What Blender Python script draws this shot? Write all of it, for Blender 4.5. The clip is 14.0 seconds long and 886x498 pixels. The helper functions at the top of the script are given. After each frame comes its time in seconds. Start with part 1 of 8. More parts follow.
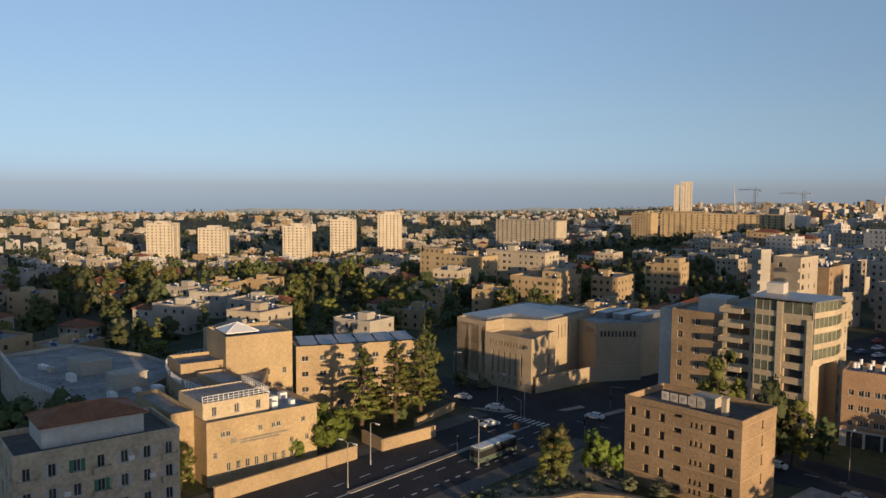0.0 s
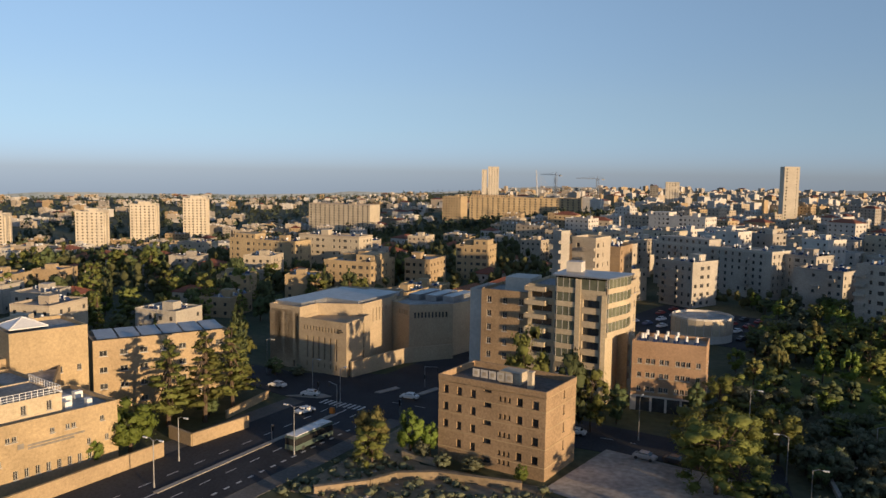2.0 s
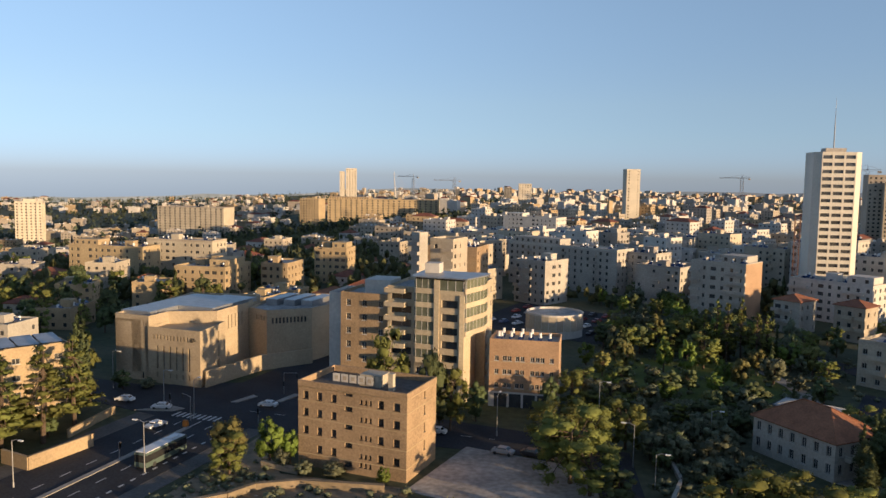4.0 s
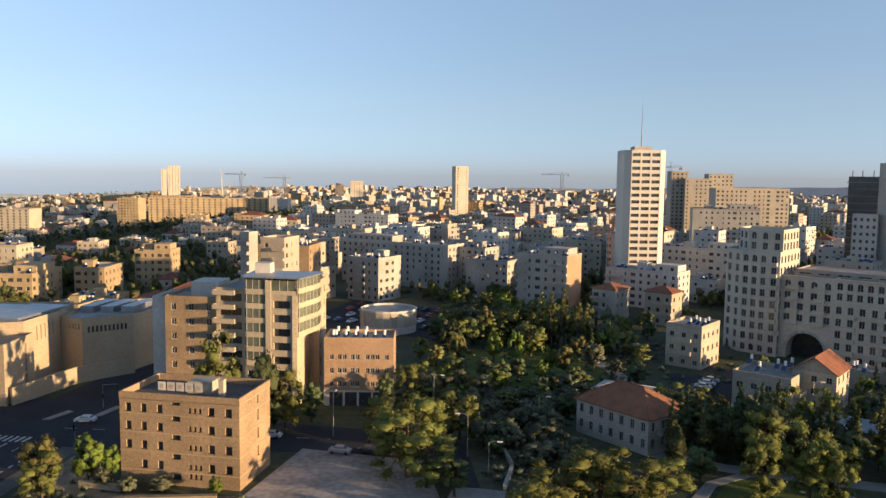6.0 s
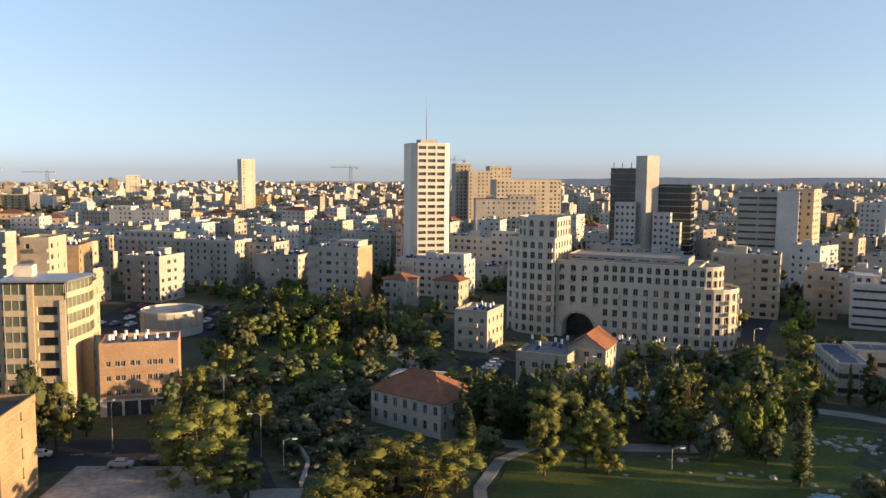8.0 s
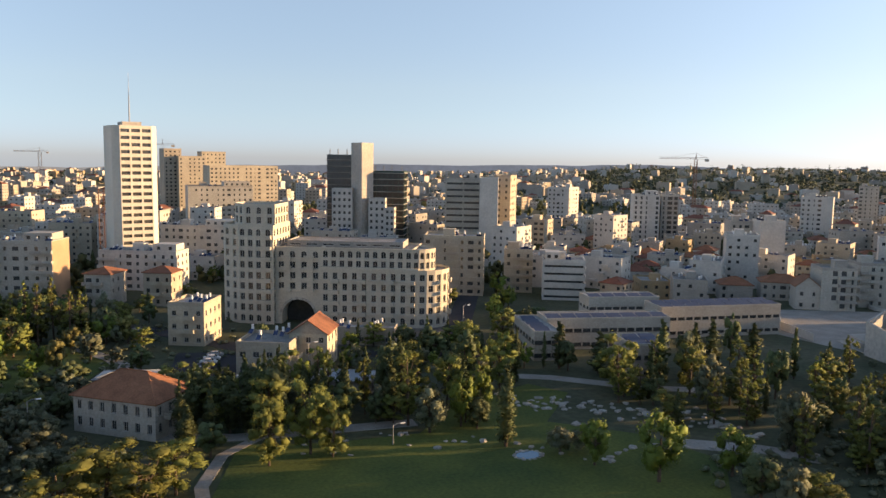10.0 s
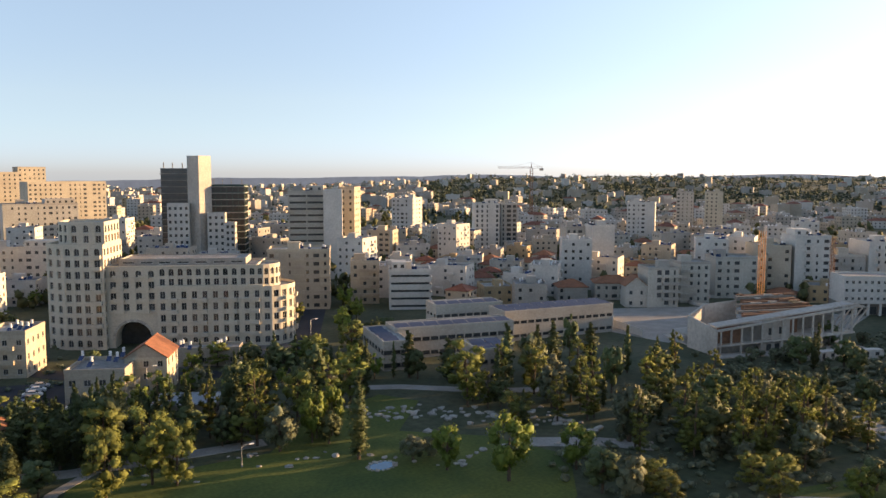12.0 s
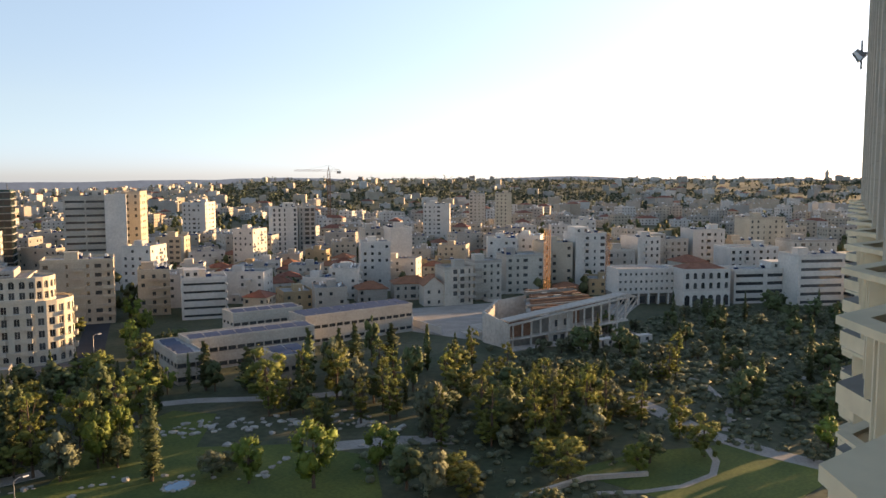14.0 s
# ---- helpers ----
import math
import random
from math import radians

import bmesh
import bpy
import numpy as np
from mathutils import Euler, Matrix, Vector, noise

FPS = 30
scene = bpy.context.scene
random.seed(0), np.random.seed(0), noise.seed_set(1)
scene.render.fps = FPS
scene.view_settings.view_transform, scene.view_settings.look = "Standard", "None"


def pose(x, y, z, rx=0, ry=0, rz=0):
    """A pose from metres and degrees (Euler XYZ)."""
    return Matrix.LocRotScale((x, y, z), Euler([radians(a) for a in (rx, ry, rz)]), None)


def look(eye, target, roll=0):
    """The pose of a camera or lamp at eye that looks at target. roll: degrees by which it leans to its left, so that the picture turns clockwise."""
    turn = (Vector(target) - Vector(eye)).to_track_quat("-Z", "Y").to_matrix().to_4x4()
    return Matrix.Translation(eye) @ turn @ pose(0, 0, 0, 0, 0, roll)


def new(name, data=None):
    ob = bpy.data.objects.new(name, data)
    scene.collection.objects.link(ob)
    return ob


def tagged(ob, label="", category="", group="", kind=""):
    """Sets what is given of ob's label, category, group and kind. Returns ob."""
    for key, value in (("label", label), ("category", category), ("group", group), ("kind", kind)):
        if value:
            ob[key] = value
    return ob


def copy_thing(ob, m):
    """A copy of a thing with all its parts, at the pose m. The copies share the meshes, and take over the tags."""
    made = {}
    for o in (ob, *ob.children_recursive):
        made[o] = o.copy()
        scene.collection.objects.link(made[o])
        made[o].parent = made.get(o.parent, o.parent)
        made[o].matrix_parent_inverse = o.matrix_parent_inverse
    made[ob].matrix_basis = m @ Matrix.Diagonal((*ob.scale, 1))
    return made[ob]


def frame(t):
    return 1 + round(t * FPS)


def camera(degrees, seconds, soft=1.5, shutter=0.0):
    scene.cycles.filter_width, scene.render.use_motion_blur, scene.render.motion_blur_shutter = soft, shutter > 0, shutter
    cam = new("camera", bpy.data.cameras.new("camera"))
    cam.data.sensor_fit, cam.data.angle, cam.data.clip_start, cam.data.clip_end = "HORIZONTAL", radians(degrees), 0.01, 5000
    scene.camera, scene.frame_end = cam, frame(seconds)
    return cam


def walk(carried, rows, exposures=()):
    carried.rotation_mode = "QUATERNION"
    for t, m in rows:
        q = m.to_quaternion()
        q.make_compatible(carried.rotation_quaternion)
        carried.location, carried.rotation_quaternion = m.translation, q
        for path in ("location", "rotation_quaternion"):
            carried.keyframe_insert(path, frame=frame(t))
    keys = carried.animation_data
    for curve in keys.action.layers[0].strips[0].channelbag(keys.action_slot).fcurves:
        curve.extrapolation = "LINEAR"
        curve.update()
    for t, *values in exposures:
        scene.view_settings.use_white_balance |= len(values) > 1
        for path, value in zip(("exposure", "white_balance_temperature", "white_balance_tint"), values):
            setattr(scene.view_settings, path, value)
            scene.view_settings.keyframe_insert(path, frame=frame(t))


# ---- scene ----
import itertools

# A hand-held pan from a high hotel balcony over a hillside city at low evening sun.
cam = camera(58.79, 14.0)
PATH = [  # seconds, eye x, y, z, yaw, pitch, roll
    (0.0, -0.000, 0.000, 52.000, 43.000, -4.560, 0.459),
    (0.5, -0.125, 0.063, 51.988, 39.602, -4.795, 0.531),
    (1.0, -0.187, 0.226, 51.913, 36.505, -5.045, 0.502),
    (1.5, -0.249, 0.400, 51.875, 32.780, -5.297, 0.700),
    (2.0, -0.323, 0.548, 51.903, 29.438, -5.577, 0.831),
    (2.5, -0.391, 0.614, 51.909, 26.560, -5.654, 1.080),
    (2.7, -0.382, 0.633, 51.930, 26.290, -5.708, 1.066),
    (4.8, -0.282, 0.835, 52.148, 14.136, -5.292, 0.788),
    (5.0, -0.273, 0.854, 52.169, 13.218, -5.401, 0.771),
    (5.5, -0.247, 0.928, 52.040, 9.288, -5.284, 0.663),
    (6.0, -0.216, 0.966, 52.066, 7.005, -5.334, 0.684),
    (6.5, -0.158, 1.134, 52.028, 3.188, -5.432, 0.684),
    (7.0, -0.120, 1.289, 51.851, 0.550, -5.553, 0.492),
    (7.5, -0.066, 1.385, 51.844, -3.395, -5.404, 0.453),
    (8.0, 0.008, 1.632, 51.847, -8.188, -5.684, 0.452),
    (8.5, 0.063, 1.973, 51.760, -11.698, -5.894, 0.389),
    (9.0, 0.165, 1.971, 51.738, -17.757, -6.320, 0.414),
    (9.2, 0.165, 1.977, 51.736, -20.712, -6.374, 0.728),
    (11.3, 0.163, 2.046, 51.718, -34.210, -6.041, -0.017),
    (11.5, 0.163, 2.052, 51.716, -35.287, -5.848, 0.088),
    (12.0, 0.142, 2.106, 51.640, -39.827, -5.508, 0.076),
    (12.5, 0.228, 2.135, 51.635, -43.944, -5.417, -0.004),
    (13.0, 0.247, 2.166, 51.677, -48.227, -5.546, -0.019),
    (13.5, 0.306, 2.116, 51.670, -51.833, -5.498, -0.103),
    (14.0, 0.372, 2.119, 51.699, -54.414, -5.305, -0.112),
]
walk(cam, [(t, pose(x, y, z, 90 + p, 0, w) @ pose(0, 0, 0, 0, 0, r)) for t, x, y, z, w, p, r in PATH],
     [(0.0, -0.08, 6500, 15), (2.5, 0.14, 6450, 15), (5.0, 0.5, 6600, 16), (9.0, 0.94, 7350, 19), (11.5, 1.07, 7600, 20), (12.5, 1.22, 7700, 20), (14.0, 1.22, 7800, 20)])

# ---- light ----
SUN_DIR, SUN_UP = -18.5, 5.6        # degrees from +x, and above the horizon
world = bpy.data.worlds.new("world")
scene.world = world
world.use_nodes = True
wn = world.node_tree
sky = wn.nodes.new("ShaderNodeTexSky")
sky.sky_type = "NISHITA"
sky.sun_disc = False
sky.sun_elevation = radians(SUN_UP)
sky.sun_rotation = radians(90 - SUN_DIR)
sky.altitude, sky.air_density, sky.dust_density, sky.ozone_density = 500, 0.75, 0.5, 1.5
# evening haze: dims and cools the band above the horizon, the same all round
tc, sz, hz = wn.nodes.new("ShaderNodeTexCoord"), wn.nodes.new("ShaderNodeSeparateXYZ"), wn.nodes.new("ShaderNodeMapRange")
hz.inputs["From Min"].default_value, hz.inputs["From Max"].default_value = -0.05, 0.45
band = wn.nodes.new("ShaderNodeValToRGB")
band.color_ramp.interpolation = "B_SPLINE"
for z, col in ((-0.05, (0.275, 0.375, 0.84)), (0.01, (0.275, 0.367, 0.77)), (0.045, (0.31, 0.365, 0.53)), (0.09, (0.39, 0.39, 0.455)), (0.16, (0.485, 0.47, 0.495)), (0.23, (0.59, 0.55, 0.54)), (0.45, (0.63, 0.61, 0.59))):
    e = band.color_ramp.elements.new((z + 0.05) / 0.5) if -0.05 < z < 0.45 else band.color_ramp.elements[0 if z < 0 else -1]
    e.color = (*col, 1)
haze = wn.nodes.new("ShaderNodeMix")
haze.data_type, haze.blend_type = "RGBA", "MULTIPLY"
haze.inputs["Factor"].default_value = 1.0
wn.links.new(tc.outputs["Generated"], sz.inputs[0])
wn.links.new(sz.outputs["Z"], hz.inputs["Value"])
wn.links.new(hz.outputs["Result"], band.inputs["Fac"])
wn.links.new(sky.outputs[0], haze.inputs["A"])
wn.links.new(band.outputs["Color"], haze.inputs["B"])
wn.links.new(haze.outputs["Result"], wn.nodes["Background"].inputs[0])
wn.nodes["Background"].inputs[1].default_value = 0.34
sun_data = bpy.data.lights.new("sun", "SUN")
sun_data.energy, sun_data.angle, sun_data.color = 5.8, radians(0.6), (1.0, 0.72, 0.40)
sun = new("sun", sun_data)
sv = Vector((math.cos(radians(SUN_DIR)) * math.cos(radians(SUN_UP)), math.sin(radians(SUN_DIR)) * math.cos(radians(SUN_UP)), math.sin(radians(SUN_UP))))
sun.matrix_world = look(sv * 300 + Vector((0, 0, 50)), (0, 0, 50))


# ---- materials ----
def surface(name, col, rough=0.8, var=0.25, big=0.08, fine=1.5, bump=0.15, other=None, vary=0.0, metal=0.0, courses=None, spec=0.3, island=False, through_leaf=0.0):
    """A worn surface: base colour mottled at a large and a fine scale, a tint that differs from object to object, fine relief."""
    m = bpy.data.materials.new(name)
    m.use_nodes = True
    nt = m.node_tree
    N, L = nt.nodes, nt.links
    b = N["Principled BSDF"]
    b.inputs["Roughness"].default_value, b.inputs["Metallic"].default_value = rough, metal
    b.inputs["Specular IOR Level"].default_value = spec
    geo = N.new("ShaderNodeNewGeometry")
    n1, n2 = N.new("ShaderNodeTexNoise"), N.new("ShaderNodeTexNoise")
    n1.inputs["Scale"].default_value, n1.inputs["Detail"].default_value = big, 6
    n2.inputs["Scale"].default_value, n2.inputs["Detail"].default_value = fine, 5
    for n in (n1, n2):
        L.new(geo.outputs["Position"], n.inputs["Vector"])
    r1 = N.new("ShaderNodeValToRGB")
    r1.color_ramp.elements[0].position, r1.color_ramp.elements[1].position = 0.32, 0.68
    dark = other if other else tuple(v * (1 - var) for v in col)
    r1.color_ramp.elements[0].color, r1.color_ramp.elements[1].color = (*dark, 1), (*col, 1)
    L.new(n1.outputs["Fac"], r1.inputs["Fac"])
    hue = N.new("ShaderNodeHueSaturation")
    L.new(r1.outputs["Color"], hue.inputs["Color"])
    mr = N.new("ShaderNodeMapRange")
    mr.inputs["From Min"].default_value, mr.inputs["From Max"].default_value = 0.3, 0.7
    mr.inputs["To Min"].default_value, mr.inputs["To Max"].default_value = 1 - var * 0.7, 1 + var * 0.5
    L.new(n2.outputs["Fac"], mr.inputs["Value"])
    val = mr.outputs["Result"]
    if vary:
        info = N.new("ShaderNodeObjectInfo")
        src = geo.outputs["Random Per Island"] if island else info.outputs["Random"]
        m2 = N.new("ShaderNodeMapRange")
        m2.inputs["To Min"].default_value, m2.inputs["To Max"].default_value = 1 - vary, 1 + vary
        L.new(src, m2.inputs["Value"])
        mul = N.new("ShaderNodeMath")
        mul.operation = "MULTIPLY"
        L.new(val, mul.inputs[0])
        L.new(m2.outputs["Result"], mul.inputs[1])
        val = mul.outputs[0]
        m3 = N.new("ShaderNodeMapRange")
        m3.inputs["To Min"].default_value, m3.inputs["To Max"].default_value = 0.5 - vary * 0.06, 0.5 + vary * 0.06
        L.new(info.outputs["Random"], m3.inputs["Value"])
        L.new(m3.outputs["Result"], hue.inputs["Hue"])
    L.new(val, hue.inputs["Value"])
    out = hue.outputs["Color"]
    height = n2.outputs["Fac"]
    if courses:      # stone courses: length, height, joint shade
        cw, ch, shade = courses
        sep, comb, add = N.new("ShaderNodeSeparateXYZ"), N.new("ShaderNodeCombineXYZ"), N.new("ShaderNodeMath")
        L.new(geo.outputs["Position"], sep.inputs[0])
        L.new(sep.outputs["X"], add.inputs[0])
        L.new(sep.outputs["Y"], add.inputs[1])
        L.new(add.outputs[0], comb.inputs["X"])
        L.new(sep.outputs["Z"], comb.inputs["Y"])
        br = N.new("ShaderNodeTexBrick")
        br.inputs["Scale"].default_value, br.inputs["Brick Width"].default_value, br.inputs["Row Height"].default_value = 1.0, cw, ch
        br.inputs["Mortar Size"].default_value = 0.018
        br.inputs["Color1"].default_value, br.inputs["Color2"].default_value = (1, 1, 1, 1), (0.91, 0.91, 0.91, 1)
        br.inputs["Mortar"].default_value = (shade, shade, shade, 1)
        L.new(comb.outputs[0], br.inputs["Vector"])
        mix = N.new("ShaderNodeMix")
        mix.data_type, mix.blend_type = "RGBA", "MULTIPLY"
        mix.inputs["Factor"].default_value = 0.8
        L.new(out, mix.inputs["A"])
        L.new(br.outputs["Color"], mix.inputs["B"])
        out = mix.outputs["Result"]
    L.new(out, b.inputs["Base Color"])
    if bump:
        bp = N.new("ShaderNodeBump")
        bp.inputs["Strength"].default_value, bp.inputs["Distance"].default_value = bump, 0.1
        L.new(height, bp.inputs["Height"])
        L.new(bp.outputs[0], b.inputs["Normal"])
    if through_leaf:
        tr, mx = N.new("ShaderNodeBsdfTranslucent"), N.new("ShaderNodeMixShader")
        mx.inputs[0].default_value = through_leaf
        L.new(out, tr.inputs["Color"])
        L.new(b.outputs[0], mx.inputs[1])
        L.new(tr.outputs[0], mx.inputs[2])
        L.new(mx.outputs[0], N["Material Output"].inputs["Surface"])
    return m


GOLD = surface("golden_limestone", (0.46, 0.345, 0.205), 0.85, 0.24, 0.12, 2.2, 0.2, courses=(0.7, 0.3, 0.82), vary=0.06)
TAN = surface("tan_limestone", (0.42, 0.295, 0.175), 0.85, 0.3, 0.15, 2.5, 0.2, courses=(0.6, 0.28, 0.78), vary=0.05)
CREAM = surface("cream_limestone", (0.50, 0.43, 0.33), 0.85, 0.2, 0.1, 2.0, 0.15, courses=(0.9, 0.4, 0.8), vary=0.12)
PALE = surface("pale_limestone", (0.46, 0.42, 0.36), 0.85, 0.22, 0.1, 2.0, 0.15, courses=(0.8, 0.35, 0.8), vary=0.16)
WHITE = surface("whitewashed_render", (0.57, 0.535, 0.48), 0.8, 0.16, 0.15, 1.2, 0.08, vary=0.08)
ORANGE = surface("orange_stone_cladding", (0.46, 0.30, 0.185), 0.85, 0.2, 0.15, 2.4, 0.2, courses=(0.6, 0.28, 0.7))
CONC = surface("raw_concrete", (0.50, 0.45, 0.39), 0.9, 0.25, 0.1, 1.0, 0.2)
DARKCONC = surface("weathered_concrete", (0.25, 0.23, 0.20), 0.9, 0.3, 0.2, 1.0, 0.2)
ROOF = surface("pale_roof_coating", (0.38, 0.37, 0.35), 0.9, 0.4, 0.25, 1.5, 0.2, vary=0.2)
ROOFDARK = surface("tarred_roof", (0.13, 0.12, 0.11), 0.9, 0.4, 0.3, 1.5, 0.2)
TILE = surface("red_clay_tiles", (0.29, 0.115, 0.065), 0.8, 0.3, 0.5, 3.0, 0.4, vary=0.15)
GLASS = surface("dark_window_glass", (0.07, 0.07, 0.07), 0.12, 0.3, 0.3, 0.8, 0.0, spec=0.6, vary=0.5)
TEAL = surface("green_tinted_glazing", (0.17, 0.18, 0.125), 0.15, 0.3, 0.2, 0.6, 0.0, spec=0.8)
CURTAIN = surface("dark_curtain_wall", (0.035, 0.045, 0.05), 0.2, 0.3, 0.2, 0.8, 0.0, spec=0.7)
FRAME = surface("pale_window_frame", (0.5, 0.48, 0.44), 0.6, 0.15, 0.3, 2.0, 0.0)
DARKFRAME = surface("dark_metal", (0.06, 0.06, 0.06), 0.5, 0.2, 0.3, 2.0, 0.0, metal=0.3)
STEEL = surface("galvanised_steel", (0.42, 0.43, 0.44), 0.45, 0.2, 0.4, 3.0, 0.05, metal=0.7)
WHITEMETAL = surface("white_enamel", (0.75, 0.75, 0.74), 0.4, 0.1, 0.4, 3.0, 0.0)
PANEL = surface("solar_panel", (0.03, 0.05, 0.12), 0.15, 0.2, 0.4, 2.0, 0.0, spec=0.7)
BLUEROOF = surface("blue_roof_sheet", (0.05, 0.065, 0.115), 0.55, 0.25, 0.2, 1.5, 0.05)
SHUTTER = surface("green_wooden_shutter", (0.06, 0.20, 0.12), 0.7, 0.2, 0.5, 3.0, 0.1)
ASPHALT = surface("asphalt", (0.058, 0.06, 0.066), 0.9, 0.35, 0.08, 2.5, 0.1, spec=0.12)
PAVING = surface("grey_paving", (0.16, 0.15, 0.138), 0.9, 0.35, 0.15, 2.0, 0.1, spec=0.15)
GRAVEL = surface("bare_gravel", (0.48, 0.44, 0.39), 0.95, 0.4, 0.12, 0.9, 0.2, spec=0.15)
HONEY = surface("honey_limestone", (0.56, 0.46, 0.315), 0.85, 0.2, 0.12, 2.2, 0.15, courses=(0.8, 0.35, 0.8), vary=0.05)
LIGHTPATH = surface("pale_paved_path", (0.36, 0.33, 0.29), 0.9, 0.25, 0.2, 2.0, 0.1)
EARTH = surface("dry_earth", (0.33, 0.25, 0.17), 0.95, 0.35, 0.08, 0.9, 0.3, other=(0.2, 0.16, 0.1))
GROUND = surface("scrubby_ground", (0.095, 0.095, 0.055), 0.95, 0.4, 0.05, 0.6, 0.4, other=(0.045, 0.06, 0.028))
GRASS = surface("mown_lawn", (0.125, 0.145, 0.03), 0.95, 0.35, 0.06, 1.5, 0.5, other=(0.055, 0.085, 0.02))
MARK = surface("white_road_paint", (0.6, 0.6, 0.58), 0.7, 0.3, 0.4, 3.0, 0.0)
ROCK = surface("pale_rock", (0.42, 0.39, 0.34), 0.9, 0.3, 0.5, 2.0, 0.4, vary=0.15)
WATER = surface("pond_water", (0.08, 0.20, 0.30), 0.05, 0.1, 0.2, 1.0, 0.02, spec=0.6)
BARK = surface("bark", (0.12, 0.085, 0.06), 0.95, 0.3, 1.0, 5.0, 0.4)
PINE = surface("pine_needles", (0.22, 0.24, 0.066), 0.8, 0.3, 0.25, 1.6, 0.0, vary=0.22, through_leaf=0.4)
CYPRESS = surface("cypress_foliage", (0.10, 0.125, 0.05), 0.8, 0.3, 0.3, 1.6, 0.0, vary=0.25, through_leaf=0.15)
OLIVE = surface("olive_leaves", (0.175, 0.19, 0.115), 0.8, 0.3, 0.3, 1.6, 0.0, vary=0.25, through_leaf=0.2)
LEAF = surface("bright_green_leaves", (0.18, 0.24, 0.045), 0.7, 0.3, 0.25, 1.6, 0.0, vary=0.22, through_leaf=0.3)
DRYLEAF = surface("yellow_brown_leaves", (0.23, 0.22, 0.075), 0.8, 0.3, 0.25, 1.6, 0.0, vary=0.2, through_leaf=0.3)
ORANGEPAINT = surface("orange_crane_paint", (0.50, 0.20, 0.05), 0.6, 0.2, 0.5, 2.0, 0.0)
RUST = surface("rusty_formwork", (0.25, 0.13, 0.08), 0.9, 0.3, 0.3, 1.5, 0.2)
OLDSTONE = surface("weathered_house_stone", (0.64, 0.52, 0.37), 0.9, 0.3, 0.3, 1.6, 0.25, courses=(0.7, 0.32, 0.75))
FARWOOD = surface("distant_foliage", (0.075, 0.095, 0.06), 0.9, 0.3, 0.02, 0.2, 0.0, vary=0.2)
HOTELSTONE = surface("pale_hotel_stone", (0.60, 0.53, 0.42), 0.85, 0.16, 0.1, 2.0, 0.15, courses=(0.9, 0.4, 0.85))
SAND = surface("sand_limestone", (0.47, 0.375, 0.255), 0.85, 0.2, 0.12, 2.2, 0.2, courses=(0.7, 0.3, 0.75))
NETTING = surface("green_safety_netting", (0.035, 0.075, 0.065), 0.7, 0.4, 0.2, 0.8, 0.0)
COPING = surface("warm_cast_stone", (0.76, 0.63, 0.42), 0.8, 0.15, 0.4, 3.0, 0.1)
CLADDING = surface("white_cladding", (0.64, 0.585, 0.49), 0.7, 0.12, 0.1, 1.5, 0.05)
TOWNLEAF = surface("dusty_town_foliage", (0.12, 0.125, 0.05), 0.8, 0.35, 0.1, 1.2, 0.0, through_leaf=0.2)
HILL = surface("haze_tinted_hill", (0.17, 0.19, 0.19), 1.0, 0.3, 0.006, 0.03, 0.0, other=(0.10, 0.13, 0.14))


# Haze is put into the hills as bluish colour and a faint glow.
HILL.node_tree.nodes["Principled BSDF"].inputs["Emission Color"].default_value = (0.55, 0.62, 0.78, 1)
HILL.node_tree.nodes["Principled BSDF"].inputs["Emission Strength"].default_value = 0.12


# ---- mesh helpers ----
class Geo:
    """Collects faces with a material slot each."""

    def __init__(self):
        self.v, self.f, self.m = [], [], []

    def poly(self, pts, mat=0):
        n = len(self.v)
        self.v += [tuple(p) for p in pts]
        self.f.append(tuple(range(n, n + len(pts))))
        self.m.append(mat)

    def box(self, x0, y0, z0, x1, y1, z1, mat=0, top=True, bottom=True):
        a, b, c, d = (x0, y0), (x1, y0), (x1, y1), (x0, y1)
        for p, q in ((a, b), (b, c), (c, d), (d, a)):
            self.poly([(*p, z0), (*q, z0), (*q, z1), (*p, z1)], mat)
        if top:
            self.poly([(*a, z1), (*b, z1), (*c, z1), (*d, z1)], mat)
        if bottom:
            self.poly([(*d, z0), (*c, z0), (*b, z0), (*a, z0)], mat)

    def tube(self, p, q, r0, r1=None, n=6, mat=0, caps=True):
        p, q = Vector(p), Vector(q)
        r1 = r0 if r1 is None else r1
        ax = (q - p).normalized()
        s = ax.orthogonal().normalized()
        t = ax.cross(s)
        A = [p + (s * math.cos(2 * math.pi * i / n) + t * math.sin(2 * math.pi * i / n)) * r0 for i in range(n)]
        B = [q + (s * math.cos(2 * math.pi * i / n) + t * math.sin(2 * math.pi * i / n)) * r1 for i in range(n)]
        for i in range(n):
            j = (i + 1) % n
            self.poly([A[i], A[j], B[j], B[i]], mat)
        if caps:
            self.poly(A[::-1], mat)
            self.poly(B, mat)

    def mesh(self, name, *mats):
        me = bpy.data.meshes.new(name)
        me.from_pydata(self.v, [], self.f)
        for m in mats:
            me.materials.append(m)
        if len(mats) > 1:
            me.polygons.foreach_set("material_index", self.m)
        me.update()
        return me


def part(name, me, parent=None, label="", m=None):
    ob = new(name, me)
    if parent is not None:
        ob.parent = parent
    if m is not None:
        ob.matrix_basis = m
    return tagged(ob, label) if label else ob


def empty(name, m, label, category, group="", kind=""):
    ob = new(name)
    ob.empty_display_size = 0.5
    ob.matrix_basis = m
    return tagged(ob, label, category, group, kind)


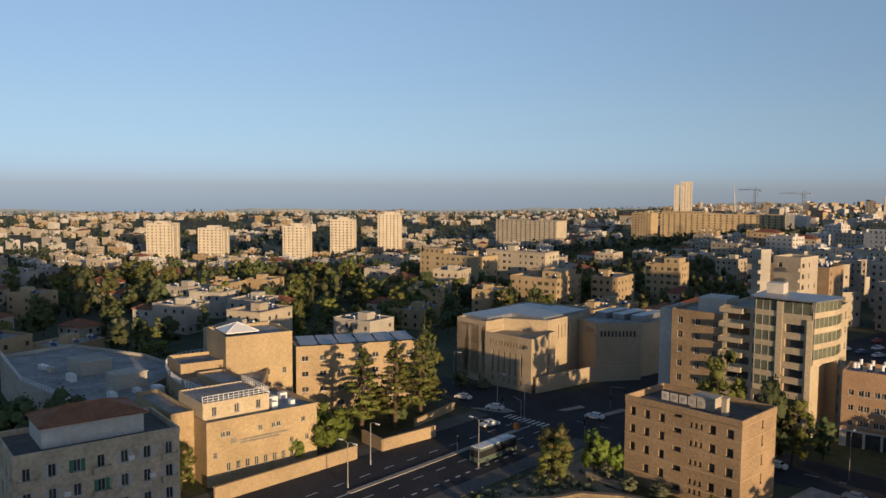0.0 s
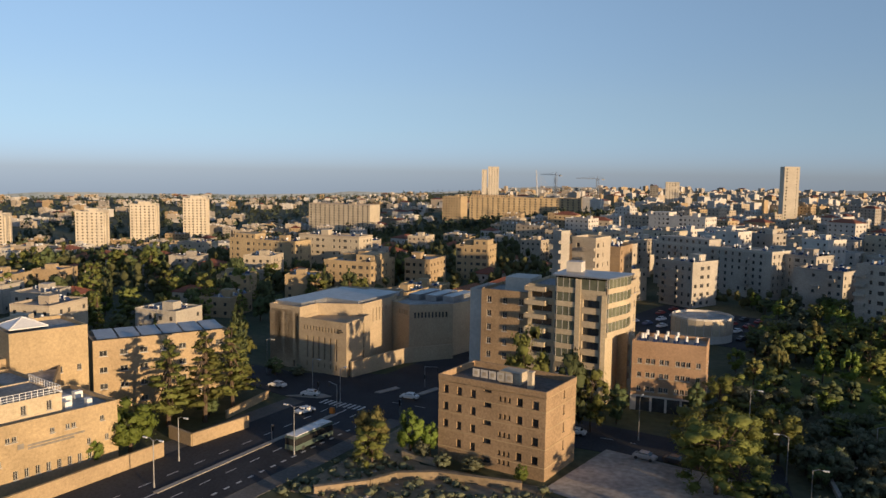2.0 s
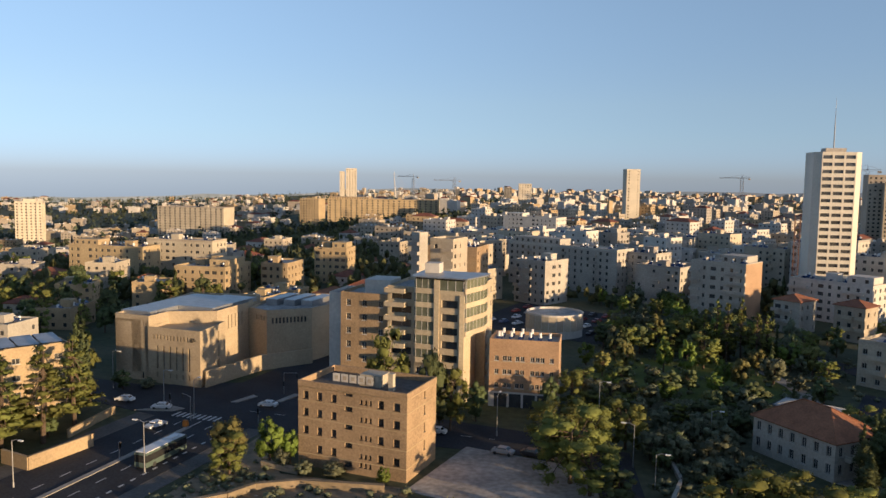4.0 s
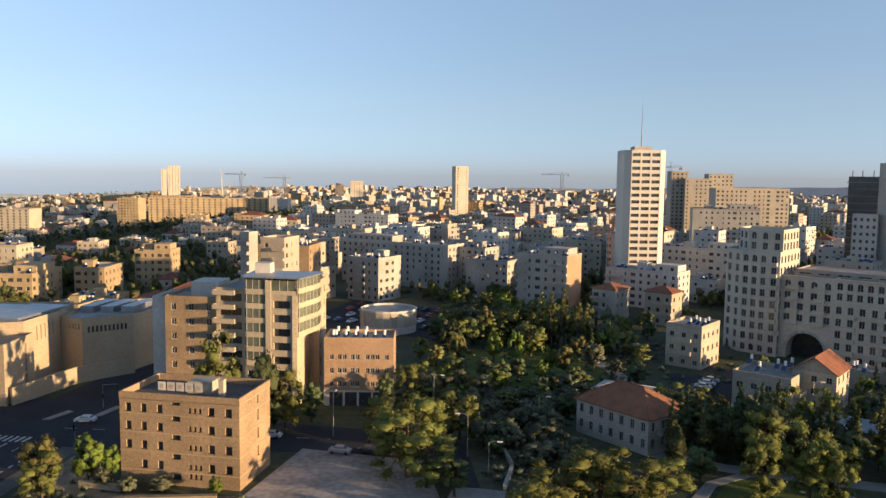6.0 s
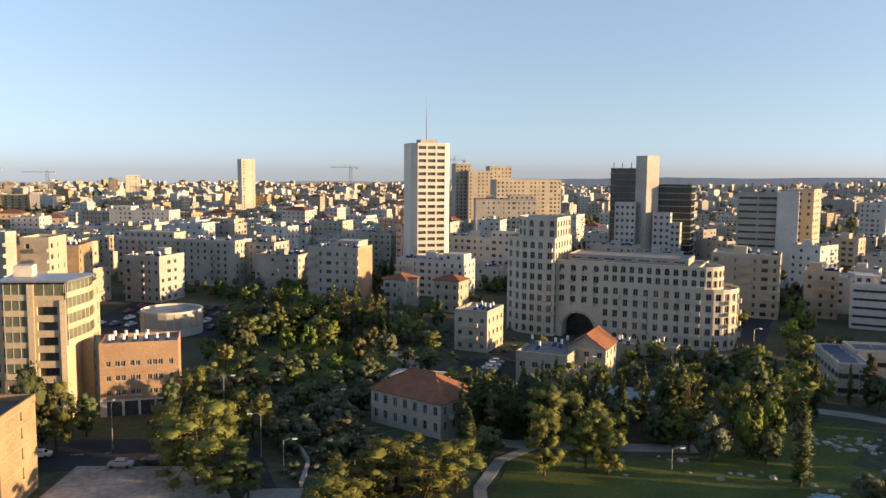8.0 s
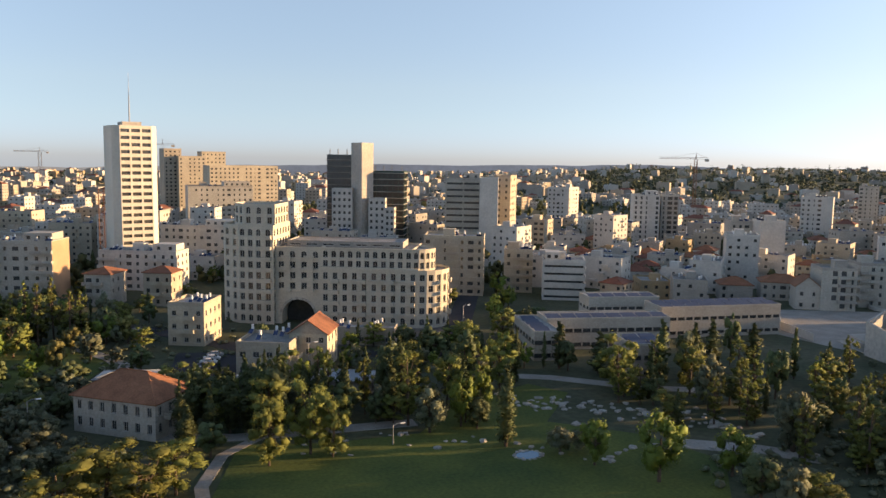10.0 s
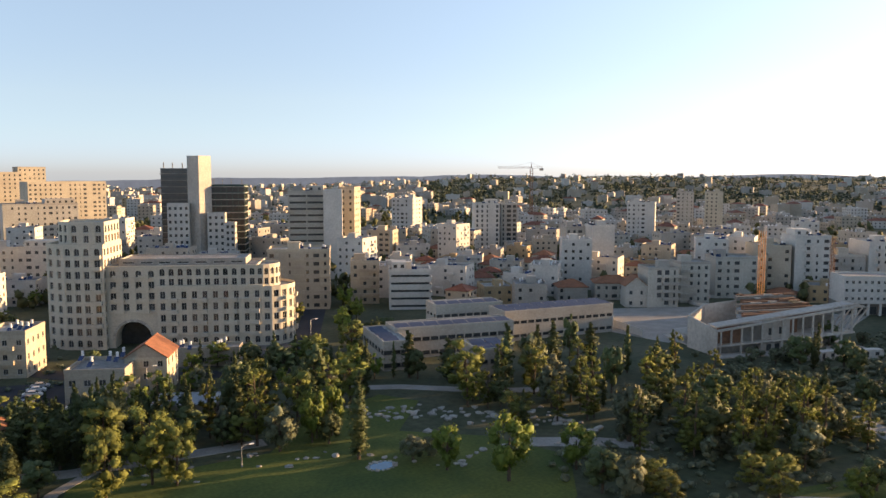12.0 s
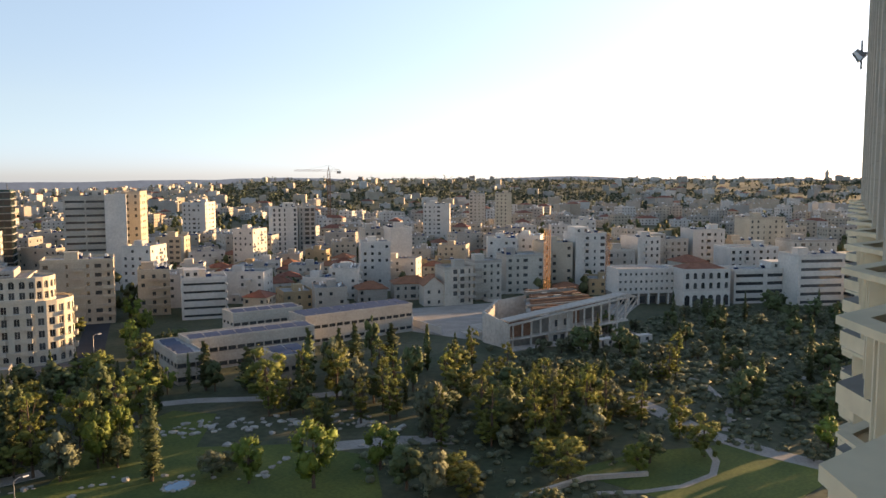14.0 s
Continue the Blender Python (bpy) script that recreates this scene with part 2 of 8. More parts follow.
def holed(g, o, u, W, z0, z1, rects, deep=0.25, mat=0, inner=None, arched=()):
    """A wall from o along u, pierced by rects (x0, z0, x1, z1), with reveals; inner: slot of a dark pane set into the hole."""
    o, u = Vector(o), Vector(u)
    n = u.cross(Vector((0, 0, 1)))
    up = Vector((0, 0, 1))

    def P(x, z, k=0.0):
        return o + u * x + up * z - n * k
    rows = sorted({(r[1], r[3]) for r in rects})
    zc = z0
    for a, b in rows:
        if a > zc + 1e-4:
            g.poly([P(0, zc), P(W, zc), P(W, a), P(0, a)], mat)
        xc = 0.0
        for r in sorted(q for q in rects if (q[1], q[3]) == (a, b)):
            g.poly([P(xc, a), P(r[0], a), P(r[0], b), P(xc, b)], mat)
            g.poly([P(r[0], a), P(r[0], a, deep), P(r[0], b, deep), P(r[0], b)], mat)
            g.poly([P(r[2], a, deep), P(r[2], a), P(r[2], b), P(r[2], b, deep)], mat)
            g.poly([P(r[0], a), P(r[2], a), P(r[2], a, deep), P(r[0], a, deep)], mat)
            g.poly([P(r[0], b, deep), P(r[2], b, deep), P(r[2], b), P(r[0], b)], mat)
            if inner is not None:
                g.poly([P(r[0], a, deep), P(r[2], a, deep), P(r[2], b, deep), P(r[0], b, deep)], inner)
            if (a, b) in arched:
                k, mid = (r[2] - r[0]) / 2, (r[0] + r[2]) / 2
                arc = [P(mid + k * math.cos(math.pi * i / 8), b - k + k * math.sin(math.pi * i / 8)) for i in range(9)]
                g.poly([P(r[2], b), *arc[4::-1]], mat)
                g.poly([P(r[0], b), *arc[8:3:-1]], mat)
            xc = r[2]
        g.poly([P(xc, a), P(W, a), P(W, b), P(xc, b)], mat)
        zc = b
    g.poly([P(0, zc), P(W, zc), P(W, z1), P(0, z1)], mat)


WINDOWS = {}


def window_mesh(w, h, frame_mat, style="two"):
    """Frame and pane meshes of a window, in its opening's plane (x across, z up, y inward)."""
    key = (round(w, 2), round(h, 2), frame_mat.name, style)
    if key not in WINDOWS:
        f = 0.07
        g = Geo()
        g.box(-w / 2, 0, 0, -w / 2 + f, 0.08, h)
        g.box(w / 2 - f, 0, 0, w / 2, 0.08, h)
        g.box(-w / 2 + f, 0, 0, w / 2 - f, 0.08, f)
        g.box(-w / 2 + f, 0, h - f, w / 2 - f, 0.08, h)
        if style == "two":
            g.box(-f / 2, 0.01, f, f / 2, 0.07, h - f)
        g.box(-w / 2 - 0.08, -0.30, -0.1, w / 2 + 0.08, -0.004, 0.0)
        p = Geo()
        p.poly([(-w / 2 + f, 0.05, f), (w / 2 - f, 0.05, f), (w / 2 - f, 0.05, h - f), (-w / 2 + f, 0.05, h - f)])
        both = Geo()
        both.v, both.f, both.m = list(g.v), list(g.f), list(g.m)
        both.poly([(-w / 2 + f, 0.05, f), (w / 2 - f, 0.05, f), (w / 2 - f, 0.05, h - f), (-w / 2 + f, 0.05, h - f)], 1)
        WINDOWS[key] = (g.mesh("window", frame_mat), p.mesh("pane", GLASS), both.mesh("window", frame_mat, GLASS))
    return WINDOWS[key]


def bays(W, n, fl, fh, ww, wh, sill=0.95, z0=0.0, skip=(), first=0, margin=0.0):
    """Openings of n bays and fl floors: (bay, floor, x0, z0, x1, z1)."""
    out = []
    pitch = (W - 2 * margin) / max(n, 1)
    for k in range(first, fl):
        for i in range(n):
            if (i, k) in skip or (i, None) in skip:
                continue
            x = margin + pitch * (i + 0.5)
            a = z0 + k * fh + sill
            out.append((i, k, round(x - ww / 2, 3), round(a, 3), round(x + ww / 2, 3), round(a + wh, 3)))
    return out


def vary_bays(rc, rng):
    """Columns of openings of differing width, some left out, as in blocks built flat by flat."""
    wide = {}
    out = []
    for i, k, x0, z0, x1, z1 in rc:
        if i not in wide:
            wide[i] = rng.choice((0.55, 0.8, 1.0, 1.0, 1.0, 1.35, 1.8, 0.0))
        s = wide[i]
        if s == 0.0 or rng.random() < 0.06:
            continue
        c, hw = (x0 + x1) / 2, min((x1 - x0) / 2 * s, (x1 - x0) / 2 + 0.8)
        out.append((i, k, round(c - hw, 2), z0, round(c + hw, 2), z1))
    return out


def sides(w, d):
    """Origin, direction and length of front, right, back and left walls of a box centred on its base."""
    return {"f": ((-w / 2, -d / 2, 0), (1, 0, 0), w), "r": ((w / 2, -d / 2, 0), (0, 1, 0), d),
            "b": ((w / 2, d / 2, 0), (-1, 0, 0), w), "l": ((-w / 2, d / 2, 0), (0, -1, 0), d)}


def put_windows(root, o, u, rects, deep, frame_mat, level, style="two"):
    u = Vector(u)
    n = u.cross(Vector((0, 0, 1)))
    turn = Matrix((u, -n, Vector((0, 0, 1)))).transposed().to_4x4()
    for r in rects:
        x0, z0, x1, z1 = r[-4:]
        fm, pm, both = window_mesh(x1 - x0, z1 - z0, frame_mat, style)
        pos = Vector(o) + u * (x0 + x1) / 2 - n * (deep - 0.1) + Vector((0, 0, z0))
        m = Matrix.Translation(pos) @ turn
        if level > 1:
            w = part("window", fm, root, m=m)
            part("pane", pm, w)
        else:
            part("window", both, root, m=m)


def roof_flat(root, w, d, h, mat, wall_mat, par=0.7, x=0.0, y=0.0, thick=0.25):
    """Roof deck behind a parapet whose coping is a little proud."""
    g = Geo()
    t = thick
    g.box(x - w / 2 + t, y - d / 2 + t, h - par - 0.2, x + w / 2 - t, y + d / 2 - t, h - par)
    part("roof", g.mesh("roof", mat), root)
    c = Geo()
    k = 0.06
    for x0, y0, x1, y1 in ((-w / 2 - k, -d / 2 - k, w / 2 + k, -d / 2 + t), (-w / 2 - k, d / 2 - t, w / 2 + k, d / 2 + k),
                           (-w / 2 - k, -d / 2 + t, -w / 2 + t, d / 2 - t), (w / 2 - t, -d / 2 + t, w / 2 + k, d / 2 - t)):
        c.box(x + x0, y + y0, h - par - 0.2, x + x1, y + y1, h + 0.12)
    part("parapet", c.mesh("parapet", wall_mat), root)


def roof_hip(root, w, d, h, rise, mat, over=0.5, x=0.0, y=0.0):
    """Hipped tile roof, with eaves."""
    g = Geo()
    a, b = w / 2 + over, d / 2 + over
    e = h - 0.05
    if w >= d:
        r0, r1 = (x - (a - b), y, h + rise), (x + (a - b), y, h + rise)
        A, B, C, D = (x - a, y - b, e), (x + a, y - b, e), (x + a, y + b, e), (x - a, y + b, e)
        fs = ([A, B, r1, r0], [B, C, r1], [C, D, r0, r1], [D, A, r0])
    else:
        r0, r1 = (x, y - (b - a), h + rise), (x, y + (b - a), h + rise)
        A, B, C, D = (x - a, y - b, e), (x + a, y - b, e), (x + a, y + b, e), (x - a, y + b, e)
        fs = ([A, B, r0], [B, C, r1, r0], [C, D, r1], [D, A, r0, r1])
    for f in fs:
        g.poly(f)
    for p, q in ((A, B), (B, C), (C, D), (D, A)):
        g.poly([(p[0], p[1], p[2] - 0.18), (q[0], q[1], q[2] - 0.18), q, p])
    g.poly([(p[0], p[1], p[2] - 0.18) for p in (D, C, B, A)])
    for p in (A, B, C, D):
        r = min((r0, r1), key=lambda s: (Vector(s) - Vector(p)).length)
        g.tube(p, r, 0.14, n=5)
    g.tube(r0, r1, 0.16, n=5)
    part("roof", g.mesh("roof", mat), root)


def roof_gable(root, w, d, h, rise, mat, wall, over=0.4):
    """Pitched roof with its ridge along y, and gable walls."""
    g = Geo()
    a, b = w / 2 + over, d / 2 + over
    drop = rise * over / (w / 2)
    for s in (-1, 1):
        p = [(s * a, -b, h - drop), (0, -b, h + rise), (0, b, h + rise), (s * a, b, h - drop)]
        q = [(x, y, z + 0.22) for x, y, z in p]
        g.poly(q if s < 0 else q[::-1])
        g.poly(p[::-1] if s < 0 else p)
        for i in range(4):
            j = (i + 1) % 4
            g.poly([p[i], p[j], q[j], q[i]])
    g.tube((0, -b, h + rise + 0.2), (0, b, h + rise + 0.2), 0.15, n=5)
    part("roof", g.mesh("roof", mat), root)
    for y in (-d / 2, d / 2):
        e = Geo()
        e.poly([(-w / 2, y, h), (w / 2, y, h), (0, y, h + rise)])
        e.poly([(-w / 2, y * 0.97, h), (0, y * 0.97, h + rise), (w / 2, y * 0.97, h)])
        part("gable", e.mesh("gable", wall), root)


def house(name, label, cat, cx, cy, yaw, w, d, z0, h, fl, nf, ns, wall=CREAM, win=(1.2, 1.4), show="frl", roof="flat", roof_mat=None,
          level=1, deep=0.25, sill=0.95, frame_mat=FRAME, group="", balconies=(), ground=0.0, band=None, rise=3.0, style="two", skip=(), par=0.7, first=0, mixed=0):
    """A building on a rectangular plan: pierced walls, windows, roof with parapet or hipped tiles, balconies (side, bay)."""
    root = empty(name, pose(cx, cy, z0, 0, 0, yaw), label, cat, group)
    top = h if roof != "flat" else h - 0.0
    fh = (h - (0.9 if roof == "flat" else 0.3) - ground) / fl
    g = Geo()
    S = sides(w, d)
    for k, (o, u, W) in S.items():
        n = nf if k in "fb" else ns
        rc = bays(W, n, fl, fh, win[0], min(win[1], fh * 0.62), sill, ground, [s[1:] for s in skip if s[0] == k], first) if k in show else []
        if mixed and rc:
            rc = vary_bays(rc, random.Random(mixed + ord(k)))
        holed(g, o, u, W, -4.0, top, [r[-4:] for r in rc], deep, 0, None if level else 1)
        if level:
            put_windows(root, o, u, rc, deep, frame_mat, level, style)
    if mixed and not balconies and fl > 2 and math.hypot(cx, cy) < 335:
        brng = random.Random(mixed)
        for i in sorted(brng.sample(range(nf), min(nf, 1 + nf // 3))):
            x, hw = -w / 2 + w / nf * (i + 0.5), min(2.0, w / nf * 0.62)
            for k in range(1, fl):
                part("balcony", balcony_mesh(round(hw * 2, 1), 1.2, wall), root, m=pose(x, -d / 2, ground + k * fh))
    part("wall", g.mesh("wall", wall, GLASS), root)
    if roof == "flat":
        roof_flat(root, w, d, h, roof_mat or ROOF, wall, par)
    elif roof == "gable":
        roof_gable(root, w, d, h, rise, roof_mat or TILE, wall)
    else:
        roof_hip(root, w, d, h, rise, roof_mat or TILE)
    if band:
        b = Geo()
        for k in range(1, fl + 1):
            z = ground + k * fh
            e = 0.06
            b.box(-w / 2 - e, -d / 2 - e, z - 0.09, w / 2 + e, -d / 2 - 0.003, z + 0.09)
            b.box(-w / 2 - e, d / 2 + 0.003, z - 0.09, w / 2 + e, d / 2 + e, z + 0.09)
            b.box(w / 2 + 0.003, -d / 2 - 0.003, z - 0.09, w / 2 + e, d / 2 + 0.003, z + 0.09)
            b.box(-w / 2 - e, -d / 2 - 0.003, z - 0.09, -w / 2 - 0.003, d / 2 + 0.003, z + 0.09)
        part("string_course", b.mesh("string_course", band), root)
    for sd, bay, width, out in balconies:
        o, u, W = S[sd]
        n = nf if sd in "fb" else ns
        x = W / n * (bay + 0.5)
        uu = Vector(u)
        nn = uu.cross(Vector((0, 0, 1)))
        turn = Matrix((uu, -nn, Vector((0, 0, 1)))).transposed().to_4x4()
        for k in range(max(1, first), fl):
            m = Matrix.Translation(Vector(o) + uu * x + Vector((0, 0, ground + k * fh))) @ turn
            part("balcony", balcony_mesh(width, out, wall), root, m=m)
    return root


BALC = {}


def balcony_mesh(w, out, mat, rail=1.0):
    key = (round(w, 1), round(out, 1), mat.name)
    if key not in BALC:
        g = Geo()
        g.box(-w / 2, -out, -0.1, w / 2, 0.1, 0.1)
        g.box(-w / 2, -out, 0.1, w / 2, -out + 0.15, rail)
        g.box(-w / 2, -out + 0.15, 0.1, -w / 2 + 0.15, 0.1, rail)
        g.box(w / 2 - 0.15, -out + 0.15, 0.1, w / 2, 0.1, rail)
        BALC[key] = g.mesh("balcony", mat)
    return BALC[key]


# ---- the land ----
def smooth(a, b, x):
    t = max(0.0, min(1.0, (x - a) / (b - a)))
    return t * t * (3 - 2 * t)


def land(x, y):
    """Height of the ground: level round the park, falling to a valley on one side, rising to far hills on the other."""
    r = math.hypot(x, y)
    a = math.degrees(math.atan2(-x, y))           # yaw from +y
    left, right = smooth(15, 45, a), smooth(-20, -50, a)
    z = left * (-33 * smooth(380, 850, r) - 8 * smooth(1000, 2500, r) - 75 * smooth(2300, 4500, r))
    z += (1 - left) * (1 - right) * (2 * smooth(330, 700, r) - 10 * smooth(900, 2600, r) - 42 * smooth(2600, 4500, r))
    z += right * (34 * smooth(900, 2700, r) - 30 * smooth(2900, 4500, r))
    if r > 500:
        z += smooth(500, 1500, r) * (7 * noise.noise(Vector((x, y, 0)) / 420) + 5 * noise.noise(Vector((x, y, 7)) / 170))
    if r > 2200:
        z += smooth(2200, 3200, r) * 16 * noise.noise(Vector((x, y, 3)) / 800)
    return z


def prism(root, pts, z0, h, fl, pitch, wall, win=(1.2, 1.5), deep=0.25, roof_mat=None, frame_mat=FRAME, level=1, blind=(), sill=0.9, par=0.7, ground=0.0, foot=-4.0, arch=(), custom={}):
    """Walls on a polygon (anticlockwise), pierced edge by edge, and a roof deck behind the parapet."""
    g = Geo()
    fh = (h - z0 - 0.8 - ground) / fl
    for i, p in enumerate(pts):
        q = pts[(i + 1) % len(pts)]
        o, e = Vector((*p, 0)), Vector((q[0] - p[0], q[1] - p[1], 0))
        W = e.length
        n = int(W / pitch + 0.5) if i not in blind else 0
        rc = bays(W, n, fl, fh, win[0], win[1], sill, z0 + ground) if n else []
        if i in custom:
            rc = [(0, 0, *q) for q in custom[i]]
        holed(g, o, e.normalized(), W, foot if z0 == 0 else z0 - 0.3, h, [r[-4:] for r in rc], deep, 0, None if level else 1, arched={(r[3], r[5]) for r in rc if r[1] in arch})
        if level:
            put_windows(root, o, e.normalized(), rc, deep, frame_mat, level)
    part("wall", g.mesh("wall", wall, GLASS), root)
    r = Geo()
    cx, cy = sum(p[0] for p in pts) / len(pts), sum(p[1] for p in pts) / len(pts)
    inner = [(cx + (p[0] - cx) * 0.97, cy + (p[1] - cy) * 0.97) for p in pts]
    r.poly([(*p, h - par) for p in inner])
    part("roof", r.mesh("roof", roof_mat or ROOF), root)
    c = Geo()
    for i in range(len(pts)):
        j = (i + 1) % len(pts)
        c.poly([(*pts[i], h), (*pts[j], h), (*inner[j], h), (*inner[i], h)])
        c.poly([(*inner[i], h), (*inner[j], h), (*inner[j], h - par), (*inner[i], h - par)])
    part("parapet", c.mesh("parapet", wall), root)


# ground sheet: rings that widen outwards
def build_ground():
    rings = [0, 15, 30, 50, 75, 100, 130, 160, 200, 240, 290, 340, 400, 470, 550, 650, 760, 900, 1060, 1250, 1470, 1730, 2030, 2400, 2800, 3300, 3900, 4500]
    n = 144
    v, f = [(0, 0, 0)], []
    for r in rings[1:]:
        for i in range(n):
            a = 2 * math.pi * i / n
            x, y = r * math.cos(a), r * math.sin(a)
            v.append((x, y, land(x, y)))
    for i in range(n):
        f.append((0, 1 + i, 1 + (i + 1) % n))
    for k in range(len(rings) - 2):
        for i in range(n):
            a, b = 1 + k * n + i, 1 + k * n + (i + 1) % n
            f.append((a, a + n, b + n, b))
    me = bpy.data.meshes.new("ground")
    me.from_pydata(v, [], f)
    me.materials.append(GROUND)
    for p in me.polygons:
        p.use_smooth = True
    tagged(new("ground", me), "scrubby green and dry earth ground between the houses", "ground", kind="structure")


build_ground()


def strip(name, pts, width, z, mat, label, cat, thick=0.25, kind="structure"):
    """A flat strip of constant width along a line of points."""
    g = Geo()
    P = [Vector((x, y, 0)) for x, y in pts]
    L, R = [], []
    for i, p in enumerate(P):
        t = (P[min(i + 1, len(P) - 1)] - P[max(i - 1, 0)]).normalized()
        s = Vector((-t.y, t.x, 0)) * width / 2
        L.append(p + s)
        R.append(p - s)
    up = Vector((0, 0, z))
    dn = Vector((0, 0, z - thick))
    for i in range(len(P) - 1):
        g.poly([R[i] + up, R[i + 1] + up, L[i + 1] + up, L[i] + up])
        g.poly([R[i] + dn, R[i + 1] + dn, R[i + 1] + up, R[i] + up])
        g.poly([L[i + 1] + dn, L[i] + dn, L[i] + up, L[i + 1] + up])
    return tagged(new(name, g.mesh(name, mat)), label, cat, kind=kind)


def sheet(name, pts, z, mat, label, cat, thick=0.3):
    """A flat area with an outline, a little raised."""
    g = Geo()
    g.poly([(x, y, z) for x, y in pts])
    for i in range(len(pts)):
        p, q = pts[i], pts[(i + 1) % len(pts)]
        g.poly([(*p, z - thick), (*q, z - thick), (*q, z), (*p, z)])
    return tagged(new(name, g.mesh(name, mat)), label, cat, kind="structure")


# streets
strip("pavement_1", [(-101, -60), (-101, 60), (-101, 140)], 32, 0.06, PAVING, "grey paved footways along the avenue", "pavement")
strip("road_1", [(-100.5, -60), (-100.5, 60), (-100.5, 140)], 23, 0.10, ASPHALT, "dark asphalt avenue with two carriageways", "road")
sheet("road_2", [(-190, 141), (-130, 139), (-112, 136), (-88, 136), (-60, 139), (-25, 142), (-17, 128), (-9, 128), (-14, 150), (-35, 155), (-75, 158), (-92, 166), (-99, 215), (-109, 215), (-110, 166), (-130, 155), (-190, 156)],
      0.08, ASPHALT, "asphalt crossing of the avenue and side streets", "road")
strip("road_3", [(-9, 128), (-11, 110), (-18, 85)], 9, 0.07, LIGHTPATH, "pale paved lane beside the park", "road")
strip("path_8", [(38, 142), (30, 136), (24, 124), (22, 110), (27, 92), (36, 80)], 2.2, 0.09, LIGHTPATH, "curved pale path round the lawn", "path")
strip("road_5", [(18, 262), (34, 246), (52, 214), (60, 206), (92, 186), (108, 176)], 7, 0.06, ASPHALT, "narrow asphalt street below the hotel", "road")
sheet("forecourt", [(60, 214), (92, 196), (118, 212), (84, 228)], 0.05, PAVING, "grey paved forecourt of the hotel", "pavement")
sheet("parking_lot", [(-47, 118), (-12, 112), (-20, 139), (-44, 142)], 0.09, GRAVEL, "bare grey unpaved parking lot", "parking lot")
sheet("yard", [(-82, 96), (-46, 96), (-46, 119), (-70, 117), (-84, 132)], 0.07, EARTH, "dry earth yard behind low rubble walls", "yard")
sheet("lawn", [(30, 84), (60, 70), (95, 82), (108, 95), (104, 112), (92, 126), (108, 140), (104, 150), (80, 143), (66, 131), (48, 134), (34, 140), (24, 118)], 0.05, GRASS, "mown green park lawn", "lawn")
sheet("lawn_2", [(118, 30), (152, 22), (154, 42), (138, 56), (122, 62)], 0.05, GRASS, "mown green lawn in evening sun", "lawn")
sheet("lawn_3", [(-34, 195), (10, 190), (22, 215), (8, 236), (-30, 232)], 0.05, GRASS, "shaded green park lawn among trees", "lawn")
strip("path_1", [(22, 150), (34, 144), (48, 141), (68, 137)], 4.0, 0.09, LIGHTPATH, "pale paved park path", "path")
strip("path_2", [(100, 160), (112, 152), (126, 136), (140, 126)], 4.0, 0.09, LIGHTPATH, "pale paved park path", "path")
strip("path_3", [(106, 106), (118, 96), (124, 88)], 5.0, 0.09, LIGHTPATH, "pale paved park path", "path")
strip("path_4", [(172, 72), (156, 48), (152, 36), (150, 22)], 5.0, 0.09, LIGHTPATH, "pale paved park path", "path")
strip("path_5", [(206, 86), (196, 62), (178, 50), (160, 46)], 1.5, 0.09, LIGHTPATH, "pale winding park path", "path")
strip("path_6", [(148, 46), (142, 42.5), (135, 41), (127, 43.5), (121, 48), (116, 54)], 1.3, 0.09, LIGHTPATH, "narrow pale park path", "path")
strip("road_4", [(104, 182), (126, 221), (160, 272), (190, 330)], 8, 0.07, ASPHALT, "narrow asphalt street between trees", "road")
strip("path_7", [(23, 200), (20, 215), (14, 228), (22, 244), (32, 250)], 4.0, 0.09, LIGHTPATH, "curved pale drive", "path")
sheet("parking_lot_2", [(26, 176), (48, 170), (62, 205), (36, 214)], 0.08, ASPHALT, "asphalt car park between houses", "parking lot")
sheet("parking_lot_3", [(-84, 262), (-30, 246), (-24, 300), (-76, 318)], 0.08, ASPHALT, "asphalt car park packed with cars", "parking lot")
sheet("plaza", [(205, 140), (250, 110), (300, 120), (280, 165), (240, 190), (205, 176)], 0.07, LIGHTPATH, "grey plaza round the construction site", "plaza")

# ---- hero buildings ----
KEEP = []      # discs kept free of scattered houses and trees: x, y, radius


def keep(x, y, r):
    KEEP.append((x, y, r))


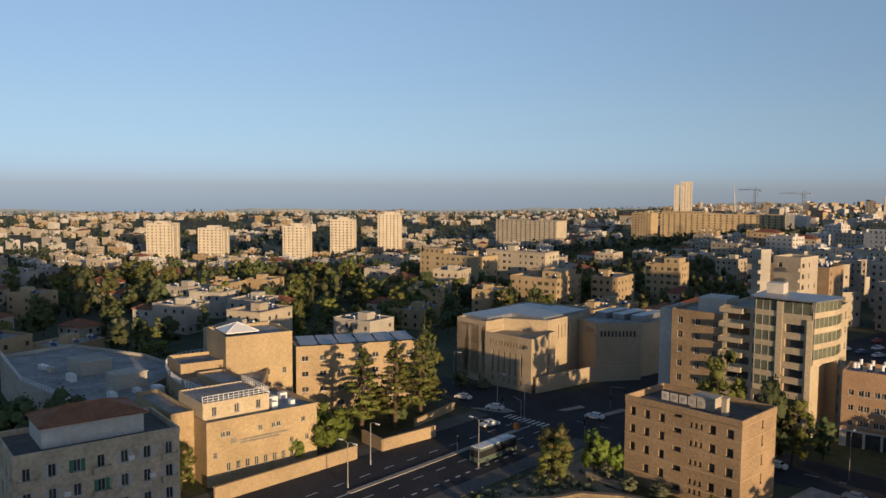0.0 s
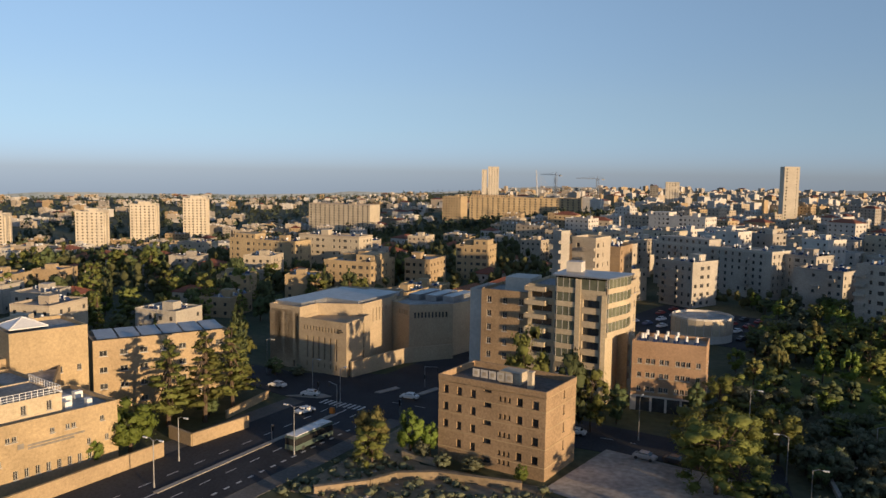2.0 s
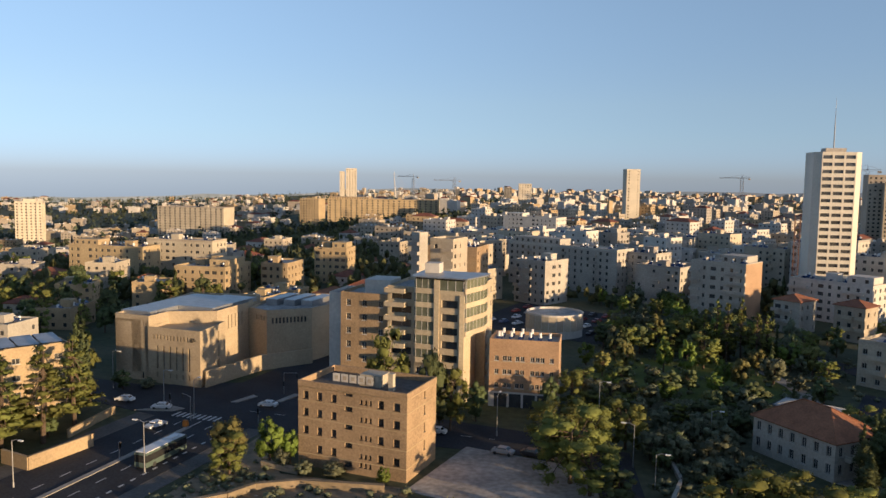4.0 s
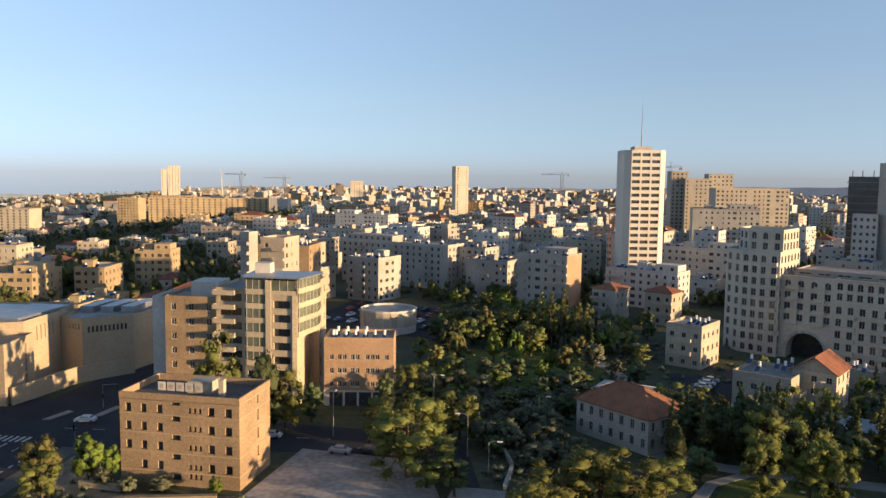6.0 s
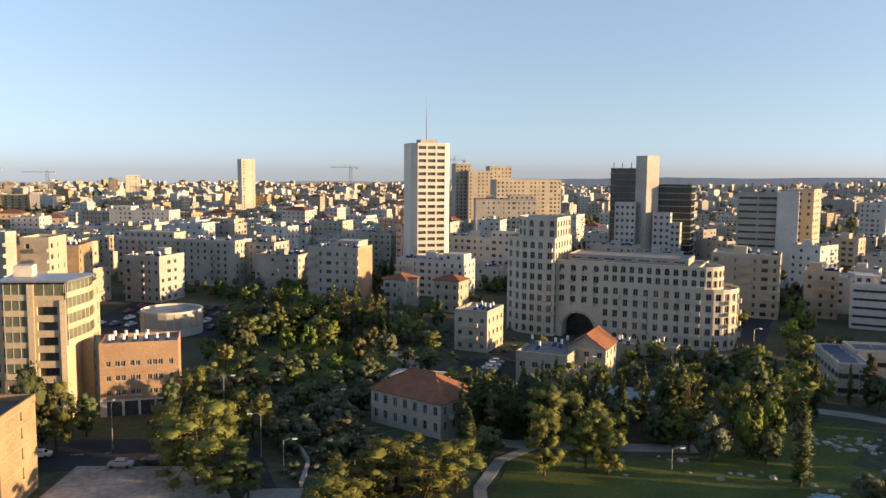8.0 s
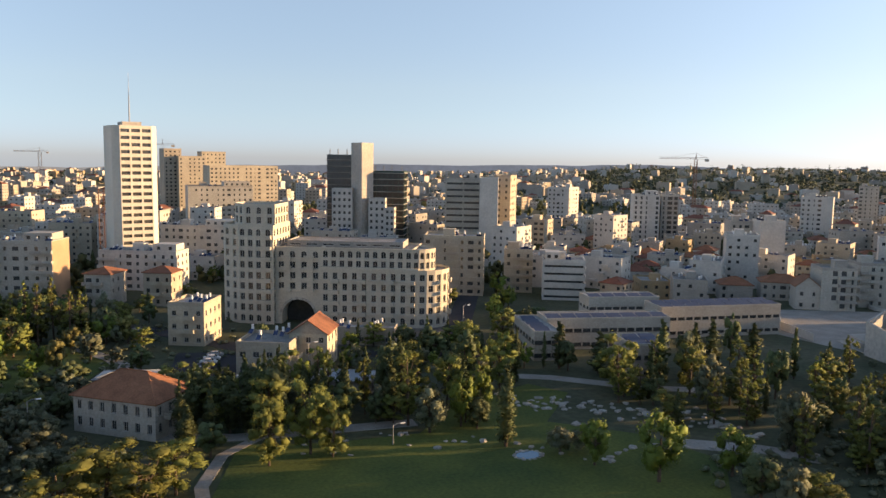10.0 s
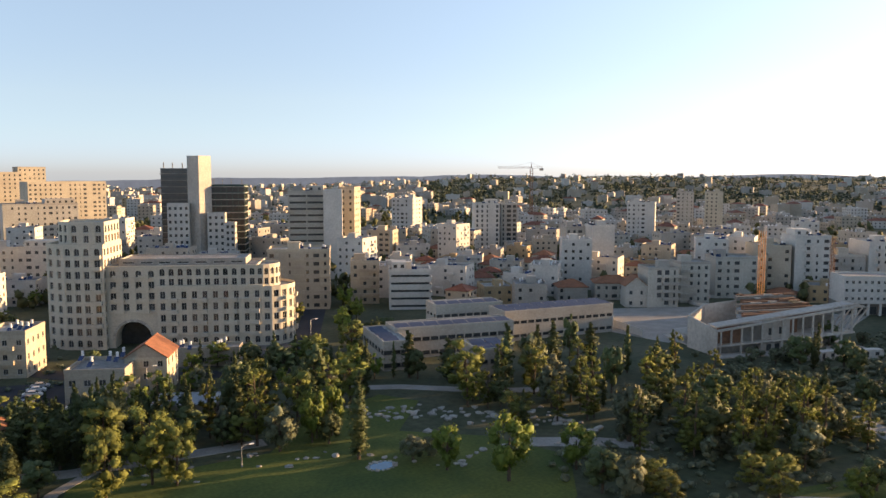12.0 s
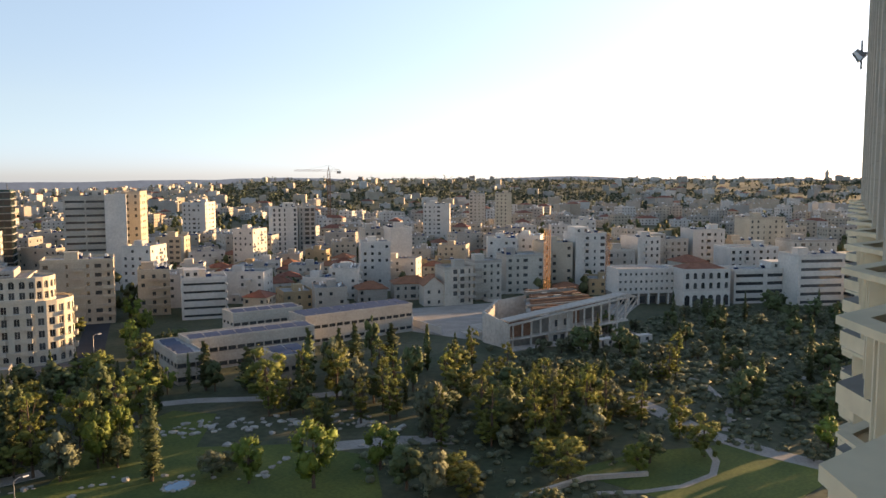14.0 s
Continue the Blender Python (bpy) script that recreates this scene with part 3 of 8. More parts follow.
def tall(name, label, cat, cx, cy, yaw, w, d, z0, h, **kw):
    """A building whose floors and bays follow from its size."""
    fl = kw.pop("fl", max(1, round((h - 0.9) / 3.2)))
    pf, ps = kw.pop("pf", 3.4), kw.pop("ps", 3.6)
    keep(cx, cy, max(w, d) * 0.62)
    reach = math.hypot(cx, cy)
    if reach > 240:
        kw["level"] = 0
    if kw.get("win", (1.2, 1.4))[0] < 1.7 and kw.get("level", 1) < 2:
        kw["mixed"] = int(abs(cx) * 3 + abs(cy)) + 1
    root = house(name, label, cat, cx, cy, yaw, w, d, z0, h, fl, max(1, round(w / pf)), max(1, round(d / ps)), **kw)
    if reach > 240 and kw.get("roof", "flat") == "flat" and 9.5 < h < 45 and w > 9:
        rng = random.Random(int(cx * 7 + cy))
        x, y = rng.uniform(-w * 0.3, w * 0.3), rng.uniform(-d * 0.15, d * 0.2)
        g = Geo()
        g.box(x - 2.2, y - 2, h - 0.7, x + 2.2, y + 2, h + 2.1)
        g.box(x - 2.4, y - 2.2, h + 2.1, x + 2.4, y + 2.2, h + 2.3)
        part("stair_head", g.mesh("stair_head", kw.get("wall", CREAM)), root)
        for i in range(min(3, int(w / 5))):
            part("water_tank", ROOFTANK, root, m=pose(rng.uniform(-w * 0.44, w * 0.44), rng.uniform(-d * 0.4, d * 0.4), h - 0.7, 0, 0, rng.uniform(-8, 8)))
        if rng.random() < 0.5 and w > 14:        # a storey set back on the roof
            k = rng.uniform(0.3, 0.5) * w
            x = rng.choice((-1, 1)) * (w / 2 - k / 2 - 1)
            g = Geo()
            rc = bays(k, max(2, int(k / 3.2)), 1, 3.0, 1.3, 1.3, 0.9, h - 0.6)
            holed(g, (x - k / 2, -d * 0.3, 0), (1, 0, 0), k, h - 0.7, h + 2.5, [q[-4:] for q in rc], 0.15, 0, 1)
            g.box(x - k / 2, -d * 0.3 + 0.16, h - 0.7, x + k / 2, d * 0.35, h + 2.5)
            part("penthouse", g.mesh("penthouse", kw.get("wall", CREAM), GLASS), root)
    return root


g = Geo()
g.tube((0, 0, 0.6), (0, 0, 2.0), 0.38, n=8)
g.poly([(-1.0, -2.0, 0.15), (1.0, -2.0, 0.15), (1.0, -0.6, 1.3), (-1.0, -0.6, 1.3)], 1)
g.poly([(-1.0, -0.6, 1.3), (1.0, -0.6, 1.3), (1.0, -2.0, 0.15), (-1.0, -2.0, 0.15)], 1)
ROOFTANK = g.mesh("water_tank", WHITEMETAL, PANEL)


AB, TWR, HS = "apartment building", "tower", "house"
# near tan block at the crossing
def strip_wall(root, o, u, W, h, strips, deep, wall, level=2, frame_mat=DARKFRAME):
    """A wall made of upright strips, each with openings of its own: (x0, x1, [(centre, width, height, sills)])."""
    g = Geo()
    u = Vector(u)
    for x0, x1, cols in strips:
        rc = []
        for c, w, hh, sills in cols:
            rc += [(round(c - w / 2 - x0, 3), z, round(c + w / 2 - x0, 3), round(z + hh, 3)) for z in sills]
        oo = Vector(o) + u * x0
        holed(g, oo, u, x1 - x0, -4.0, h, rc, deep)
        put_windows(root, oo, u, rc, deep, frame_mat, level)
    part("wall", g.mesh("wall", wall), root)


block = empty("stone_block", pose(-58.4, 127.9, 0, 0, 0, -3.2), "derelict tan stone block with rows of dark windows", "building")
keep(-58.4, 128, 15)
SILLS = [2.7, 6.0, 9.2, 12.3]
S4 = sides(21.4, 12.6)
strip_wall(block, *S4["f"], 15.4, [(0, 8.8, [(1.6, 1.0, 1.35, SILLS[1:]), (4.4, 1.0, 1.35, SILLS), (7.3, 1.0, 1.35, SILLS)]), (8.8, 11.6, [(10.2, 1.5, 0.8, [1.2, 4.6, 7.9, 11.1, 14.0 - 0.2])]),
                                   (11.6, 15.4, [(12.7, 0.45, 0.8, [1.4, *[z + 0.3 for z in SILLS]]), (13.6, 0.45, 0.8, [1.4, *[z + 0.3 for z in SILLS]]), (14.5, 0.45, 0.8, [1.4, *[z + 0.3 for z in SILLS]])]),
                                   (15.4, 21.4, [(16.5, 1.1, 1.35, SILLS), (19.5, 1.2, 1.35, SILLS)])], 0.35, TAN)
strip_wall(block, *S4["r"], 15.4, [(0, 6, []), (6, 9, [(7.4, 0.5, 1.6, [3.6, 6.8, 10.0, 12.9])]), (9, 12.6, [])], 0.3, TAN)
strip_wall(block, *S4["b"], 15.4, [(0, 21.4, [(4, 1.0, 1.3, SILLS), (8, 1.0, 1.3, SILLS), (13, 1.0, 1.3, SILLS), (17, 1.0, 1.3, SILLS)])], 0.3, TAN, 1)
strip_wall(block, *S4["l"], 15.4, [(0, 12.6, [(3, 1.0, 1.3, SILLS), (9, 1.0, 1.3, SILLS)])], 0.3, TAN, 1)
roof_flat(block, 21.4, 12.6, 15.4, ROOFDARK, TAN, 1.0)
g = Geo()
for z in (2.3, 5.5, 8.75, 11.95, 14.4):
    for x0, y0, x1, y1 in ((-10.76, -6.36, 10.76, -6.303), (10.703, -6.303, 10.76, 6.303)):
        g.box(x0, y0, z - 0.08, x1, y1, z + 0.08)
part("string_course", g.mesh("string_course", GOLD), block)
g = Geo()
g.box(-1.0, -1.4, 14.2, 3.2, 2.2, 16.5)
part("stair_head", g.mesh("stair_head", CREAM), block)
g = Geo()
g.box(5.2, -2.4, 14.2, 6.1, -1.4, 17.3)
g.box(5.1, -2.5, 17.3, 6.2, -1.3, 17.45)
part("chimney", g.mesh("chimney", CREAM), block)
for i in range(5):
    g = Geo()
    g.box(-0.7, -0.03, -0.75, 0.7, 0.03, 0.75)
    g.box(-0.35, -0.06, -0.35, 0.35, -0.031, 0.35, 1)
    part("roof_sign", g.mesh("roof_sign", WHITE, CREAM), block, "faded white painted roof sign", pose(-5.6 + i * 1.7, -1.7, 15.5))

# glazed eight-storey block
def banded(root, pts, z0, fh, floors, band, wall, out=0.12, glass=GLASS, mull=1.5):
    """Floors of solid spandrels and glazed bands with mullions round a polygon."""
    for k in range(floors):
        z = z0 + k * fh
        g, w, posts = Geo(), Geo(), []
        cx, cy = sum(p[0] for p in pts) / len(pts), sum(p[1] for p in pts) / len(pts)
        ins = []
        for p in pts:
            v = Vector((cx - p[0], cy - p[1]))
            v = v.normalized() * out * 1.5
            ins.append((p[0] + v.x, p[1] + v.y))
        n = len(pts)
        for i in range(n):
            j = (i + 1) % n
            g.poly([(*pts[i], z), (*pts[j], z), (*pts[j], z + band), (*pts[i], z + band)])
            g.poly([(*pts[i], z + band), (*pts[j], z + band), (*ins[j], z + band), (*ins[i], z + band)])
            g.poly([(*pts[j], z), (*pts[i], z), (*ins[i], z), (*ins[j], z)])
            w.poly([(*ins[i], z + band), (*ins[j], z + band), (*ins[j], z + fh), (*ins[i], z + fh)])
            L = Vector((pts[j][0] - pts[i][0], pts[j][1] - pts[i][1]))
            m = max(1, int(L.length / mull))
            for q in range(m + 1):
                x, y = ins[i][0] + (ins[j][0] - ins[i][0]) * q / m, ins[i][1] + (ins[j][1] - ins[i][1]) * q / m
                if q < m or i == n - 2:
                    posts.append((x, y))
        part("spandrel", g.mesh("spandrel", wall), root)
        gl = part("glazing", w.mesh("glazing", glass), root)
        me = Geo()
        me.box(-0.06, -0.06, 0, 0.06, 0.06, fh - band)
        me = me.mesh("mullion", FRAME)
        for x, y in posts:
            if y < 9.5:
                part("mullion", me, gl, m=pose(x, y, z + band))


def slab(root, pts, z, t, mat, name="roof"):
    g = Geo()
    g.poly([(*p, z + t) for p in pts])
    g.poly([(*p, z) for p in pts[::-1]])
    for i in range(len(pts)):
        p, q = pts[i], pts[(i + 1) % len(pts)]
        g.poly([(*p, z), (*q, z), (*q, z + t), (*p, z + t)])
    part(name, g.mesh(name, mat), root)


glassy = empty("glazed_block", pose(-53.2, 165.2, 0, 0, 0, 4), "eight-storey stone block with a glazed stepped corner", "apartment building")
keep(-70, 176, 22)
prism(glassy, [(-35.0, 8.5), (-31.02, 7.5), (-31.02, 20), (-35.0, 20)], 0, 23.6, 1, 50, WHITE, blind=(0, 1, 2, 3))
prism(glassy, [(-31, 6), (-18.5, 5), (-18.5, 20), (-31, 20)], 0, 24.2, 7, 3.9, TAN, (1.2, 1.5), level=2)
prism(glassy, [(-18.48, 4.2), (-11.6, 3.4), (-11.6, 20), (-18.48, 20)], 0, 26.6, 8, 7.0, HONEY, (5.2, 1.8), level=2, deep=0.6)
banded(glassy, [(-11.58, 2.4), (-10.8, 1.4), (-6.3, 0.9), (-6.3, 12), (-11.58, 12)], 9.6, 3.2, 6, 1.15, HONEY, 0.12, TEAL)
prism(glassy, [(-11.5, 2.6), (-6.3, 1.1), (-6.3, 12), (-11.5, 12)], 0, 9.55, 3, 3.0, HONEY, (1.4, 1.5), par=0.02)
prism(glassy, [(-6.28, 0.7), (-5.1, 0.6), (-5.1, 12), (-6.28, 12)], 0, 28.8, 1, 50, HONEY, blind=(0, 1, 2, 3))
prism(glassy, [(-5.08, 0.9), (-0.2, 0.4), (-0.2, 12), (-5.08, 12)], 0, 25.6, 8, 4.9, HONEY, (3.9, 1.7), level=2, deep=0.7, frame_mat=DARKFRAME)
banded(glassy, [(-5.08, 0.7), (0.7, 0.2), (0.7, 12), (-5.08, 12)], 25.62, 3.2, 1, 0.9, HONEY, 0.12, TEAL)
prism(glassy, [(-0.18, 0.0), (0.9, 0.0), (0.9, 12), (-0.18, 12)], 0, 25.6, 1, 50, HONEY, blind=(0, 1, 2, 3))
banded(glassy, [(0.92, 0.1), (1.3, 0.1), (3.6, 8.6), (3.6, 12), (0.92, 12)], 16.4, 3.2, 4, 1.15, HONEY, 0.12, TEAL)
slab(glassy, [(-12.0, 2.0), (-10.8, 1.0), (-5.6, 0.4), (1.6, -0.3), (4.2, 8.6), (4.2, 12.4), (-12.0, 12.4)], 29.22, 0.3, STEEL)
prism(glassy, [(-11.4, 12.1), (3.2, 12.1), (3.2, 20), (-11.4, 20)], 0, 27.4, 8, 4.0, HONEY, (1.4, 1.5), blind=(3, 0))
for k in range(3, 9):
    part("balcony", balcony_mesh(5.2, 1.6, HONEY), glassy, m=pose(-16.1, 3.9, k * 3.2 - 0.4, 0, 0, -6.6))
g = Geo()
g.box(-26, 9, 23, -19.5, 17, 27.0)
part("stair_head", g.mesh("stair_head", WHITE), glassy)
g = Geo()
g.box(-10.5, 7.5, 29.0, -7.0, 11, 31.8)
part("lift_head", g.mesh("lift_head", WHITE), glassy)


# orange brick block
brick = empty("brick_block", pose(-40.6, 176.3, 0, 0, 0, 7.5), "orange stone block with grouped windows over a white shopfront", "building")
rows = []
for z in (4.4, 7.5, 10.6):
    for x in (1.2, 3.0, 4.1, 5.9, 7.0, 9.3, 10.4, 11.5, 13.6):
        rows.append((x, z, x + 0.95, z + 1.15))
side = [(x, z, x + 0.95, z + 1.15) for z in (4.4, 7.5, 10.6) for x in (1.4, 4.6, 7.6)]
prism(brick, [(-7.8, -5), (7.8, -5), (7.8, 5), (-7.8, 5)], 0, 15.6, 1, 50, ORANGE, level=2, custom={0: rows, 1: side, 3: side}, par=0.8)
g = Geo()
g.box(-7.9, -5.12, 3.1, 7.9, -5.003, 3.5)
g.box(-7.9, -5.12, -1, -6.6, -5.003, 3.1)
g.box(6.4, -5.12, -1, 7.9, -5.003, 3.1)
for x in (-3.4, -0.2, 3.0):
    g.box(x - 0.25, -5.12, -1, x + 0.25, -5.003, 3.1)
g.box(-6.6, -5.06, -1, 6.4, -5.003, 3.1, 1)
part("shopfront", g.mesh("shopfront", WHITE, GLASS), brick, "white rendered ground floor with dark shop windows")
for z in (4.1, 7.2, 10.3):
    g = Geo()
    g.box(-7.86, -5.06, z - 0.08, 7.86, -5.003, z + 0.08)
    part("string_course", g.mesh("string_course", GOLD), brick)
keep(-40.6, 176.3, 13)

# drum with pale panels
drum = empty("round_hall", pose(-50.0, 258.0, 0), "low round hall with pale panelled wall", "hall")
keep(-50, 258, 13)
prism(drum, [(9.4 * math.cos(2 * math.pi * i / 24), 9.4 * math.sin(2 * math.pi * i / 24)) for i in range(24)], 0, 7.8, 1, 50, WHITE)
for i in range(24):
    a = 2 * math.pi * (i + 0.5) / 24
    g = Geo()
    g.box(-1.1, -0.12, 2.5, 1.1, 0.0, 7.2)
    part("panel", g.mesh("panel", CREAM), drum, m=pose(9.36 * math.cos(a), 9.36 * math.sin(a), 0, 0, 0, math.degrees(a) + 90))

# museum complex
mus = empty("museum", pose(-125, 165, 0), "sand-coloured stone museum with slit windows", "museum")
keep(-132, 180, 30)
front = [(-7.1, -6.8), (8.5, -7.2), (6.2, 6.5), (-7.1, 6.0)]
slits = [(round(2.6 + i * 1.9, 2), 1.4, round(3.0 + i * 1.9, 2), 2.7) for i in range(6)] + [(round(2.6 + i * 1.9, 2), 3.6, round(3.1 + i * 1.9, 2), 9.4) for i in range(6)]
slits += [(round(1.6 + i * 1.0, 2), 10.9, round(2.0 + i * 1.0, 2), 12.1) for i in range(12)]
ends = [(9.5, 2.0, 10.4, 5.0), (9.5, 5.6, 10.4, 8.6), (9.5, 9.2, 10.4, 12.2)]
prism(mus, front, 0, 13.9, 1, 50, SAND, deep=0.5, frame_mat=DARKFRAME, roof_mat=SAND, custom={0: slits, 1: ends})
main = [(-17.8, -5.9), (-7.13, -6.4), (-7.13, 1), (3.6, 6.7), (3.0, 22), (-2, 36), (-22, 30)]
tall_slits = [(round(5 + i * 1.7, 2), 10.8, round(5.4 + i * 1.7, 2), 14.4) for i in range(5)]
prism(mus, main, 0, 16.4, 1, 50, SAND, deep=0.5, frame_mat=DARKFRAME, custom={0: [(4.6, 2.0, 5.2, 14.6), (8.2, 0.4, 8.9, 15.2)], 3: tall_slits})
side = [(3.05, 22.1), (10.4, 19.5), (19.6, 28), (21, 37), (16, 56), (-1.9, 47)]
prism(mus, side, 0, 15.0, 1, 50, SAND, deep=0.5, frame_mat=DARKFRAME,
      custom={1: [(round(1.4 + i * 1.0, 2), 11.2, round(1.95 + i * 1.0, 2), 12.8) for i in range(10)], 0: [(round(3.2 + i * 1.1, 2), 12.0, round(3.6 + i * 1.1, 2), 13.4) for i in range(4)]})
prism(mus, [(21.05, 37.2), (35, 43), (35, 63), (16.1, 56.1)], 0, 12.2, 2, 5.0, SAND, (2.6, 1.8), deep=0.6, frame_mat=DARKFRAME, blind=(1, 2, 3))
for x0, x1, y0, y1 in ((-18.5, -9.5, -3, 27), (-9.3, 1.2, 8, 30)):
    for k in range(int((y1 - y0) / 3)):
        ya, yb = y0 + k * 3 + 0.06, y0 + k * 3 + 2.94
        g = Geo()
        g.box(x0, ya, 15.6, x1, yb, 16.75)
        part("roof_panel", g.mesh("roof_panel", STEEL), mus)
for k in range(3):
    g = Geo()
    g.box(3 + k * 5.2, 31 + k, 14.2, 6.6 + k * 5.2, 44 + k, 16.1)
    part("skylight", g.mesh("skylight", STEEL), mus, "boxed metal rooflight")
g = Geo()
for dz, dx, ln in ((0.0, 0.0, 0.9), (0.35, 0.25, 1.5), (0.75, 0.5, 0.9)):
    g.box(5.6 + dx, -7.32, 11.0 + dz, 5.6 + dx + ln, -7.15, 11.25 + dz)
part("emblem", g.mesh("emblem", DARKFRAME), mus, "dark metal relief on the wall")

# long golden institute with a stepped front
inst = empty("stone_institute", pose(-119, 67.0, 0, 0, 0, 82.0), "golden limestone institute with stepped wings and roof terraces", "institute")
keep(-135, 95, 34)
small = [(x, 8.4, x + 0.8, 9.3) for x in (2.6, 3.6, 9.6, 12.2, 13.2, 18.2)] + [(x, 4.9, x + 0.7, 5.9) for x in (1.2, 15.8, 19.0)] + [(round(3.6 + i * 1.75, 2), 2.2, round(4.35 + i * 1.75, 2), 3.7) for i in range(8)]
prism(inst, [(1.6, 0), (23, 0), (23, 16), (1.6, 16)], 0, 11.4, 3, 3.6, GOLD, (0.9, 1.3), level=2, blind=(2, 3), custom={0: small})
for i, (x, z, k) in enumerate(((6.0, 7.2, 1.0), (7.6, 7.35, 9.4), (7.6, 6.85, 7.6))):
    g = Geo()
    g.box(x, -0.08, z - 0.16, x + k, -0.003, z + (0.16 if k > 2 else 0.7))
    part("lettering", g.mesh("lettering", DARKCONC), inst, "dark bar of lettering on the wall")

prism(inst, [(1.9, 2.2), (14.4, 2.2), (14.4, 13.5), (1.9, 13.5)], 10.8, 14.2, 1, 4.2, HONEY, (0.9, 1.6), blind=(1, 2, 3), par=0.2)
for a_, b_ in (((1.9, 2.3), (14.3, 2.3)), ((14.3, 2.3), (14.3, 13.4))):
    n = int(math.hypot(b_[0] - a_[0], b_[1] - a_[1]) / 0.9)
    g = Geo()
    for i in range(n + 1):
        x, y = a_[0] + (b_[0] - a_[0]) * i / n, a_[1] + (b_[1] - a_[1]) * i / n
        g.box(x - 0.04, y - 0.04, 14.1, x + 0.04, y + 0.04, 15.4)
    for z in (14.5, 14.9, 15.4):
        g.tube((*a_, z), (*b_, z), 0.05, n=4)
    part("railing", g.mesh("railing", WHITEMETAL), inst, "white steel roof railing")
for i, (x, y, k) in enumerate(((16.2, 4, 1.2), (17.6, 7.5, 2.0), (19.5, 3.2, 0.9), (20.6, 9, 1.5), (18.4, 11.6, 1.1))):
    g = Geo()
    g.box(x - k / 2, y - 0.5, 10.7, x + k / 2, y + 0.6, 11.9)
    g.box(x - k / 2 + 0.15, y - 0.53, 10.9, x + k / 2 - 0.15, y - 0.503, 11.7)
    part("air_conditioner", g.mesh("air_conditioner", WHITEMETAL), inst, "white roof-top cooling unit")
prism(inst, [(-2.5, 5.5), (1.58, 5.5), (1.58, 24), (-2.5, 24)], 0, 12.4, 4, 4.5, GOLD, (0.8, 1.4), blind=(0, 1, 2))
prism(inst, [(12, 16.2), (18, 16.2), (18, 30), (12, 30)], 0, 13.0, 1, 50, GOLD, blind=(0, 1, 2, 3))
hall = empty("stone_hall", pose(-146.5, 89.5, 0, 0, 0, 76.0), "tall golden stone hall with a blank wall", "hall")
prism(hall, [(0, 0), (15, 0), (15, 14), (0, 14)], 0, 19.6, 2, 3.4, GOLD, (0.9, 1.3), blind=(1, 2, 3))
prism(hall, [(-9, 2), (-0.02, 2), (-0.02, 12), (-9, 12)], 0, 14.4, 2, 3.6, GOLD, (1.3, 1.2), blind=(1, 2, 3))
wing = empty("stone_wing", pose(-145.2, 106.8, 0, 0, 0, 62.0), "golden stone wing under a pitched metal roof", "building")
prism(wing, [(0, 0), (29, 0), (29, 11), (0, 11)], 0, 15.2, 4, 4.2, GOLD, (1.6, 1.2), level=2, blind=(2, 3))
for i in range(6):
    g = Geo()
    x = 1 + i * 4.6
    g.poly([(x, 0.8, 15.3), (x + 4.2, 0.8, 15.3), (x + 4.2, 8.0, 16.1), (x, 8.0, 16.1)])
    g.poly([(x, 8.0, 16.1), (x + 4.2, 8.0, 16.1), (x + 4.2, 8.0, 14.6), (x, 8.0, 14.6)])
    part("metal_roof", g.mesh("metal_roof", STEEL), wing, "sloping grey metal roof panels")
roof_hip(hall, 7.0, 7.0, 19.7, 1.6, WHITEMETAL, 0.2, 5.0, 7.5)
# terrace that curves from the hall to the front block, with a white railing
terr = empty("terrace_wing", pose(0, 0, 0), "curved stone terrace wing with a white roof railing", "building")
outer = [(-133.0, 76.9), (-142, 77), (-151, 79), (-160, 82.7), (-164.5, 86), (-166, 91), (-166, 99)]
prism(terr, [(-151, 104), *outer[::-1], (-131, 88)], 0, 12.0, 3, 4.5, GOLD, (0.9, 1.4), blind=(0, 7, 8))
for p, q in zip(outer, outer[1:]):
    g = Geo()
    L = math.hypot(q[0] - p[0], q[1] - p[1])
    n = max(2, int(L / 1.1))
    for i in range(n + 1):
        x, y = p[0] + (q[0] - p[0]) * i / n, p[1] + (q[1] - p[1]) * i / n
        g.box(x - 0.06, y - 0.06, 12.0, x + 0.06, y + 0.06, 13.4)
    for z in (12.5, 12.9, 13.35):
        g.tube((*p, z), (*q, z), 0.06, n=4)
    part("railing", g.mesh("railing", WHITEMETAL), terr, "white steel roof railing")
low = empty("low_hall", pose(0, 0, 0), "low grey-roofed hall behind the institute", "building")
prism(low, [(-212, 66), (-180, 60), (-139, 62), (-137, 73), (-158, 78), (-168, 92), (-190, 92), (-214, 84)], 0, 9.2, 2, 6, PALE, (1.0, 1.4))
lrng = random.Random(4)
for i in range(12):
    x, y, k = lrng.uniform(-200, -150), lrng.uniform(68, 80), lrng.uniform(0.7, 1.6)
    g = Geo()
    g.box(x - k, y - 0.6, 8.5, x + k, y + 0.6, 8.5 + k)
    g.box(x - k * 0.8, y - 0.5, 8.5 + k, x + k * 0.8, y + 0.5, 8.62 + k)
    part("cooling_unit", g.mesh("cooling_unit", WHITEMETAL if i % 3 else CONC), low)
for x0, x1 in ((-186, -178), (-166, -161)):
    g = Geo()
    g.box(x0, 72, 8.5, x1, 79, 11.6)
    g.box(x0 - 0.2, 71.8, 11.6, x1 + 0.2, 79.2, 11.8)
    part("stair_head", g.mesh("stair_head", PALE), low)
edge = [(-212, 66.2), (-180, 60.2), (-139.4, 62.2)]
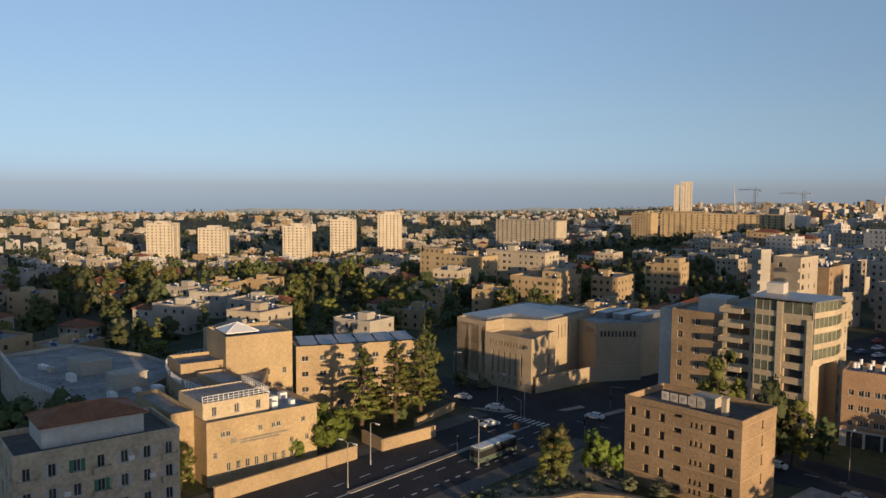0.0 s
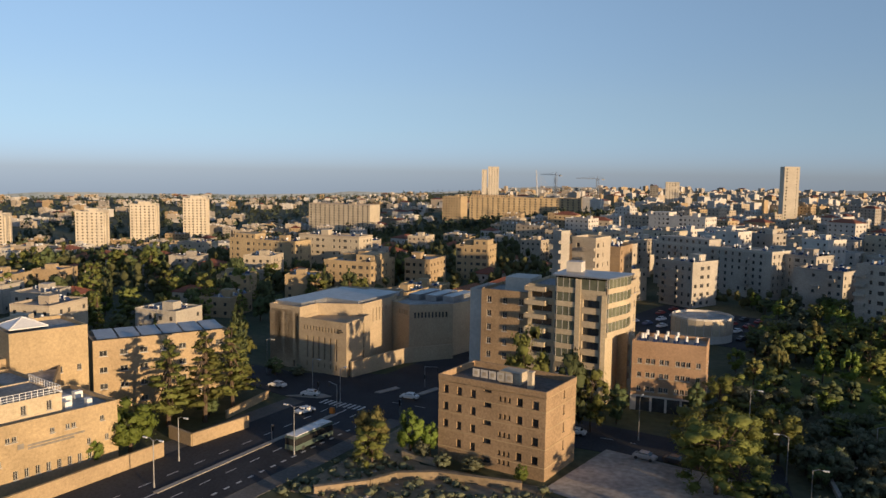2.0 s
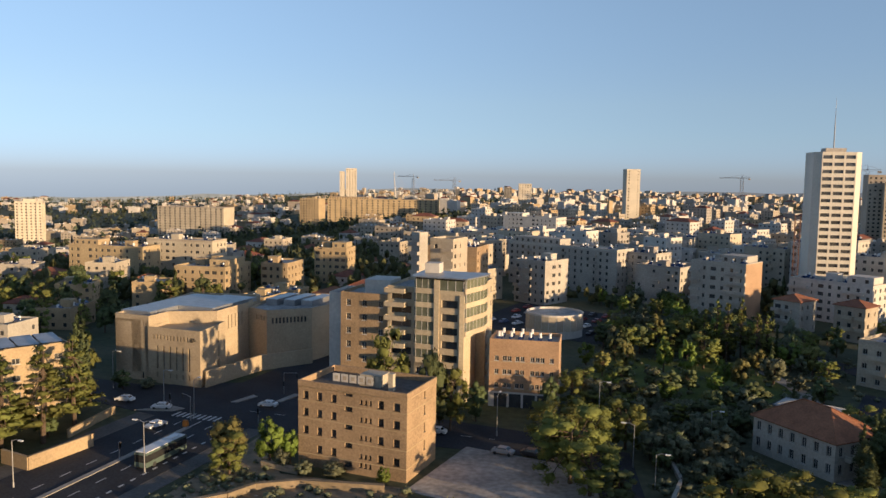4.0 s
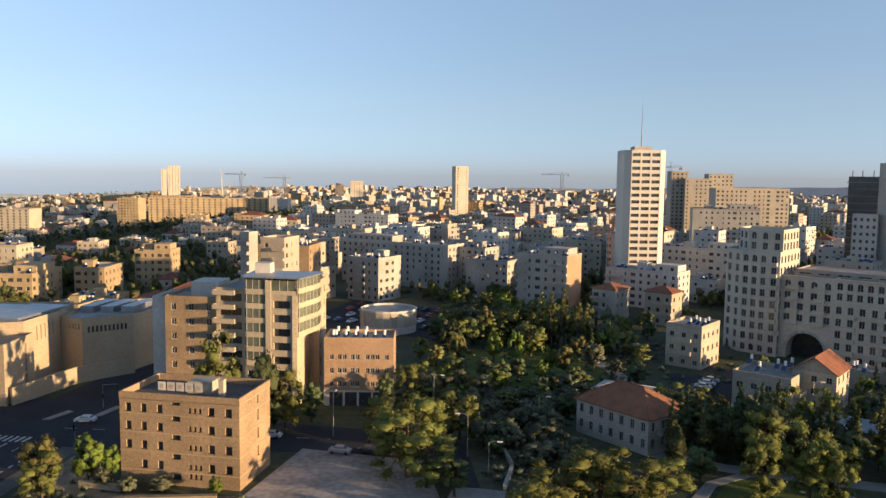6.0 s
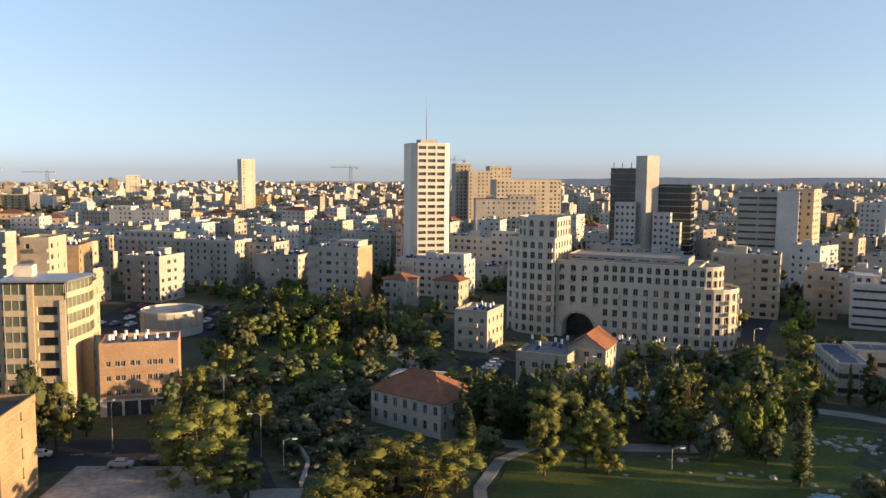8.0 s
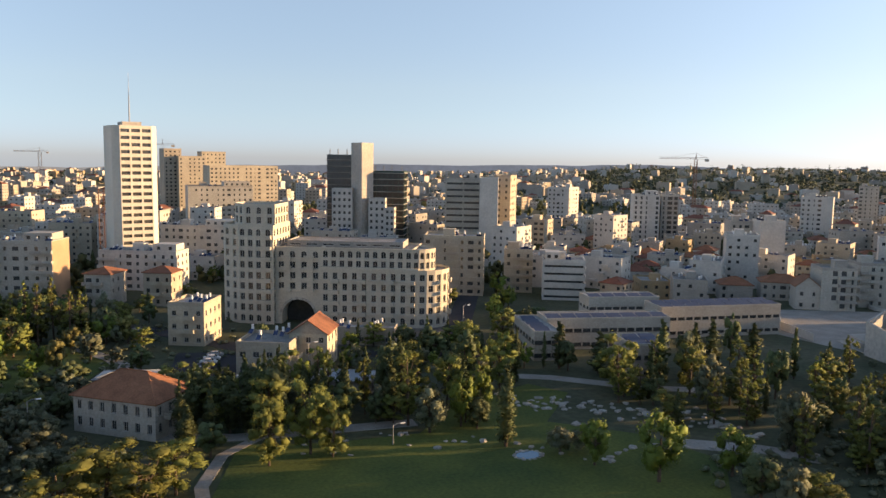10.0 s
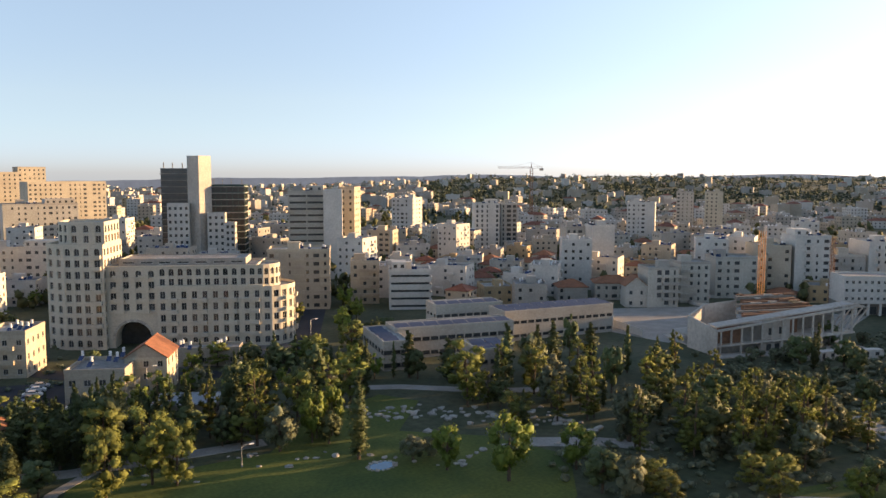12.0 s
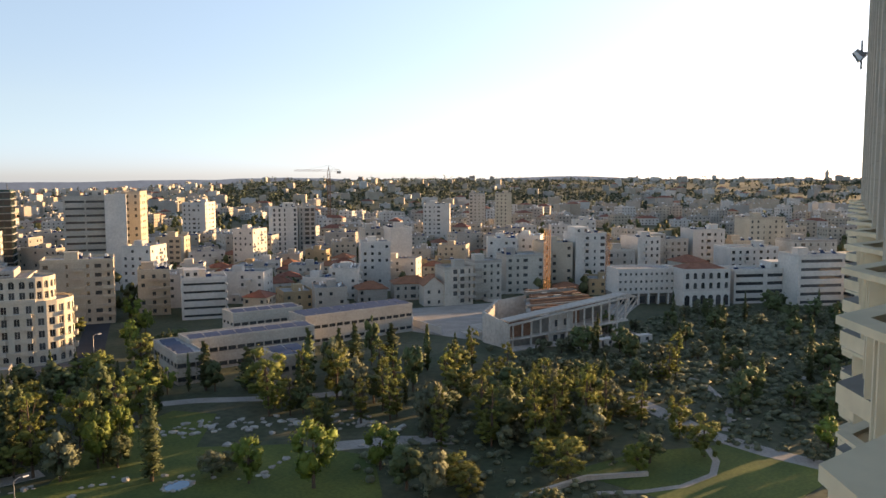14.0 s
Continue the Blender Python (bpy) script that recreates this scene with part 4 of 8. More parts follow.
for p, q in zip(edge, edge[1:]):
    g = Geo()
    n = int(math.hypot(q[0] - p[0], q[1] - p[1]) / 1.5)
    for i in range(n + 1):
        x, y = p[0] + (q[0] - p[0]) * i / n, p[1] + (q[1] - p[1]) * i / n
        g.box(x - 0.05, y - 0.05, 9.2, x + 0.05, y + 0.05, 10.3)
    for z in (9.7, 10.25):
        g.tube((*p, z), (*q, z), 0.05, n=4)
    part("railing", g.mesh("railing", WHITEMETAL), low, "white steel roof railing")
keep(-170, 76, 18)
keep(-198, 76, 18)

# old stone house with shutters
old = house("old_house", "old stone house with balconies and shutters", HS, -124.45, 51.2, 81.0, 24.0, 14.0, 0, 12.9, 3, 7, 4, OLDSTONE, (1.1, 1.9), "fl", level=2, ground=0.8, sill=0.7, roof_mat=PAVING, par=0.8, balconies=(("f", 3, 2.6, 1.0), ("f", 6, 2.6, 1.0), ("f", 0, 2.6, 1.0)))
keep(-124.6, 50, 14)
g = Geo()
g.box(-7.5, -3.5, 12.2, 7.5, 5.5, 15.6)
part("penthouse", g.mesh("penthouse", WHITE), old, "white rooftop flat")
roof_hip(old, 15.0, 9.0, 15.6, 1.7, TILE, 0.4, 0, 1.0)

g = Geo()
g.box(-0.56, -0.06, 0, 0.0, 0, 1.9)
for i in range(8):
    g.box(-0.5, -0.085, 0.12 + i * 0.22, -0.06, -0.061, 0.24 + i * 0.22)
shut = g.mesh("shutter", SHUTTER)
grey_shut = g.mesh("shutter", FRAME)
for i in range(7):
    for k in range(3):
        x = -12.0 + 24.0 / 7 * (i + 0.5)
        z = 0.8 + k * 3.733 + 0.7
        if (i + 2 * k) % 3 != 1:
            sm = shut if (i * 5 + k) % 4 == 0 else grey_shut
            part("shutter", sm, old, "green slatted shutter" if sm is shut else "", pose(x - 0.56, -7.01, z))
            part("shutter", sm, old, "green slatted shutter" if sm is shut else "", pose(x + 1.12, -7.01, z))
for x, z in ((-4.9, 5.6), (4.4, 9.2), (7.6, 5.7), (-1.4, 2.2)):
    g = Geo()
    g.box(-0.45, -0.4, 0, 0.45, -0.05, 0.65)
    g.tube((0, -0.41, 0.33), (0, -0.43, 0.33), 0.24, n=10)
    part("air_conditioner", g.mesh("air_conditioner", WHITEMETAL), old, "white wall-mounted air conditioner", pose(x, -7.0, z))

# red-roofed villa in the park
villa = house("villa", "stone villa with a red tiled hipped roof", "villa", 18.8, 158.7, -45.6, 18.1, 12.0, 0, 7.1, 2, 7, 4, PALE, (1.0, 1.75), "fr", roof="hip", level=2, rise=4.0, sill=0.8, ground=0.5, balconies=(("r", 1, 4.0, 1.3),))
keep(18.8, 158.7, 13)
annex = house("annex", "low annex under a pale sheet-metal roof", "shed", 21.0, 184.5, -24.0, 13.0, 7.0, 0, 3.4, 1, 3, 2, PALE, (1.0, 1.2), "fr", roof="hip", roof_mat=STEEL, rise=1.0)
keep(21, 184.5, 8)

# grand hotel with arches
hotel = empty("hotel", pose(94.4, 235.9, 0, 0, 0, -33.0), "large cream stone hotel with arches, balconies and setbacks", "hotel")
keep(94, 236, 36)
prism(hotel, [(-8, -10), (22.3, -10), (22.3, 10), (-8, 10)], 0, 18.0, 5, 2.9, HOTELSTONE, (1.45, 2.1), deep=0.35, blind=(1, 2, 3), arch=(0,))
prism(hotel, [(-8, -9), (20.6, -9), (21.2, 10), (-8, 10)], 17.6, 24.4, 2, 2.7, HOTELSTONE, (1.5, 2.1), deep=0.35, blind=(1, 2, 3), arch=(1,), sill=0.7)
slab(hotel, [(-8.3, -10.35), (22.6, -10.35), (22.6, -9.01), (-8.3, -9.01)], 17.62, 0.9, HOTELSTONE, "balustrade")
prism(hotel, [(-20, -4.5), (17, -4.5), (17, 9), (-20, 9)], 24.0, 26.0, 1, 5.0, PALE, (3.4, 0.6), blind=(1, 2, 3), sill=0.5, par=0.3)
prism(hotel, [(-22.5, -9), (-8.02, -9), (-8.02, 10), (-22.5, 10)], 10.4, 24.4, 4, 3.6, HOTELSTONE, (1.7, 2.0), deep=0.35, blind=(1, 2, 3), arch=(3,), sill=0.7)
# archway under the linking wing
g = Geo()
R0, XC, ZC = 5.2, -15.25, 2.6
pa = [(XC + R0 * math.cos(math.pi * i / 16), ZC + R0 * math.sin(math.pi * i / 16)) for i in range(17)]
g.poly([(-8.02, -9, -4), (-8.02, -9, 10.4), *[(x, -9, z) for x, z in [(XC, 10.4)] + pa[8::-1]], (XC + R0, -9, -4)])
g.poly([(-22.5, -9, 10.4), (-22.5, -9, -4), (XC - R0, -9, -4), *[(x, -9, z) for x, z in pa[16:7:-1]], (XC, -9, 10.4)])
for (x0, z0), (x1, z1) in zip([(XC + R0, -4)] + pa, pa + [(XC - R0, -4)]):
    g.poly([(x0, -9, z0), (x0, 8, z0), (x1, 8, z1), (x1, -9, z1)])
part("archway", g.mesh("archway", HOTELSTONE), hotel, "wide round-headed archway")
for i in range(18):
    a0, a1 = math.pi * i / 18, math.pi * (i + 1) / 18 - 0.01
    g = Geo()
    for (p, q) in ((R0 + 0.02, R0 + 0.75),):
        c = [(XC + r * math.cos(a), ZC + r * math.sin(a)) for r, a in ((p, a0), (q, a0), (q, a1), (p, a1))]
        g.poly([(x, -9.1, z) for x, z in c[::-1]])
        for k in range(4):
            (x0, z0), (x1, z1) = c[k], c[(k + 1) % 4]
            g.poly([(x0, -9.1, z0), (x1, -9.1, z1), (x1, -9, z1), (x0, -9, z0)])
    part("voussoir", g.mesh("voussoir", PALE), hotel)
# Dark sheet added across the passage, standing in for the shade inside the arch.
g = Geo()
g.box(XC - R0 - 0.5, -3.0, -3, XC + R0 + 0.5, -2.7, 9.5)
part("gate", g.mesh("gate", GLASS), hotel, "dark sheet for the shade deep in the archway")
arc = [(22.32, -10)] + [(22.32 + 9.0 * math.sin(math.pi * i / 10), -1 - 9.0 * math.cos(math.pi * i / 10)) for i in range(1, 10)] + [(22.32, 8)]
prism(hotel, arc, 0, 18.0, 5, 2.7, HOTELSTONE, (1.6, 2.0), deep=0.35, arch=(0,), blind=(10,))
arc2 = [(20.62, -9)] + [(20.62 + 6.4 * math.sin(math.pi * i / 10), -2.6 - 6.4 * math.cos(math.pi * i / 10)) for i in range(1, 10)] + [(20.62, 3.8)]
prism(hotel, arc2, 17.6, 24.4, 2, 2.0, HOTELSTONE, (1.3, 2.0), deep=0.35, arch=(1,), sill=0.7, blind=(10,))
prism(hotel, [(-40, -6), (-34, -10), (-26, -11), (-22.52, -11), (-22.52, 8), (-40, 8)], 0, 31.0, 9, 3.0, HOTELSTONE, (1.5, 2.1), deep=0.35, blind=(4, 5), arch=(0, 8), sill=0.8)
prism(hotel, [(-37, -4), (-33, -8), (-26, -9), (-22.5, -9), (-22.5, 6), (-37, 6)], 30.6, 37.4, 2, 3.0, HOTELSTONE, (1.5, 2.1), deep=0.35, blind=(4, 5), arch=(1,), sill=0.7)
for bx in (-3.6, 4.8, 13.5, 20.0, -11.8, -19):
    for k in range(1, 5):
        wing = bx < -8
        part("balcony", balcony_mesh(3.0, 1.2, HOTELSTONE), hotel, m=pose(bx, -9 if wing else -10, 10.5 + (k - 1) * 3.4 if wing else k * 3.42))
for k in range(2, 9):
    part("balcony", balcony_mesh(3.0, 1.2, HOTELSTONE), hotel, m=pose(-24.6, -11, k * 3.36))
for k in range(1, 5):
    for i in (3, 5):
        a = math.pi * (i + 0.0) / 10
        part("balcony", balcony_mesh(3.4, 1.0, HOTELSTONE), hotel, m=pose(22.32 + 8.8 * math.sin(a), -1 - 8.8 * math.cos(a), k * 3.42, 0, 0, math.degrees(a)))

for x0, x1, y, z in ((-8.1, 22.4, -10, 3.9), (-8.1, 22.4, -10, 14.3), (-22.6, -8.1, -9, 10.4), (-22.6, -8.1, -9, 20.8), (-8.1, 20.7, -9, 24.2), (-22.6, -8.1, -9, 24.2)):
    g = Geo()
    g.box(x0, y - 0.3, z - 0.18, x1, y - 0.003, z + 0.18)
    part("cornice", g.mesh("cornice", HOTELSTONE), hotel)

# white office tower with chamfered corners and an aerial
tower = empty("office_tower", pose(45.6, 376.0, 0, 0, 0, 8.0), "tall white octagonal office tower with dark window bands", "tower")
keep(48, 376, 18)
a, b = 9.4, 6.7
octo = [(-b, -a), (b, -a), (a, -b), (a, b), (b, a), (-b, a), (-a, b), (-a, -b)]
prism(tower, octo, 0, 64.6, 21, 4.4, CLADDING, (3.7, 1.45), deep=0.5, sill=1.0, level=0, blind=(1, 3, 4, 5, 7, 6))
g = Geo()
g.tube((0, 0, 64), (0, 0, 78), 0.35, 0.2)
g.tube((0, 0, 78), (0, 0, 88), 0.15, 0.05)
part("aerial", g.mesh("aerial", STEEL), tower, "thin steel aerial mast")
g = Geo()
g.box(-4, -4, 63, 4, 4, 66.4)
part("plant_room", g.mesh("plant_room", CONC), tower)

# tower under construction: concrete core, dark curtain walls, stepped stone base
conc = empty("unfinished_tower", pose(168.8, 403.3, 0, 0, 0, -33.0), "unfinished tower with a concrete core and dark glazing", "tower")
keep(168, 405, 26)
prism(conc, [(-0.5 + 6.0 * math.cos(radians(q)), -3.0 + 6.0 * math.sin(radians(q))) for q in (-82, 8, 98, 188)], 0, 60.5, 1, 50, CONC, blind=(0, 1, 2, 3))
prism(conc, [(-20, -3), (-5.02, -3), (-5.02, 14), (-20, 14)], 0, 54.0, 15, 3.0, CURTAIN, (2.7, 2.6), level=0, deep=0.15, sill=0.4, blind=(1, 2))
prism(conc, [(4.02, -1), (22, -1), (22, 14), (4.02, 14)], 0, 45.4, 13, 3.0, NETTING, (2.7, 2.6), level=0, deep=0.15, sill=0.4, blind=(2, 3))
for k in range(15):
    g = Geo()
    g.box(-20.5, -3.5, 3.4 + k * 3.4, -5.1, -3.02, 3.75 + k * 3.4)
    g.box(-20.5, -3.0, 3.4 + k * 3.4, -20.02, 14, 3.75 + k * 3.4)
    part("floor_slab", g.mesh("floor_slab", DARKCONC), conc)
for k in range(13):
    g = Geo()
    g.box(4.1, -1.5, 3.4 + k * 3.4, 22.6, -1.03, 3.7 + k * 3.4)
    g.box(22.02, -1.0, 3.4 + k * 3.4, 22.6, 14, 3.7 + k * 3.4)
    part("floor_slab", g.mesh("floor_slab", CONC), conc)
g = Geo()
for x in (-19.5, -15, -10, 6, 10.5, 15, 20.5):
    z = 54.0 if x < 0 else 45.4
    g.box(x - 0.2, 2, z - 1, x + 0.2, 2.4, z + 3.0)
part("starter_column", g.mesh("starter_column", DARKCONC), conc)
prism(conc, [(-16, -9), (-5.02, -9), (-5.02, -3.02), (-16, -3.02)], 0, 36.0, 10, 2.8, WHITE, (1.3, 1.5), level=0, blind=(1, 2))
prism(conc, [(4.02, -9), (13, -9), (13, -1.02), (4.02, -1.02)], 0, 31.0, 9, 2.8, WHITE, (1.3, 1.5), level=0, blind=(2, 3))
prism(conc, [(13.02, -9), (18, -9), (18, -1.02), (13.02, -1.02)], 0, 26.0, 8, 2.8, WHITE, (1.3, 1.5), level=0, blind=(2, 3))

# slab with balcony bands, beside it a pale fin
tall("striped_slab", "tall slab of pale balcony bands", AB, 204.2, 354.8, -33, 18.4, 16, 0, 42.8, wall=PALE, win=(8.6, 1.05), pf=9.2, ps=3.4, fl=13, frame_mat=DARKFRAME, deep=1.0)
tall("blank_tower", "white tower block with a tall blank end wall", AB, 207.0, 334.8, -33, 9.0, 14, 0, 43.5, wall=WHITE, win=(1.2, 1.4), show="r")
tall("lift_tower", "cream tower block in evening sun", AB, 227.6, 351.7, -45, 8.5, 16, 0, 44.5, wall=CREAM, show="fr")
tall("tan_block", "tan stone block with rows of small windows", "building", 151.5, 270.2, -33, 23.2, 16, 0, 23.0, wall=CREAM, win=(1.2, 1.4), show="fr")
tall("white_office", "white office block with long window bands", "office", 183.8, 242.6, -35, 15.8, 14, 0, 15.3, wall=WHITE, win=(14.4, 0.85), pf=15.8, fl=5, ps=3.5, frame_mat=DARKFRAME, deep=0.5, show="fr")
tall("apartment_block", "grey-white four-storey apartment block with balconies", AB, -69.1, 325.3, -25, 15.9, 16, 0, 18.1, wall=PALE, balconies=(("f", 0, 3, 1.3), ("f", 2, 3, 1.3)), show="frl")
tall("apartment_row", "long shaded stone apartment row", AB, -66.1, 372.3, -25, 61.5, 14, 2, 18.6, wall=PALE, show="fr", balconies=(("f", 3, 3, 1.2), ("f", 9, 3, 1.2), ("f", 14, 3, 1.2)))
tall("apartment_block", "shaded stone apartment block with balconies", AB, -30.6, 365.8, -25, 19.8, 14, 1, 18.5, wall=PALE, show="fr", balconies=(("f", 1, 3, 1.2), ("f", 4, 3, 1.2)))
lit_end = tall("apartment_block", "stone block with a sunlit orange end wall", AB, 4.0, 317.1, -25, 21.3, 14.6, 0, 21.7, wall=PALE, show="f")
g = Geo()
g.box(10.655, -7.2, -2, 10.72, 7.2, 21.5)
part("end_wall", g.mesh("end_wall", ORANGE), lit_end, "flat orange-brown end wall")
tall("high_rise", "slender sunlit cream high-rise tower", TWR, -92.0, 901.5, 22, 15, 16, -5, 67.7, wall=HOTELSTONE, show="fr", pf=4.5, ps=4.5)
tall("hospital_block", "wide sunlit white building", "building", -130.4, 585.2, -14, 44, 18, 0, 22.7, wall=WHITE, show="fr")
tall("apartment_block", "shaded block with a sunlit end", AB, -57.6, 457.5, -25, 17.4, 12.6, 3, 18.7, wall=PALE, show="fr")
tall("apartment_block", "low white three-storey apartment block", AB, 43.7, 326.6, -33, 30.8, 12, 0, 15.4, wall=WHITE, show="fr")
tall("small_house", "small stone house with a tiled roof", HS, 26.7, 297.3, -33, 9.5, 11, 0, 11.3, wall=PALE, show="fr", roof="hip", rise=1.8)
tall("small_house", "small stone house with a tiled roof", HS, 44.5, 288.4, -33, 10.1, 9, 0, 11.8, wall=CREAM, show="fr", roof="hip", rise=1.8)
tall("apartment_row", "long white apartment row", AB, 76.7, 391.9, -33, 41, 14, 2, 17.3, wall=WHITE, show="fr")
tall("apartment_block", "white five-storey apartment block", AB, 58.2, 428.6, -33, 22, 14, 3, 21.5, wall=PALE, show="fr")
tall("apartment_block", "narrow white six-storey apartment block", AB, 40.9, 403.0, -33, 9.8, 14, 3, 21.2, wall=WHITE, show="fr")
tall("terraced_block", "large cream stepped building", "building", 116.2, 697.9, 2, 14, 20, 0, 58.0, wall=CREAM, show="fr")
tall("terraced_block", "large cream stepped building", "building", 130.7, 690.5, 2, 22, 18, 0, 52.0, wall=CREAM, show="fr")
tall("terraced_block", "large cream stepped building", "building", 149.5, 694.5, 2, 20, 16, 0, 56.1, wall=CREAM, show="fr")
tall("terraced_block", "wide cream building with sunlit end", "building", 155.6, 620.0, 2, 53, 21, 0, 45.2, wall=CREAM, show="fr")
tall("terraced_block", "wide cream building with sunlit end", "building", 117.3, 524.7, -6, 40.5, 20.8, 0, 33.2, wall=PALE, show="fr")
tall("stone_villa", "three-storey cream house with balconies", HS, 43.4, 226.9, -33, 10.2, 13, 0, 12.0, wall=CREAM, show="fr", balconies=(("f", 1, 5, 1.3),), level=2)
tall("white_house", "white flat-roofed house with terraces", HS, 53.5, 187.2, -33, 12.8, 13, 0, 8.4, wall=CREAM, show="fr", level=2, win=(1.5, 1.4), balconies=(("r", 1, 5.0, 1.4),))
tall("gabled_house", "white house under a red tiled gable roof", HS, 65.0, 188.5, -33, 9.5, 11.5, 0, 9.0, wall=CREAM, show="fr", roof="gable", rise=3.2, level=2)
tall("low_house", "low white garden pavilion", HS, 84.0, 206.0, -33, 22, 7, 0, 5.0, wall=CREAM, show="fr", level=2)
tall("shed", "low metal-roofed shed among trees", "shed", 62.0, 160.0, -33, 12, 8, 0, 4.6, wall=PALE, show="fr", roof="hip", rise=1.2, roof_mat=STEEL)
tall("apartment_block", "cream block with a sunlit end", AB, 177.5, 263.8, -35, 11.3, 12, 0, 17.2, wall=CREAM, show="fr")
tall("apartment_block", "tan stone apartment tower", AB, 265.0, 374.5, -57, 14, 14, 0, 19.0, wall=CREAM, show="fr")
tall("apartment_block", "pale high apartment block", AB, 368.0, 486.6, -57, 17, 22, 0, 33.0, wall=WHITE, show="fr")
tall("office_tower", "pale office tower with dark vertical bands", TWR, 358.9, 387.8, -35, 16.5, 16, 0, 31.9, wall=WHITE, win=(1.6, 2.4), show="fr")
tall("office_tower", "grey office tower with dark windows", TWR, 372.9, 381.7, -35, 11.1, 16, 0, 31.8, wall=PALE, win=(1.6, 2.4), show="fr")
tall("apartment_block", "white block catching the evening sun", AB, 488.9, 357.3, -57, 20, 18, 4, 26.6, wall=WHITE, show="fr")
tall("apartment_block", "pale high apartment block in haze", AB, 629.7, 412.3, -57, 15, 16, 5, 30.6, wall=PALE, show="fr")
tall("apartment_block", "tall cream apartment block", AB, 602.7, 367.0, -57, 14.3, 16, 4, 32.7, wall=CREAM, show="fr")
tall("apartment_block", "white narrow apartment block", AB, 315.5, 256.5, -35, 11.5, 14, 0, 25.8, wall=WHITE, show="r")
tall("apartment_block", "pale narrow apartment block", AB, 315.0, 272.9, -35, 12, 14, 0, 24.5, wall=PALE, show="fr")
tall("gabled_house", "pale stone house with a pitched roof", HS, 253.5, 189.0, -40, 8.3, 9, 0, 8.4, wall=PALE, show="fr", roof="gable", rise=3.4)
tall("stone_house", "four-storey pale stone house with arched windows", HS, 261.8, 183.8, -35, 12.1, 12, 0, 15.5, wall=PALE, show="fr", win=(1.0, 1.9))
tall("stone_house", "pale stone house with flat roof", HS, 280.8, 181.9, -35, 12, 12, 0, 16.5, wall=PALE, show="fr")
tall("apartment_block", "pale stone block in shade", AB, 305.8, 178.1, -40, 17.8, 14, 0, 17.2, wall=PALE, show="fr")
for x, y, w, h, wall, words in ((325.5, 172.4, 14, 21.5, CREAM, "pale stone block with shallow balconies"), (338.0, 162.0, 15, 25.5, WHITE, "white block with rows of plain windows"), (349.6, 152.2, 14, 17.5, PALE, "lower grey stone block"), (360.0, 143.5, 12, 23.0, WHITE, "white block with uneven window columns")):
    tall("apartment_block", words, AB, x, y, -40 + 3 * math.sin(x), w, 16, 0, h, wall=wall, show="fr", balconies=(("f", 1, 2.8, 1.2),))
col_b = empty("colonnade_building", pose(308.4, 122.1, 0, 0, 0, -45), "white building above an open ground-floor colonnade", "building")
keep(308.4, 122.1, 17)
prism(col_b, [(-13.2, -7), (13.2, -7), (13.2, 7), (-13.2, 7)], 4.8, 14.6, 3, 2.2, WHITE, (1.0, 1.1), blind=(2, 3), sill=1.0)
prism(col_b, [(-13.2, -4.6), (13.2, -4.6), (13.2, 6.9), (-13.2, 6.9)], 0, 4.52, 1, 4.4, DARKCONC, (3.4, 2.6), frame_mat=DARKFRAME, blind=(2, 3), sill=0.4, par=0.02)
for i in range(7):
    g = Geo()
    g.box(-0.4, -0.4, -3, 0.4, 0.4, 4.5)
    part("column", g.mesh("column", WHITE), col_b, m=pose(-12.7 + i * 4.23, -6.5, 0))
arc_b = empty("arcade_building", pose(316.5, 101.5, 0, 0, 0, -45), "white building with tall arched windows under red tiles", "building")
keep(316.5, 101.5, 14)
prism(arc_b, [(-9.9, -7), (9.9, -7), (9.9, 7), (-9.9, 7)], 0, 6.4, 1, 3.3, WHITE, (2.2, 4.2), blind=(2, 3), arch=(0,), sill=0.5, frame_mat=DARKFRAME, par=0.02)
prism(arc_b, [(-9.9, -7), (9.9, -7), (9.9, 7), (-9.9, 7)], 6.4, 15.0, 2, 3.3, WHITE, (1.5, 2.3), blind=(2, 3), arch=(0, 1), frame_mat=DARKFRAME)
roof_hip(arc_b, 18.6, 12.8, 14.6, 2.4, TILE, 0.1)
tall("office", "white building with long window bands", "office", 338.9, 84.9, -45, 27.4, 14, 0, 13.9, wall=WHITE, win=(12, 1.3), pf=13.7, fl=4, show="fr", frame_mat=DARKFRAME)
tall("office", "white building with long window bands", "office", 344.4, 65.1, -45, 20.4, 14, 0, 20.5, wall=WHITE, win=(18, 1.2), pf=20, fl=6, show="fr", frame_mat=DARKFRAME)
for x, y, w, h, wall, words in ((392.0, 144.0, 20, 20.0, PALE, "long pale stone block with a flat roof"), (408.0, 129.0, 17, 24.5, WHITE, "white block with even rows of windows"), (422.0, 115.0, 15, 18.5, CREAM, "cream block with narrow windows"), (380.0, 100.0, 24, 19.0, WHITE, "low wide white block"), (400.0, 78.0, 22, 22.0, PALE, "pale block with uneven window columns"), (372.0, 60.0, 18, 16.0, CREAM, "cream house with a flat roof")):
    tall("long_building", words, "building", x, y, -45 + 4 * math.sin(x), w, 15, 0, h, wall=wall, show="fr", balconies=(("f", 2, 2.8, 1.2),))
tall("long_building", "pale office building in shade", "building", 467.8, 115.5, -45, 21.6, 16, 0, 28.3, wall=CREAM, show="fr")
